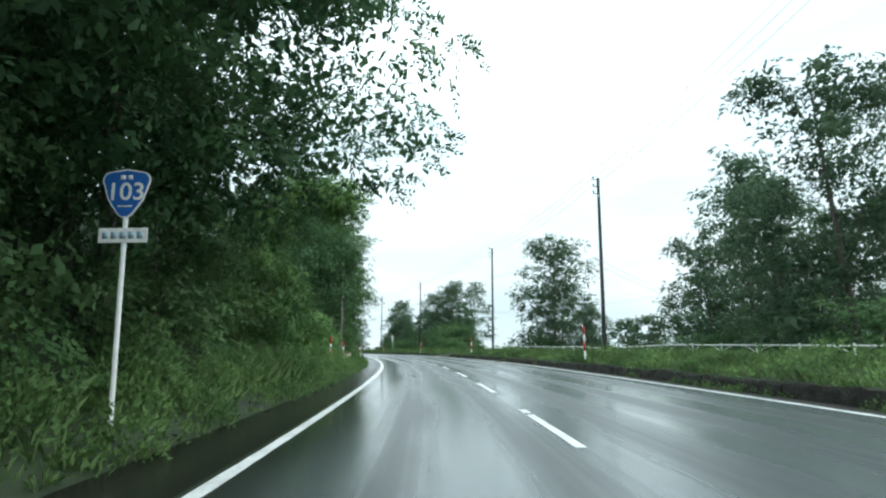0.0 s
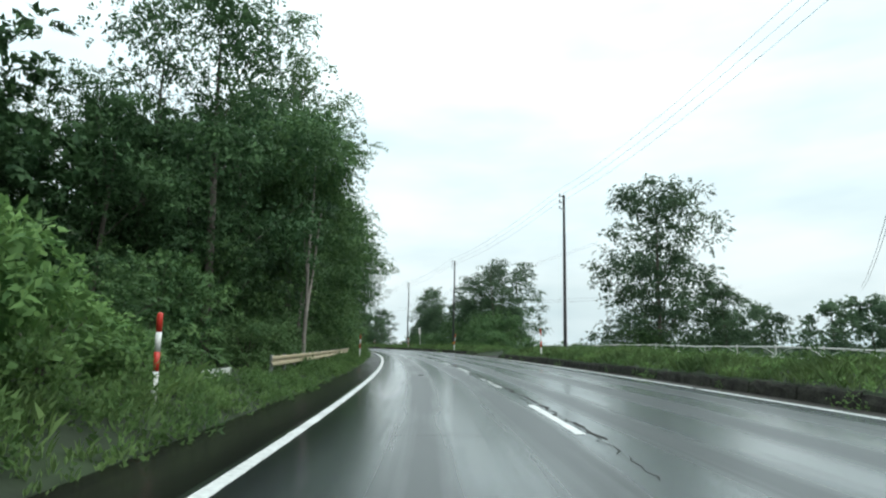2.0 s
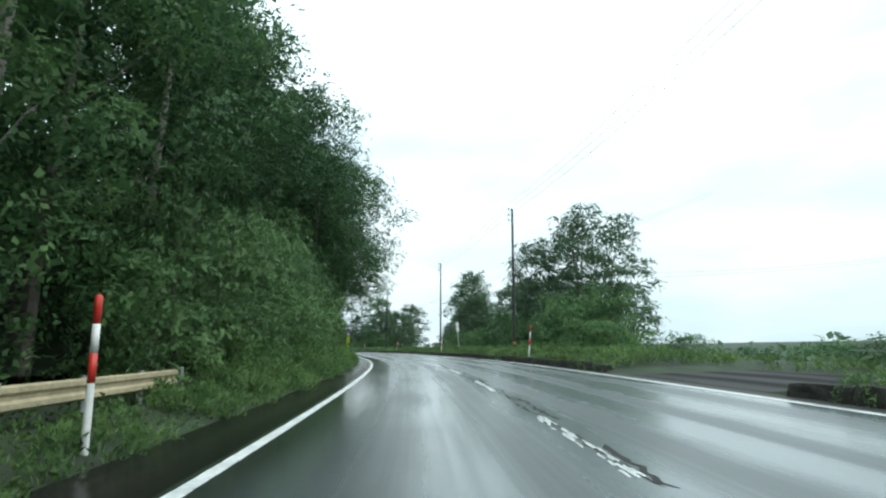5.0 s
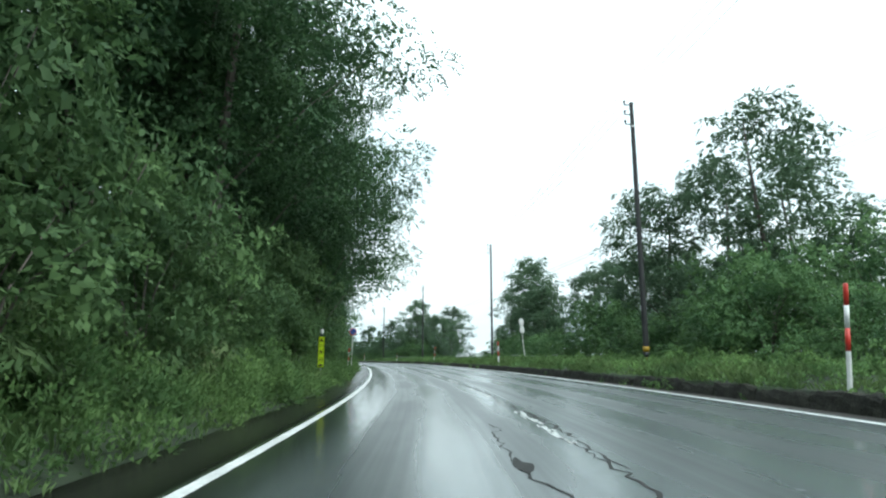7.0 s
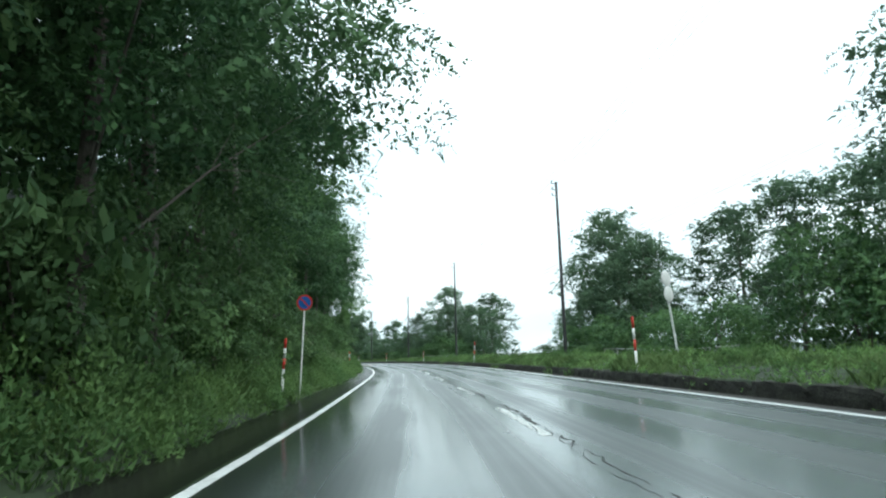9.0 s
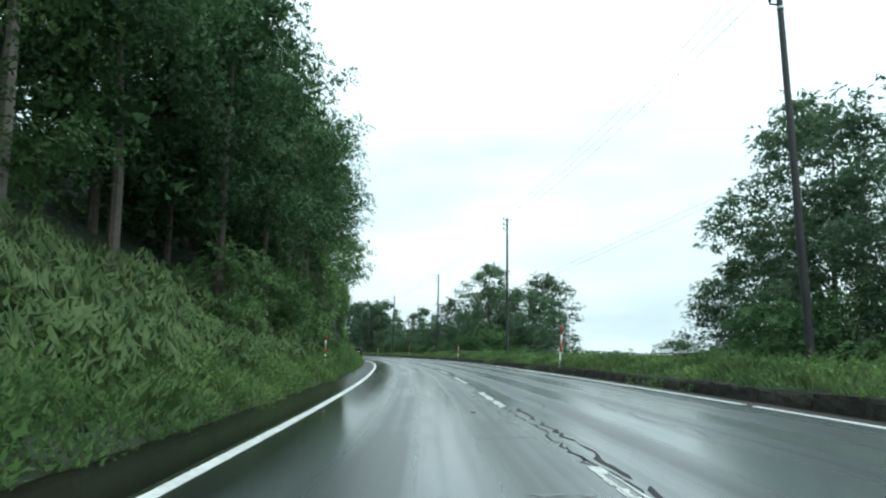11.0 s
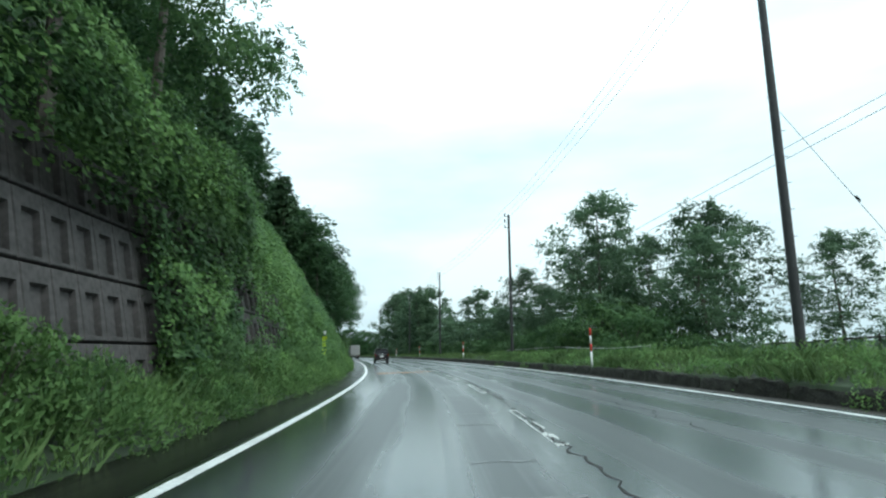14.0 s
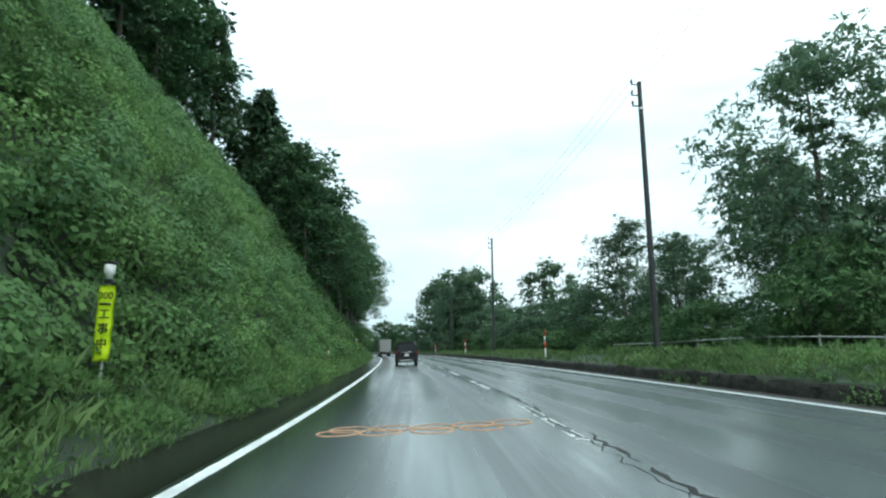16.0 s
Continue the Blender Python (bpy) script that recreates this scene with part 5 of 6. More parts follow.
_rs = random.Random(8)
for n in range(17):
    s = 83 + n * 4.1 + _rs.uniform(-1, 1)
    set_at(S_DARK, s, -9.7 + _rs.uniform(-0.6, 0.4), 41 * n, _rs.uniform(1.05, 1.4), _rs.uniform(1.1, 1.5), 0.05)
for n in range(26):
    s = 84 + n * 4.3 + _rs.uniform(-1, 1)
    if 157 < s < 181 or 97 < s < 118:
        continue
    set_at(S_BRIGHT, s, -8.9 + _rs.uniform(-0.5, 0.2), 53 * n, _rs.uniform(0.6, 0.85), _rs.uniform(0.9, 1.5), 0.05)
for n in range(40):
    s = 186 + 2.7 * n + _rs.uniform(-1, 1)
    if abs(s - 235) < 3:
        continue
    set_at(S_BRIGHT if n % 2 else S_DARK, s, -7.2 + _rs.uniform(-0.35, 0.1), 53 * n, _rs.uniform(0.28, 0.5) * (1 if n % 2 else 0.8), _rs.uniform(0.9, 1.4), 0.05)
for n in range(44):
    s = 224 + _rs.uniform(0, 70)
    if abs(s - 234.6) < 3:
        continue
    set_at(S_BRIGHT, s, -7.6 - _rs.uniform(0, 9.0), 53 * n, _rs.uniform(0.3, 0.62), _rs.uniform(0.6, 1.1), 0.25)


def weeds(name, s0, s1, o0, o1, per_m2, tall, seed, label, material, leaf=0.1, bare=0.12, narrow=0.62, fall=0.0):
    """Upright leafy weeds in uneven clumps, lower towards the road."""
    rng = np.random.default_rng(seed)
    n = int((s1 - s0) * abs(o1 - o0) * per_m2)
    s, o = rng.uniform(s0, s1, n), rng.uniform(min(o0, o1), max(o0, o1), n)
    near = np.abs(o - o0) / abs(o1 - o0)
    def swell(ds, do):
        return np.array([0.75 + 1.25 * noise.noise((a * 0.5, c * 0.9, seed)) + 0.65 * noise.noise((a * 1.4, c * 1.7, seed)) for a, c in zip((s + ds).tolist(), (o + do).tolist())])
    lump = swell(0, 0)
    way = np.radians([heading(a) for a in s])
    ga, gc = (swell(0.12, 0) - lump) / 0.12 * tall * 0.6, (swell(0, 0.12) - lump) / 0.12 * tall * 0.6
    soft = unit(np.stack([np.sin(way) * ga - np.cos(way) * gc, -np.cos(way) * ga - np.sin(way) * gc, np.full(n, 0.9)], 1))
    keep = (lump > bare + 0.25 * (1 - near)) & ~((s > 76.5) & (s < 90) & (o > 5.9))
    s, o, near, lump, soft = s[keep], o[keep], near[keep], lump[keep], soft[keep]
    low = np.where((s > 32) & (s < 80) & (o < 0), np.where(o < -6.8, 0.34, 0.52), 1.0)
    h = (tall * lump * low * (0.45 + 0.55 * np.sqrt(near)) * rng.uniform(0.7, 1.2, len(s))).clip(0.1, 3.5)
    root = np.array([on_ground(a, c) for a, c in zip(s, o)])
    m, k = len(s), 9
    lean = rng.normal(0, 0.22, (m, 3)) * [[1, 1, 0]]
    cs, al = [], []
    for j in range(k):
        f = (j + 1.2) / (k + 0.2)
        cs.append(root + (lean * f * f + np.array([[0, 0, f]])) * h[:, None] + rng.normal(0, 0.03, (m, 3)))
        a = rng.uniform(0, math.tau, m)
        al.append(np.stack([np.cos(a), np.sin(a), 0.35 + 1.1 * f * rng.uniform(0.2, 1, m) - fall * rng.uniform(0.6, 1.2, m)], 1))
    c, d = np.concatenate(cs), unit(np.concatenate(al))
    ln = leaf * rng.uniform(0.6, 1.35, len(c))
    facing = unit(np.tile(soft, (k, 1)) + d * [[0.5, 0.5, 0.0]])
    v, t, nn = leaf_arrays(c, d, unit(rng.normal(0, 1.0, (len(c), 3)) + [[0, 0, 0.35]]), ln, ln * narrow, True, facing)
    ob = new(name, tri_mesh(name, v, t, material, nn))
    return tagged(ob, label, "weeds", kind="stuff")


def weed_mounds(name, s0, s1, o0, o1, per_m2, tall, leaves, seed, label, material, leaf=0.085, slim=0.6, low_part=True):
    """Rounded clumps of leafy weeds, each a dome of small upright leaves, lower beside the road."""
    rng = np.random.default_rng(seed)
    n = int((s1 - s0) * abs(o1 - o0) * per_m2)
    s, o = rng.uniform(s0, s1, n), rng.uniform(min(o0, o1), max(o0, o1), n)
    near = np.abs(o - o0) / abs(o1 - o0)
    lush = np.array([0.8 + 0.75 * noise.noise((a * 0.22, c * 0.4, seed)) + 0.4 * noise.noise((a * 0.9, c, seed)) for a, c in zip(s.tolist(), o.tolist())]).clip(0.3, 1.7)
    low = np.where((s > 35) & (s < 80), 0.45, 1.0) if low_part else 1.0
    h = tall * lush * low * (0.5 + 0.5 * np.sqrt(near)) * rng.uniform(0.7, 1.15, n)
    r = (0.22 + 0.3 * h) * rng.uniform(0.7, 1.2, n)
    h = np.where(((np.abs(s - 234.7) < 1.6) | (np.abs(s - 120.9) < 1.3)) & (o < 0), np.minimum(h, 0.35), h)
    root = np.array([on_ground(a, c) for a, c in zip(s.tolist(), o.tolist())])
    q = np.repeat(np.arange(n), np.maximum(14, (leaves * (r / 0.45) ** 2)).astype(int))
    m = len(q)
    d = unit(rng.normal(0, 1, (m, 3)) + [[0, 0, 0.45]])
    d[:, 2] = np.abs(d[:, 2])
    shell = rng.uniform(0.35, 1.08, m) ** 0.5
    at = root[q] + d * np.stack([r[q], r[q], h[q]], 1) * shell[:, None]
    up = np.array([[0.0, 0.0, 1.0]])
    al = unit(d * [[1, 1, 0.5]] + up * rng.uniform(0.0, 1.2, (m, 1)) + rng.normal(0, 0.4, (m, 3)))
    ln = leaf * rng.uniform(0.6, 1.5, m) * (0.75 + 0.35 * lush[q])
    v, t, nn = leaf_arrays(at - al * ln[:, None] * 0.4, al, unit(rng.normal(0, 0.8, (m, 3)) + d + up * 0.4), ln, ln * slim, True, unit(d * [[1, 1, 0.8]] + up * 0.25))
    return tagged(new(name, tri_mesh(name, v, t, material, nn)), label, "weeds", kind="stuff")


bank_carpet("vine_mound", 15, 36, -7.3, -14, 130, 31, LEAF_BRIGHT, 0.15, "bright kudzu vines covering the bank", 0.35)
bank_carpet("bank_plants", 84, 196, -7.4, -11, 85, 32, LEAF_BRIGHT, 0.19, "low broad-leaved plants on the wooded bank", 0.25)
bank_carpet("bank_plants", -12, 16, -7.2, -11, 110, 33, LEAF_MID, 0.16, "low plants in the shade of the trees", 0.25)
bank_carpet("bamboo_grass", 156, 182, -7.0, -12.0, 80, 34, LEAF_BAMBOO, 0.46, "pale bamboo grass hanging over the bank", 0.4, 0.6, 0.2, 1.5)
bank_carpet("bamboo_grass", 95, 121, -7.2, -9.8, 70, 55, LEAF_BAMBOO, 0.4, "tall bamboo grass at the foot of the trees", 0.4, 0.5, 0.2, 1.3)
bank_carpet("vine_slope", 211, 224, -9.0, -16, 150, 47, LEAF_BRIGHT, 0.18, "kudzu vines on the slope above the wall", 0.6)
bank_carpet("vine_slope", 222, 300, -6.9, -12, 230, 35, LEAF_BRIGHT, 0.15, "kudzu vines covering the whole steep slope", 0.3, 0.1)
bank_carpet("vine_slope", 224, 300, -12, -22, 100, 36, LEAF_BRIGHT, 0.2, "kudzu vines on the upper slope", 0.35, 0.15)
def slope_mounds(name, s0, s1, o0, o1, count, leaves, seed, label, material, leaf, least=0.32, most=0.85):
    """Broad-leaved plants in rounded clumps all over a slope."""
    rng = np.random.default_rng(seed)
    s, o = rng.uniform(s0, s1, count), rng.uniform(min(o0, o1), max(o0, o1), count)
    clear = (np.abs(s - 234.8) > 0.8 + most * 0.6) | (o < -7.2 - most)
    s, o = s[clear], o[clear]
    count = len(s)
    root = np.array([on_ground(a, c) for a, c in zip(s.tolist(), o.tolist())])
    out = unit(unit(np.array([slope_normal(a, c) for a, c in zip(s.tolist(), o.tolist())])) + [[0, 0, 0.35]])
    r = rng.uniform(least, most, count)
    q = np.repeat(np.arange(count), (leaves * (r / 0.5) ** 2).astype(int))
    m = len(q)
    d = unit(rng.normal(0, 1, (m, 3)) + out[q] * 0.7)
    at = root[q] + out[q] * 0.45 + d * (r[q] * rng.uniform(0.45, 1.05, m) ** 0.5)[:, None]
    al = unit(np.cross(d, rng.normal(0, 1, (m, 3))) + d * 0.3 - [[0, 0, 0.35]])
    ln = leaf * rng.uniform(0.6, 1.35, m)
    v, t, nn = leaf_arrays(at, al, unit(d + [[0, 0, 0.4]] + rng.normal(0, 0.3, (m, 3))), ln, ln * 0.62, False, unit(d + [[0, 0, 0.2]]))
    return tagged(new(name, tri_mesh(name, v, t, material, nn)), label, "vines", kind="stuff")


slope_mounds("slope_clumps", 222, 262, -7.0, -19.5, 1150, 84, 74, "rounded clumps of broad-leaved plants on the steep slope", LEAF_BRIGHT, 0.125)
bank_carpet("vine_slope", 231, 241, -7.5, -9.6, 260, 77, LEAF_BRIGHT, 0.14, "kudzu leaves on the slope behind the works banner", 0.3, -0.12)
slope_mounds("slope_bushes", 223, 275, -8.2, -18.5, 110, 100, 76, "bushy darker green plants standing out of the vines on the slope", LEAF_MID, 0.15, 0.7, 1.15)
slope_mounds("slope_clumps", 262, 300, -7.0, -16.5, 620, 34, 75, "rounded clumps of plants farther along the slope", LEAF_BRIGHT, 0.24)
bank_carpet("vine_slope", 300, 350, -7.2, -14, 40, 40, LEAF_BRIGHT, 0.36, "vines on the slope beyond", 0.4)
bank_carpet("hill_cover", 16, 80, -20, -60, 5, 37, LEAF_DARK, 0.9, "undergrowth of the wooded hill", 0.8)
weeds("verge_weeds", -14, 245, -5.68, -7.9, 9, 0.9, 38, "leafy green weeds in clumps on the verge", WEEDS, 0.09)
weed_mounds("weed_mounds", -8, 120, -5.72, -7.7, 2.6, 1.4, 170, 70, "rounded clumps of wet green weeds on the verge", WEEDS)
weed_mounds("weed_mounds", 120, 250, -5.72, -7.5, 2.6, 1.4, 170, 71, "rounded clumps of wet green weeds below the bank", WEEDS)
weed_mounds("weed_mounds", 250, 310, -5.85, -7.3, 2.4, 1.2, 70, 72, "rounded clumps of weeds at the foot of the slope", WEEDS, 0.14)
weeds("verge_weeds", 245, 300, -5.85, -7.4, 24, 0.8, 48, "leafy green weeds along the foot of the slope", WEEDS, 0.13)
weeds("kerb_weeds", -14, 250, 6.22, 7.6, 16, 0.34, 49, "low weeds hanging over the edge wall", WEEDS, 0.09)
weeds("gutter_weeds", -14, 20, 5.98, 6.3, 70, 0.3, 53, "yellow-green weeds growing out of the gutter", WEEDS, 0.07, 0.6)
weeds("gutter_weeds", 20, 250, 6.02, 6.26, 60, 0.3, 54, "small weeds in the joints of the edge wall", WEEDS, 0.07, 1.0)
weed_mounds("weed_mounds", 92, 250, 7.4, 12.5, 0.55, 0.75, 110, 73, "loose clumps of weeds on the grassy bank", WEEDS, 0.1, 0.55, False)
weeds("bank_weeds", -14, 250, 8.2, 12.5, 9, 0.55, 50, "leafy weeds along the fence", WEEDS, 0.13)
bank_carpet("field_plants", -20, 420, 16, 40, 6, 39, LEAF_HAZED, 0.5, "rough green growth below the bank", 0.6)
grass("grass_verge_left", -20, 300, -5.74, -7.6, 14, 0.5, 41, "tall wet green grass on the verge")
grass("grass_verge_right", -20, 250, 6.28, 8.6, 21, 0.45, 42, "green grass above the kerb")
grass("grass_bank_right", -20, 260, 8.6, 14.5, 6, 0.52, 43, "long green grass on the bank beside the fence")
weeds("verge_weeds", 300, 345, -5.85, -7.4, 12, 0.8, 58, "green weeds of the far left verge", WEEDS, 0.18)
grass("grass_verge_far", 250, 400, 6.25, 13, 7, 0.4, 44, "green grass of the far verge")


# ---- retaining wall ----
def build_wall():
    base = thing("retaining_wall", (0, 0, 0), 0, "leaning dark concrete block wall half covered by vines", "retaining wall", kind="structure")
    w, h, d = 0.782, 1.262, 0.34
    bm = bmesh.new()
    def ring(m, y):
        return [bm.verts.new((x, y, z)) for x, z in ((-w / 2 + m, m), (w / 2 - m, m), (w / 2 - m, h - m), (-w / 2 + m, h - m))]
    # front frame, recess and back
    back, edge, front, inner = ring(0.016, d), ring(0.016, 0.02), ring(0.034, 0.0), None
    inner = [bm.verts.new((x, 0.0, z)) for x, z in ((-0.27, 0.1), (0.2, 0.1), (0.27, 0.93), (-0.2, 0.93))]
    deep = [bm.verts.new((x, 0.11, z)) for x, z in ((-0.24, 0.14), (0.18, 0.14), (0.24, 0.9), (-0.18, 0.9))]
    for a, b in ((back, edge), (edge, front), (front, inner), (inner, deep)):
        for k in range(4):
            bm.faces.new((a[k], a[(k + 1) % 4], b[(k + 1) % 4], b[k]))
    bm.faces.new(deep)
    bmesh.ops.recalc_face_normals(bm, faces=bm.faces[:])
    me = bpy.data.meshes.new("block")
    bm.to_mesh(me)
    bm.free()
    me.materials.append(CONCRETE)
    for row in range(4):
        n = 47 if row < 3 else 40
        for i in range(n):
            s = 190.3 + i * w
            p = road(s, -7.53 - row * 0.252, 0.4 + row * 1.262)
            # the front faces the road
            ob = child("block", me, base)
            ob.matrix_basis = Matrix.Translation(p) @ pose(0, 0, 0, 0, 0, turn(s) + 90) @ pose(0, 0, 0, -11.2, 0, 0)
    return base


build_wall()


def wall_vines(name, n, s0, s1, z_low, seed, label, material, lift, leaf=0.15):
    """Vines that hang down over the wall from its top, in columns with bare wall between."""
    rng = np.random.default_rng(seed)
    spots, normals = [], []
    while len(spots) < n:
        s, z = rng.uniform(s0, s1), rng.uniform(0.6, 7.2)
        column = 1.6 * noise.noise((s * 0.7, 51, 0)) + 1.3 * noise.noise((s * 1.9, 51, 2))
        near = z_low + 0.4 * column - 4.5 * (1 - smooth(191, 195, s)) - 0.05 * min(10, max(0.0, s - 198))
        beyond = 3.5 - 0.35 * (s - 219) - 12.0 * max(0.0, noise.noise((s * 1.6, 5.0, 1.0)) - 0.02)
        tower = 0.9 + 1.4 * column
        hang = near if s < 210.3 else tower if s < 217.3 else beyond
        if z < hang:
            continue
        o = -7.3 - (z - 0.4) * 0.2
        out = 0.9 * smooth(3.8, 6.0, z) * (1 - smooth(216, 222, s))
        spots.append(road(s, o + out, z))
        nn = road(s, o + 1, 0) - road(s, o, 0)
        normals.append((nn.x, nn.y, 0.9))
    return carpet(name, spots, normals, seed, material, leaf, label, lift)


wall_vines("wall_vines", 19000, 187, 229, 4.9, 51, "kudzu vines hanging over the retaining wall", LEAF_BRIGHT, 0.34)
wall_vines("wall_vines", 8000, 206, 219, 4.8, 52, "dark creepers hanging down the retaining wall", LEAF_MID, 0.22, 0.17)


# ---- utility poles and cables ----
def utility_pole(s, off, z0, top, wrap=False):
    h = top - z0 + 1.3
    lean = math.degrees(0.35 / h)
    base = thing("utility_pole", road(s, off, z0 - 1.6), turn(s), "dark slender utility pole with insulators on side brackets", "utility pole", "line of utility poles")
    base.matrix_world = base.matrix_world @ pose(0, 0, 0, 0, lean, 0)
    bm = bmesh.new()
    tube(bm, [(0, 0, 0), (0, 0, h * 0.5), (0, 0, h + 0.3)], [0.165, 0.14, 0.112], 16)
    part("shaft", bm, POLE, base)
    for k, z in enumerate((h + 0.15, h - 0.45, h - 1.05)):
        bm = bmesh.new()
        box(bm, -0.24, 0, z, 0.42, 0.06, 0.06, 0.01)
        bracket = part("bracket", bm, DARK_METAL, base)
        bm = bmesh.new()
        tube(bm, [(-0.42, 0, z), (-0.42, 0, z + 0.12), (-0.42, 0, z + 0.16), (-0.42, 0, z + 0.28)], [0.03, 0.05, 0.07, 0.045], 10)
        part("insulator", bm, DARK_METAL if k else POLE, bracket)
    bm = bmesh.new()
    tube(bm, [(0, 0, h - 1.3), (0, 0, h - 1.15)], [0.135, 0.135], 14)
    part("band", bm, STEEL, base)
    for k in range(8):
        bm = bmesh.new()
        zz = 2.2 + k * 0.9
        tube(bm, [(0.1, 0, zz), (0.32, 0, zz + 0.02)], [0.012, 0.012], 5)
        part("step_bolt", bm, DARK_METAL, base)
    if wrap:
        for k in range(5):
            bm = bmesh.new()
            tube(bm, [(0, 0, 0.5 + 0.3 * k), (0, 0, 0.78 + 0.3 * k)], [0.172, 0.17], 16)
            part("guard_band", bm, YELLOW if k % 2 == 0 else BLACK, base, "yellow and black guard wrap")
    return base


POLES = [(4.0, 12.2, 1.2, 14.8), (40.7, 12.8, 1.2, 14.8), (77.2, 12.3, 1.2, 15.4), (124.6, 10.7, 1.2, 15.8), (172.8, 12.5, 1.3, 16.8), (215.0, 10.1, 1.3, 16.2), (254.2, 9.95, 1.3, 14.9), (298.2, 9.5, 1.3, 15.0),
         (340, 9.8, 1.2, 15.0), (384, 9.8, 1.2, 15.0)]
for n, (s, o, z0, top) in enumerate(POLES):
    utility_pole(s, o, z0, top, wrap=n == 3)


def cable(a, b, sag, radius, label):
    bm = bmesh.new()
    pts = [a.lerp(b, k / 16) - Vector((0, 0, sag * 4 * (k / 16) * (1 - k / 16))) for k in range(17)]
    tube(bm, pts, [radius] * 17, 4)
    me = bpy.data.meshes.new("cable")
    bm.to_mesh(me)
    bm.free()
    me.materials.append(DARK_METAL)
    tagged(new("cable", me), label, "cable", "overhead cables")


for (s0, o0, z0, t0), (s1, o1, z1, t1) in zip(POLES, POLES[1:]):
    for k in range(3):
        cable(road(s0, o0 - 0.42, t0 + 0.3 - 0.6 * k), road(s1, o1 - 0.42, t1 + 0.3 - 0.6 * k), 0.7, 0.011, "thin dark overhead power cable between poles")
for (s0, o0, z), (s1, o1, z1) in (((40.7, 12.5, 8.2), (96, 62, 9.0)), ((124.6, 10.6, 8.6), (150, 95, 16.0))):
    for k in range(2):
        cable(road(s0, o0, z - 0.5 * k), road(s1, o1, z1 - 0.5 * k), 0.9, 0.014, "thin dark service cable crossing the field")


for k in range(2):
    a_, b_ = Vector((-36.4, 228.3, 9.0 - 0.5 * k)), Vector((-25.6, 216.7, 11.5 - 0.5 * k))
    cable(a_ - (b_ - a_) * 0.8, a_ + (b_ - a_) * 6.0, 0.0, 0.014, "thin dark service cable crossing above the field")


def guy_wire(s, off, z, s1, off1):
    """A stay from a pole to its ground anchor, with a strain insulator on it."""
    a, b = road(s, off, z), on_ground(s1, off1)
    base = thing("guy_wire", b, 0, "thin steel stay wire from the pole to the bank", "guy wire", "overhead cables")
    bm = bmesh.new()
    tube(bm, [Vector((0, 0, -0.2)), a - b], [0.012, 0.012], 5)
    part("wire", bm, STEEL, base)
    for f in (0.42, 0.62):
        p = (a - b) * f
        d = (a - b).normalized() * 0.13
        bm = bmesh.new()
        tube(bm, [p - d, p - d * 0.4, p + d * 0.4, p + d], [0.02, 0.05, 0.05, 0.02], 10)
        part("insulator", bm, DARK_METAL, base)


guy_wire(215.0, 10.1, 9.4, 215.5, 17.5)


# ---- posts ----
def snow_post(s, off, z0, z1, tilt=0.0, radius=0.047, bands=4):
    base = thing("snow_post", road(s, off, 0), turn(s), "red and white banded snow marker post in the grass", "marker post", "snow marker posts")
    base.matrix_world = base.matrix_world @ pose(0, 0, 0, 0, tilt, 0)
    g = height(s, off) - 0.15
    ln = (z1 - z0) / bands
    for k in range(bands):
        bm = bmesh.new()
        lo, hi = z1 - ln * (k + 1), z1 - ln * k
        if k == bands - 1:
            lo = g
        pts, rad = [(0, 0, lo), (0, 0, hi)], [radius, radius]
        if k == 0:
            pts, rad = [(0, 0, lo), (0, 0, hi - 0.03), (0, 0, hi)], [radius, radius, radius * 0.6]
        tube(bm, pts, rad, 14)
        part("band", bm, RED if k % 2 == 0 else WHITE, base, "red reflective band" if k % 2 == 0 else "white band")
    return base


for row in ((25.6, -6.7, 0.55, 1.95, 2), (33.9, -6.8, 0.55, 1.8, 0), (72.3, -6.25, 0.55, 2.0, 1), (141.9, -6.3, 0.75, 2.1, 4), (184.4, -6.85, 0.75, 2.2, 0), (262, -6.9, 0.6, 1.6, 0), (300, -6.6, 0.6, 2.0, 0),
            (27.0, 6.6, 0.6, 2.3, 0), (64.8, 6.6, 0.6, 2.35, 0), (105.0, 6.36, 0.75, 2.6, 6), (143.6, 6.5, 0.75, 2.45, 0), (185.1, 6.36, 0.7, 2.7, 6), (224.1, 6.4, 0.7, 2.15, 1), (263.7, 6.8, 0.7, 2.25, 0), (303, 6.6, 0.7, 2.3, 0), (340, 6.6, 0.7, 2.3, 0)):
    snow_post(*row)


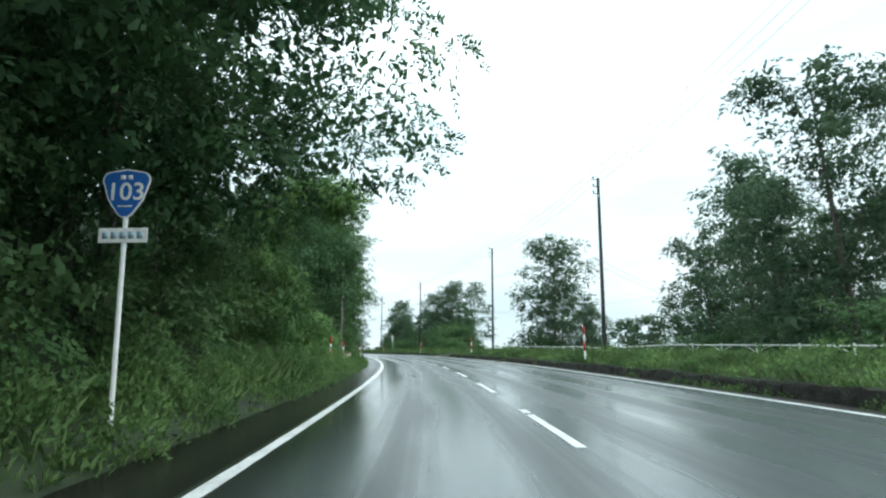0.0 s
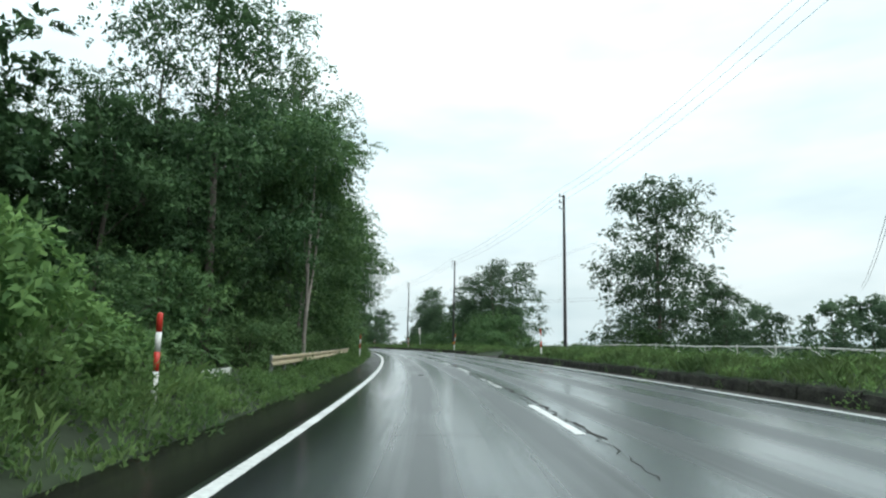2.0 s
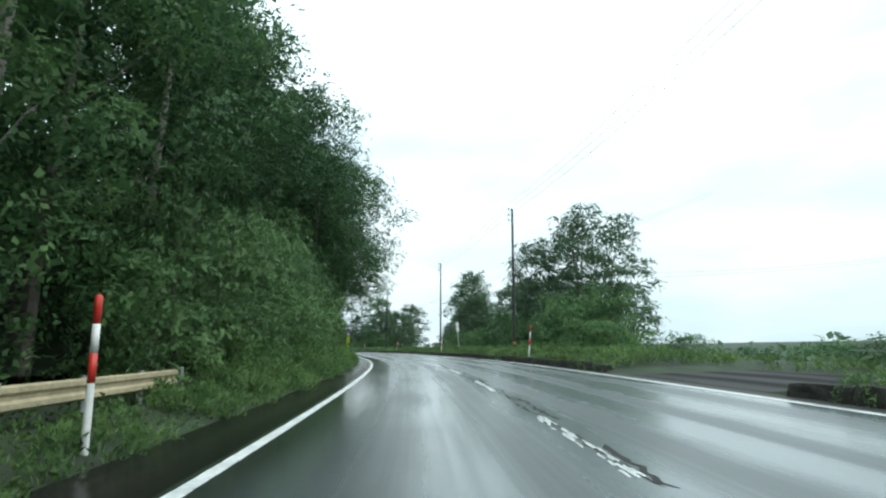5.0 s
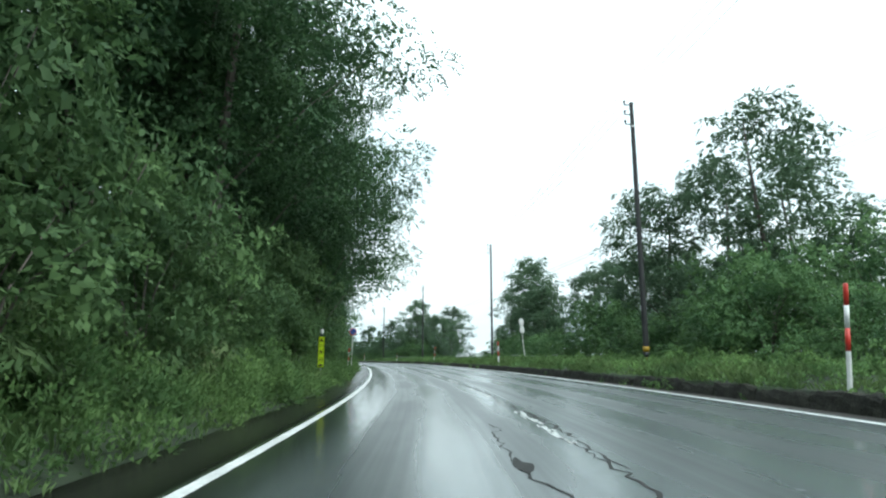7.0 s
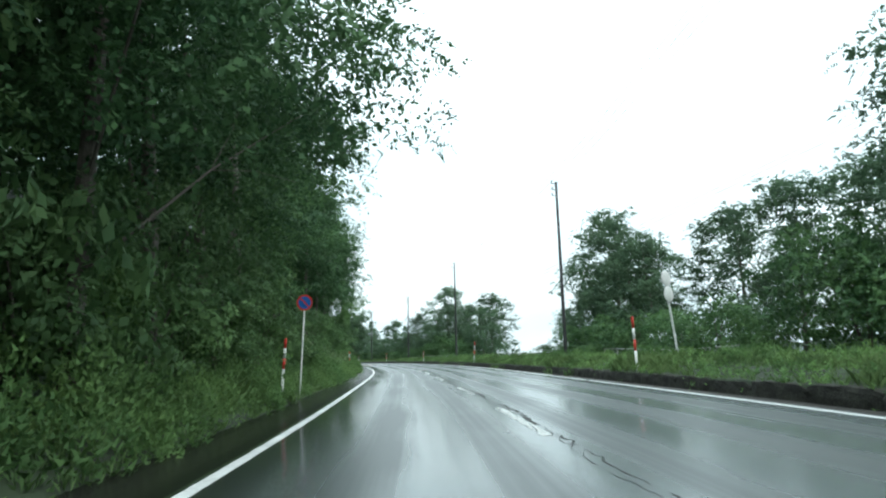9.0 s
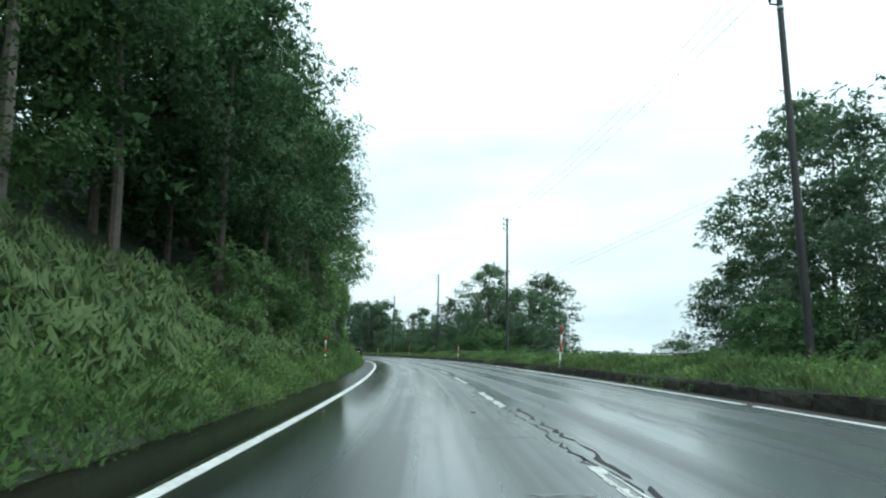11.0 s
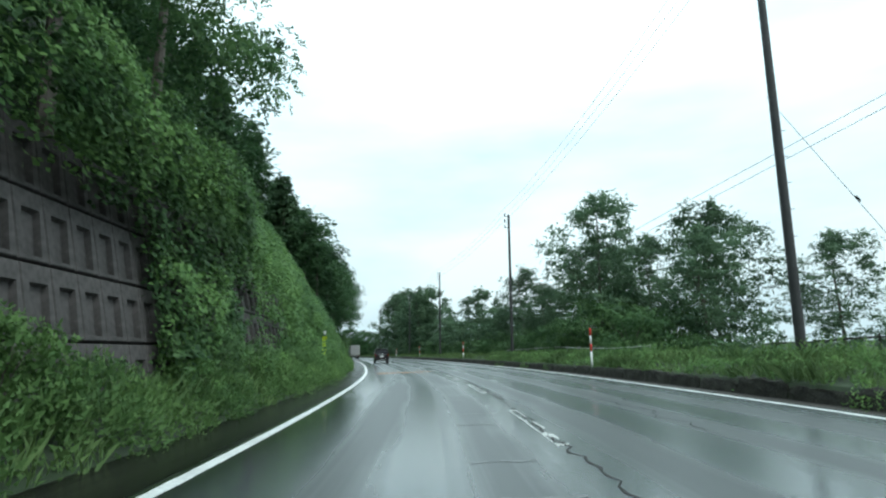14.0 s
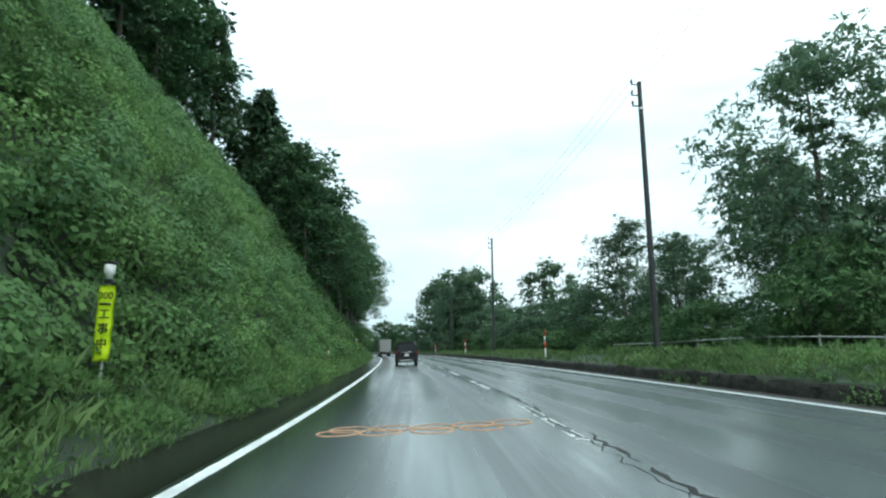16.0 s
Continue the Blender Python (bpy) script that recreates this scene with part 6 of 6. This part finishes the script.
# ---- signs ----
def route_sign(s, off):
    base = thing("route_sign", road(s, off, 0), turn(s), "blue rounded-triangle route sign on a white pole", "road sign")
    bm = bmesh.new()
    tube(bm, [(0, 0.03, 0.1), (0, 0.03, 3.8)], [0.035, 0.035], 12)
    part("pole", bm, WHITE, base, "white pole with flaking paint")
    def shield(grow, y, t):
        b = bmesh.new()
        corners = [(-0.205, 0.17), (0.205, 0.17), (0.0, -0.25)]
        ring = []
        rad = 0.13 + grow
        for n, ((cx, cz), a0) in enumerate(zip(corners, (210, 90, -30))):
            for k in range(9):
                a = radians(a0 - k * 120 / 8)
                ring.append((cx + rad * math.cos(a), cz + rad * math.sin(a)))
            # bulging side towards the next corner
            nx, nz = corners[(n + 1) % 3]
            out = radians(a0 - 120)
            ring.append(((cx + nx) / 2 + (rad + 0.035) * math.cos(out), (cz + nz) / 2 + (rad + 0.035) * math.sin(out)))
        f, bk = [b.verts.new((x, y, z)) for x, z in ring], [b.verts.new((x, y + t, z)) for x, z in ring]
        b.faces.new(f), b.faces.new(bk[::-1])
        for k in range(len(ring)):
            b.faces.new((f[k], bk[k], bk[(k + 1) % len(ring)], f[(k + 1) % len(ring)]))
        bmesh.ops.recalc_face_normals(b, faces=b.faces[:])
        bmesh.ops.translate(b, verts=b.verts[:], vec=(0, 0, 3.58))
        return b
    part("border", shield(0.0, -0.012, 0.02), WHITE, base, "white border", flat=True)
    plate = part("face", shield(-0.02, -0.017, 0.004), BLUE, base, "blue reflective face", flat=True)
    lettering("number", "103", 0.36, WHITE, plate, (0, -0.02, 3.57), 0.004)
    for z, w, h in ((3.79, 0.07, 0.06), (3.37, 0.03, 0.026)):
        for k in range(2 if h > 0.05 else 5):
            bm = bmesh.new()
            x = (k - 0.5) * 0.1 if h > 0.05 else (k - 2) * 0.042
            box(bm, x, -0.02, z, w, 0.003, h)
            part("print_bar", bm, WHITE, plate)
    bm = bmesh.new()
    box(bm, 0, -0.008, 2.95, 0.68, 0.016, 0.21, 0.004)
    board = part("name_plate", bm, WHITE, base, "white name plate")
    for k in range(5):
        bm = bmesh.new()
        box(bm, (k - 2) * 0.12, -0.018, 2.95, 0.085, 0.003, 0.1)
        part("print_bar", bm, FADED_PRINT, board)
    return base


route_sign(4.2, -6.5)


def banner_sign(s, off, z0, z1, w, lines, tilt, wrinkle, cone_mark):
    base = thing("works_banner_sign", road(s, off, 0), turn(s), "fluorescent yellow vertical works banner with a lamp on top", "works sign", "works banner signs")
    base.matrix_world = base.matrix_world @ pose(0, 0, 0, 0, tilt, 0)
    bm = bmesh.new()
    tube(bm, [(0, 0.04, height(s, off) - 0.2), (0, 0.04, z1 + 0.25)], [0.022, 0.022], 10)
    part("pole", bm, STEEL, base)
    rnd = random.Random(int(s))
    bm = bmesh.new()
    grid = []
    for i in range(22):
        z = z0 + (z1 - z0) * i / 21
        row = []
        for j in range(7):
            y = -0.01 + wrinkle * math.sin(i * 0.9 + j * 0.7) * (1 - i / 26)
            row.append(bm.verts.new(((j / 6 - 0.5) * w, y, z)))
        grid.append(row)
    for i in range(21):
        for j in range(6):
            bm.faces.new((grid[i][j], grid[i][j + 1], grid[i + 1][j + 1], grid[i + 1][j]))
    bmesh.ops.solidify(bm, geom=bm.faces[:], thickness=0.006)
    cloth = part("banner", bm, LIME, base, "fluorescent yellow banner cloth")
    for text, size, z in lines:
        if text == "bar":
            bm = bmesh.new()
            box(bm, 0, -0.022 - wrinkle, z, w * 0.66, 0.003, size)
            part("print_bar", bm, BLACK, cloth)
        else:
            lettering("print", text, size, BLACK, cloth, (0, -0.022 - wrinkle, z))
    if cone_mark:
        bm = bmesh.new()
        z = z1 - 0.17
        vs = [bm.verts.new((x, -0.022, zz)) for x, zz in ((-0.11, z - 0.06), (0.11, z - 0.06), (0.09, z - 0.03), (0.035, z + 0.03), (0.0, z + 0.13), (-0.035, z + 0.03), (-0.09, z - 0.03))]
        bm.faces.new(vs)
        bmesh.ops.solidify(bm, geom=bm.faces[:], thickness=0.003)
        part("bow_mark", bm, BLACK, cloth)
    bm = bmesh.new()
    tube(bm, [(0, 0.0, z1 + 0.10), (0, 0.0, z1 + 0.16), (0, 0, z1 + 0.2), (0, 0, z1 + 0.32), (0, 0, z1 + 0.35)], [0.04, 0.05, 0.085, 0.085, 0.06], 16)
    lamp = part("lamp", bm, WHITE, base, "clear solar warning lamp")
    bm = bmesh.new()
    box(bm, 0, 0, z1 + 0.37, 0.2, 0.16, 0.03, 0.006)
    part("solar_panel", bm, DARK_METAL, lamp)
    bm = bmesh.new()
    box(bm, 0, 0.02, z1 + 0.07, 0.12, 0.1, 0.07, 0.01)
    part("clamp", bm, BLACK, base)
    return base


banner_sign(121.6, -6.45, 0.88, 2.3, 0.28, [("SLOW", 0.062, 1.95), ("DOWN", 0.062, 1.86), ("徐", 0.2, 1.57), ("行", 0.2, 1.2), ("bar", 0.08, 0.98)], 1.5, 0.004, True)
banner_sign(235.6, -7.08, 1.25, 2.45, 0.27, [("300", 0.15, 2.28), ("bar", 0.035, 2.15), ("工", 0.18, 1.98), ("事", 0.18, 1.75), ("中", 0.18, 1.52)], 2, 0.016, False)
banner_sign(288.0, -6.8, 0.9, 2.2, 0.30, [("bar", 0.12, 2.0), ("bar", 0.16, 1.6), ("bar", 0.16, 1.2)], 0, 0.01, False)


def no_parking_sign(s, off, z):
    base = thing("no_parking_sign", road(s, off, 0), turn(s), "round blue sign with a red rim and slash", "road sign")
    base.matrix_world = base.matrix_world @ pose(0, 0, 0, 0, 3, 0)
    bm = bmesh.new()
    tube(bm, [(0, 0.03, height(s, off) - 0.2), (0, 0.03, z + 0.2)], [0.03, 0.03], 10)
    part("pole", bm, WHITE, base)
    bm = bmesh.new()
    disc(bm, 0.3, 0.0, 0.015, 40, z)
    part("rim", bm, RED, base, "red rim", flat=True)
    bm = bmesh.new()
    disc(bm, 0.235, -0.008, 0.006, 40, z)
    face = part("face", bm, BLUE, base, "blue face", flat=True)
    bm = bmesh.new()
    box(bm, 0, 0, 0, 0.44, 0.004, 0.05, m=Matrix.Translation((0, -0.013, z)) @ pose(0, 0, 0, 0, 45, 0))
    part("slash", bm, RED, face)


no_parking_sign(144.3, -6.1, 3.5)


def twin_disc_sign(s, off):
    base = thing("traffic_mirror", road(s, off, 0), turn(s) + 20, "leaning pole with two pale round mirror backs", "traffic mirror")
    base.matrix_world = base.matrix_world @ pose(0, 0, 0, 0, -5, 0)
    bm = bmesh.new()
    tube(bm, [(0, 0.06, 0.6), (0, 0.06, 4.3)], [0.045, 0.045], 12)
    part("pole", bm, WHITE, base)
    for z in (4.25, 3.55):
        bm = bmesh.new()
        bmesh.ops.create_uvsphere(bm, u_segments=24, v_segments=12, radius=0.36, matrix=Matrix.Translation((0, -0.02, z)) @ Matrix.Diagonal((0.75, 0.16, 1, 1)))
        part("mirror_back", bm, WHITE, base, "pale domed mirror back")
        bm = bmesh.new()
        box(bm, 0, 0.04, z, 0.1, 0.08, 0.16, 0.01)
        part("clamp", bm, STEEL, base)


twin_disc_sign(146.8, 9.8)


# ---- fences and guard beam ----
def pipe_fence(s0, s1, off, label, arched=True, paint=None):
    paint = paint or WHITE
    base = thing("pipe_fence", (0, 0, 0), 0, label, "fence", "white pipe fences")
    s = s0
    while s < s1 - 0.1:
        e = s + 3.0
        z = height(s, off)
        for zz, name in ((0.88, "top_rail"), (0.42, "lower_rail")):
            bm = bmesh.new()
            tube(bm, [road(s, off, z + zz), road(e, off, height(e, off) + zz)], [0.032, 0.032], 8)
            part(name, bm, paint, base)
        bm = bmesh.new()
        tube(bm, [road(s, off, z - 0.3), road(s, off, z + 0.98)], [0.04, 0.04], 8)
        part("post", bm, paint, base)
        s, last = e, s
        if not arched:
            continue
        bm = bmesh.new()
        pts = []
        for k in range(11):
            a = math.pi * k / 10
            pts.append(road(last + 1.5 - 1.42 * math.cos(a), off, z + 0.38 + 0.5 * math.sin(a)))
        tube(bm, pts, [0.016] * 11, 6)
        part("arch", bm, paint, base)


OLD_TUBE = plain("weathered_white_tube", (0.36, 0.37, 0.36), 0.6, vary=0.4)
pipe_fence(2, 74, 13.6, "white tubular fence with arched infill along the bank", True)
pipe_fence(148, 166, 13.2, "weathered tubular fence half hidden in the grass", True, OLD_TUBE)
pipe_fence(186, 195, 13.6, "white tubular fence on the open bank")
# this stretch is coloured dark with the kerb material to look backlit
pipe_fence(195, 222, 13.6, "tubular fence on the open bank, coloured dark as if backlit", True, KERB)
pipe_fence(232, 268, 13.0, "weathered tubular fence below the trees", False, OLD_TUBE)


def guard_beam(s0, s1, off, z):
    base = thing("guard_rail", (0, 0, 0), 0, "weathered beige guard beam on short posts beside the grass", "guard rail")
    sec = [(0.0, 0.17), (0.05, 0.14), (0.05, 0.07), (0.0, 0.03), (0.0, -0.03), (0.05, -0.07), (0.05, -0.14), (0.0, -0.17)]
    s = s0
    while s < s1 - 0.1:
        e = min(s + 4.0, s1)
        bm = bmesh.new()
        rows = []
        for q in (s + 0.01, (s + e) / 2, e - 0.01):
            rows.append([bm.verts.new(road(q, off + o, z(q) + dz)) for o, dz in sec] + [bm.verts.new(road(q, off + o - 0.012, z(q) + dz)) for o, dz in reversed(sec)])
        n = len(rows[0])
        for r0, r1 in zip(rows, rows[1:]):
            for k in range(n):
                bm.faces.new((r0[k], r0[(k + 1) % n], r1[(k + 1) % n], r1[k]))
        bmesh.ops.recalc_face_normals(bm, faces=bm.faces[:])
        part("beam", bm, BEIGE, base, flat=True)
        for q in (s + 0.6, s + 2.6):
            bm = bmesh.new()
            tube(bm, [road(q, off - 0.12, 0.0), road(q, off - 0.12, z(q) + 0.2)], [0.06, 0.06], 10)
            part("post", bm, STEEL, base)
        s = e
    return base


guard_beam(44, 78, -7.45, lambda q: 0.72)


def bent_rail_end(s, off):
    base = thing("rail_end", road(s, off, 0), turn(s), "short white rail end standing in the weeds", "guard rail")
    bm = bmesh.new()
    box(bm, 0, 0, 0.6, 0.1, 2.4, 0.2, 0.03)
    part("beam", bm, WHITE, base)
    for y in (-0.7, 0.7):
        bm = bmesh.new()
        tube(bm, [(-0.09, y, 0.0), (-0.09, y, 0.68)], [0.05, 0.05], 10)
        part("post", bm, STEEL, base)


bent_rail_end(38.6, -7.5)


# ---- painted rings on the road ----
rings = thing("orange_survey_marks", road(235.9, -1.9, 0), turn(235.9), "orange painted overlapping rings across the lane", "road marking")
for k, (x, y) in enumerate(((-1.45, -0.12), (-0.78, -0.2), (0.05, -0.22), (0.85, -0.12), (-1.3, 0.22), (-0.62, 0.22), (0.1, 0.2), (0.75, 0.28), (1.42, 0.42))):
    bm = bmesh.new()
    rows = []
    for a in range(28):
        c, sn = math.cos(a * math.tau / 28), math.sin(a * math.tau / 28)
        rows.append([bm.verts.new((x + rr * c, y + rr * sn, zz + 0.001 * k)) for rr, zz in ((0.36, 0.0), (0.35, 0.009), (0.318, 0.009), (0.308, 0.0))])
    for a in range(28):
        r0, r1 = rows[a], rows[(a + 1) % 28]
        for q in range(3):
            bm.faces.new((r0[q], r1[q], r1[q + 1], r0[q + 1]))
    part("ring", bm, ORANGE, rings)


# ---- vehicles ----
def loft(bm, sections):
    rings = [[bm.verts.new(p) for p in sec] for sec in sections]
    n = len(rings[0])
    for r0, r1 in zip(rings, rings[1:]):
        for k in range(n):
            bm.faces.new((r0[k], r0[(k + 1) % n], r1[(k + 1) % n], r1[k]))
    bm.faces.new(rings[0][::-1])
    bm.faces.new(rings[-1])
    bmesh.ops.recalc_face_normals(bm, faces=bm.faces[:])


def wheel(parent, x, y, r, w):
    bm = bmesh.new()
    tube(bm, [(x - w / 2, y, r), (x - w / 2 + 0.03, y, r), (x + w / 2 - 0.03, y, r), (x + w / 2, y, r)], [r * 0.9, r, r, r * 0.9], 24)
    tyre = part("wheel", bm, RUBBER, parent, "black tyre")
    bm = bmesh.new()
    tube(bm, [(x - w / 2 - 0.01, y, r), (x + w / 2 + 0.01, y, r)], [r * 0.6, r * 0.6], 20)
    part("rim", bm, STEEL, tyre)


def van(s, off):
    """Dark people carrier seen from behind; its tail is at y = 0."""
    base = thing("car", road(s, off, 0.0), turn(s), "dark maroon people carrier on the wet road", "car")
    def sec(y, w, z0, z1, zs, wt):
        half = [(w * 0.92, z0), (w, z0 + 0.12), (w, zs), (w - 0.03, zs + 0.06), (wt, z1 - 0.10), (wt - 0.08, z1 - 0.02), (wt * 0.5, z1)]
        return [(x, y, z) for x, z in half] + [(-x, y, z) for x, z in reversed(half)]
    bm = bmesh.new()
    loft(bm, [sec(0.0, 0.82, 0.42, 1.02, 0.92, 0.72), sec(0.06, 0.9, 0.32, 1.78, 1.02, 0.70), sec(0.30, 0.92, 0.28, 1.86, 1.04, 0.72), sec(1.6, 0.925, 0.26, 1.88, 1.04, 0.73), sec(2.9, 0.925, 0.26, 1.80, 1.02, 0.70),
              sec(3.7, 0.9, 0.26, 1.14, 0.98, 0.78), sec(4.5, 0.86, 0.28, 0.96, 0.86, 0.74), sec(4.75, 0.74, 0.34, 0.80, 0.7, 0.6)])
    part("body", bm, CAR_PAINT, base, "dark maroon glossy body", flat=True)
    bm = bmesh.new()
    rows = [[bm.verts.new((x, y, z)) for x in (-w, -w * 0.4, w * 0.4, w)] for z, y, w in ((1.12, -0.012, 0.73), (1.4, 0.012, 0.69), (1.66, 0.045, 0.62))]
    for r0, r1 in zip(rows, rows[1:]):
        for k in range(3):
            bm.faces.new((r0[k], r0[k + 1], r1[k + 1], r1[k]))
    bmesh.ops.solidify(bm, geom=bm.faces[:], thickness=-0.02)
    part("rear_window", bm, GLASS, base, "tinted rear window", flat=True)
    for sx in (-1, 1):
        bm = bmesh.new()
        box(bm, sx * 0.81, 0.0, 1.02, 0.15, 0.12, 0.26, 0.03)
        part("tail_light", bm, LAMP_RED, base, "red tail light")
        bm = bmesh.new()
        for y0 in (0.5, 1.75):
            box(bm, sx * 0.865, y0 + 0.55, 1.36, 0.02, 1.05, 0.46, 0.008)
        part("side_window", bm, GLASS, base, "tinted side windows")
        bm = bmesh.new()
        box(bm, sx * 1.02, 3.35, 1.12, 0.18, 0.1, 0.15, 0.03)
        part("wing_mirror", bm, CAR_PAINT, base)
        bm = bmesh.new()
        tube(bm, [(sx * 0.66, 0.4, 1.89), (sx * 0.66, 0.5, 1.92), (sx * 0.66, 2.4, 1.92), (sx * 0.66, 2.5, 1.87)], [0.02] * 4, 6)
        part("roof_rail", bm, CHROME, base)
        wheel(base, sx * 0.8, 0.95, 0.33, 0.21)
        wheel(base, sx * 0.8, 3.75, 0.33, 0.21)
    bm = bmesh.new()
    box(bm, 0, -0.03, 0.52, 1.74, 0.16, 0.26, 0.05)
    part("bumper", bm, CAR_PAINT, base)
    bm = bmesh.new()
    box(bm, 0, -0.10, 0.42, 1.1, 0.03, 0.09, 0.012)
    part("bumper_trim", bm, CHROME, base, "bright lower bumper trim")
    bm = bmesh.new()
    box(bm, 0, -0.03, 1.06, 0.95, 0.04, 0.06, 0.01)
    part("tailgate_trim", bm, CHROME, base, "chrome tailgate strip")
    bm = bmesh.new()
    box(bm, 0, -0.03, 0.86, 0.34, 0.02, 0.17, 0.004)
    part("plate", bm, WHITE, base, "white plate")
    bm = bmesh.new()
    box(bm, 0, 0.12, 1.84, 1.2, 0.3, 0.04, 0.012)
    part("spoiler", bm, CAR_PAINT, base)
    bm = bmesh.new()
    tube(bm, [(-0.2, -0.02, 1.15), (0.25, -0.03, 1.22)], [0.012, 0.008], 5)
    part("wiper", bm, BLACK, base)


van(273.0, -2.0)


def box_truck(s, off):
    base = thing("truck", road(s, off, 0.0), turn(s), "grey-white box truck on the wet road", "truck")
    bm = bmesh.new()
    box(bm, 0, 3.1, 2.2, 2.3, 6.2, 2.5, 0.03)
    body = part("cargo_box", bm, TRUCK_BOX, base, "grey-white cargo box")
    for sx in (-1, 1):
        bm = bmesh.new()
        box(bm, sx * 0.56, -0.02, 2.2, 1.08, 0.04, 2.36, 0.01)
        part("rear_door", bm, TRUCK_BOX, body)
        bm = bmesh.new()
        tube(bm, [(sx * 0.12, -0.06, 1.1), (sx * 0.12, -0.06, 3.3)], [0.018, 0.018], 6)
        part("lock_bar", bm, STEEL, body)
        bm = bmesh.new()
        box(bm, sx * 0.9, 0.0, 0.82, 0.34, 0.08, 0.14, 0.01)
        part("tail_light", bm, LAMP_RED, base)
        wheel(base, sx * 0.85, 1.6, 0.42, 0.45)
        wheel(base, sx * 0.95, 6.8, 0.42, 0.24)
    bm = bmesh.new()
    box(bm, 0, 3.4, 0.78, 0.9, 7.0, 0.22, 0.02)
    part("chassis", bm, DARK_METAL, base)
    bm = bmesh.new()
    box(bm, 0, 0.0, 0.55, 2.1, 0.08, 0.12, 0.01)
    part("bumper", bm, DARK_METAL, base)
    bm = bmesh.new()
    box(bm, 0, 7.1, 1.5, 2.1, 1.5, 1.9, 0.12)
    part("cab", bm, WHITE, base)


box_truck(348.0, -2.6)


# ---- distance ----
def far_woods(name, s0, s1, off, h, n, seed, label, mat):
    """A far line of tree crowns."""
    rng = np.random.default_rng(seed)
    s = rng.uniform(s0, s1, n)
    o = off + rng.normal(0, 6, n)
    top = np.array([h * (0.7 + 0.5 * noise.noise((a * 0.05, seed, 0)) + 0.3 * noise.noise((a * 0.2, seed, 0))) for a in s])
    z = top * rng.uniform(0, 1, n) ** 0.7
    roots = np.array([on_ground(a, b) for a, b in zip(s, o)]) + np.stack([0 * z, 0 * z, z], 1)
    out = unit(rng.normal(0, 1, (n, 3)) + [[0, 0, 0.4]])
    v, t, nn = sprigs(rng, roots, out, 8, 2.4, 1.1, 0.3, True, unit(out + [[0, 0, 0.3]]))
    tagged(new(name, tri_mesh(name, v, t, mat, nn)), label, "far trees", kind="stuff")


far_woods("far_woods", -60, 420, 150, 9, 5000, 61, "grey-green line of distant trees across the valley", LEAF_HAZED)
far_woods("far_woods", 430, 560, 36, 14, 2600, 62, "dark woods where the road bends away", LEAF_DARK)
far_woods("far_woods", 380, 520, -26, 22, 3000, 63, "dark wooded hill at the bend", LEAF_DARK)


def far_house(s, off, rz, w, d, h):
    """A farm house far off: walls, gabled roof with eaves, windows."""
    base = thing("farm_house", on_ground(s, off), turn(s) + rz, "distant pale farm house with a grey metal roof", "house", "distant houses")
    bm = bmesh.new()
    box(bm, 0, 0, h / 2 - 0.3, w, d, h + 0.6)
    part("wall", bm, TRUCK_BOX, base, "pale boarded walls")
    bm = bmesh.new()
    e, r = 0.7, h + 0.28 * d
    a = [bm.verts.new((x, y, z)) for x in (-w / 2 - e, w / 2 + e) for y, z in ((-d / 2 - e, h - 0.2), (0, r), (d / 2 + e, h - 0.2), (d / 2 + e, h - 0.4), (0, r - 0.25), (-d / 2 - e, h - 0.4))]
    for k in range(6):
        bm.faces.new((a[k], a[(k + 1) % 6], a[6 + (k + 1) % 6], a[6 + k]))
    bm.faces.new(a[:6][::-1]), bm.faces.new(a[6:])
    bmesh.ops.recalc_face_normals(bm, faces=bm.faces[:])
    part("roof", bm, BLUE_GREY, base, "grey metal roof", flat=True)
    for x in (-w / 4, w / 4):
        for z in (1.4, 4.0):
            if z < h - 0.8:
                for y in (-1, 1):
                    bm = bmesh.new()
                    box(bm, x, y * (d / 2 + 0.02), z, 1.6, 0.08, 1.2, 0.02)
                    part("window", bm, GLASS, base)


for row in ((292, 118, 10, 12, 8, 6.0), (318, 132, 60, 14, 9, 5.5), (270, 140, -20, 10, 8, 6.0), (130, 120, 30, 12, 8, 6.0)):
    far_house(*row)
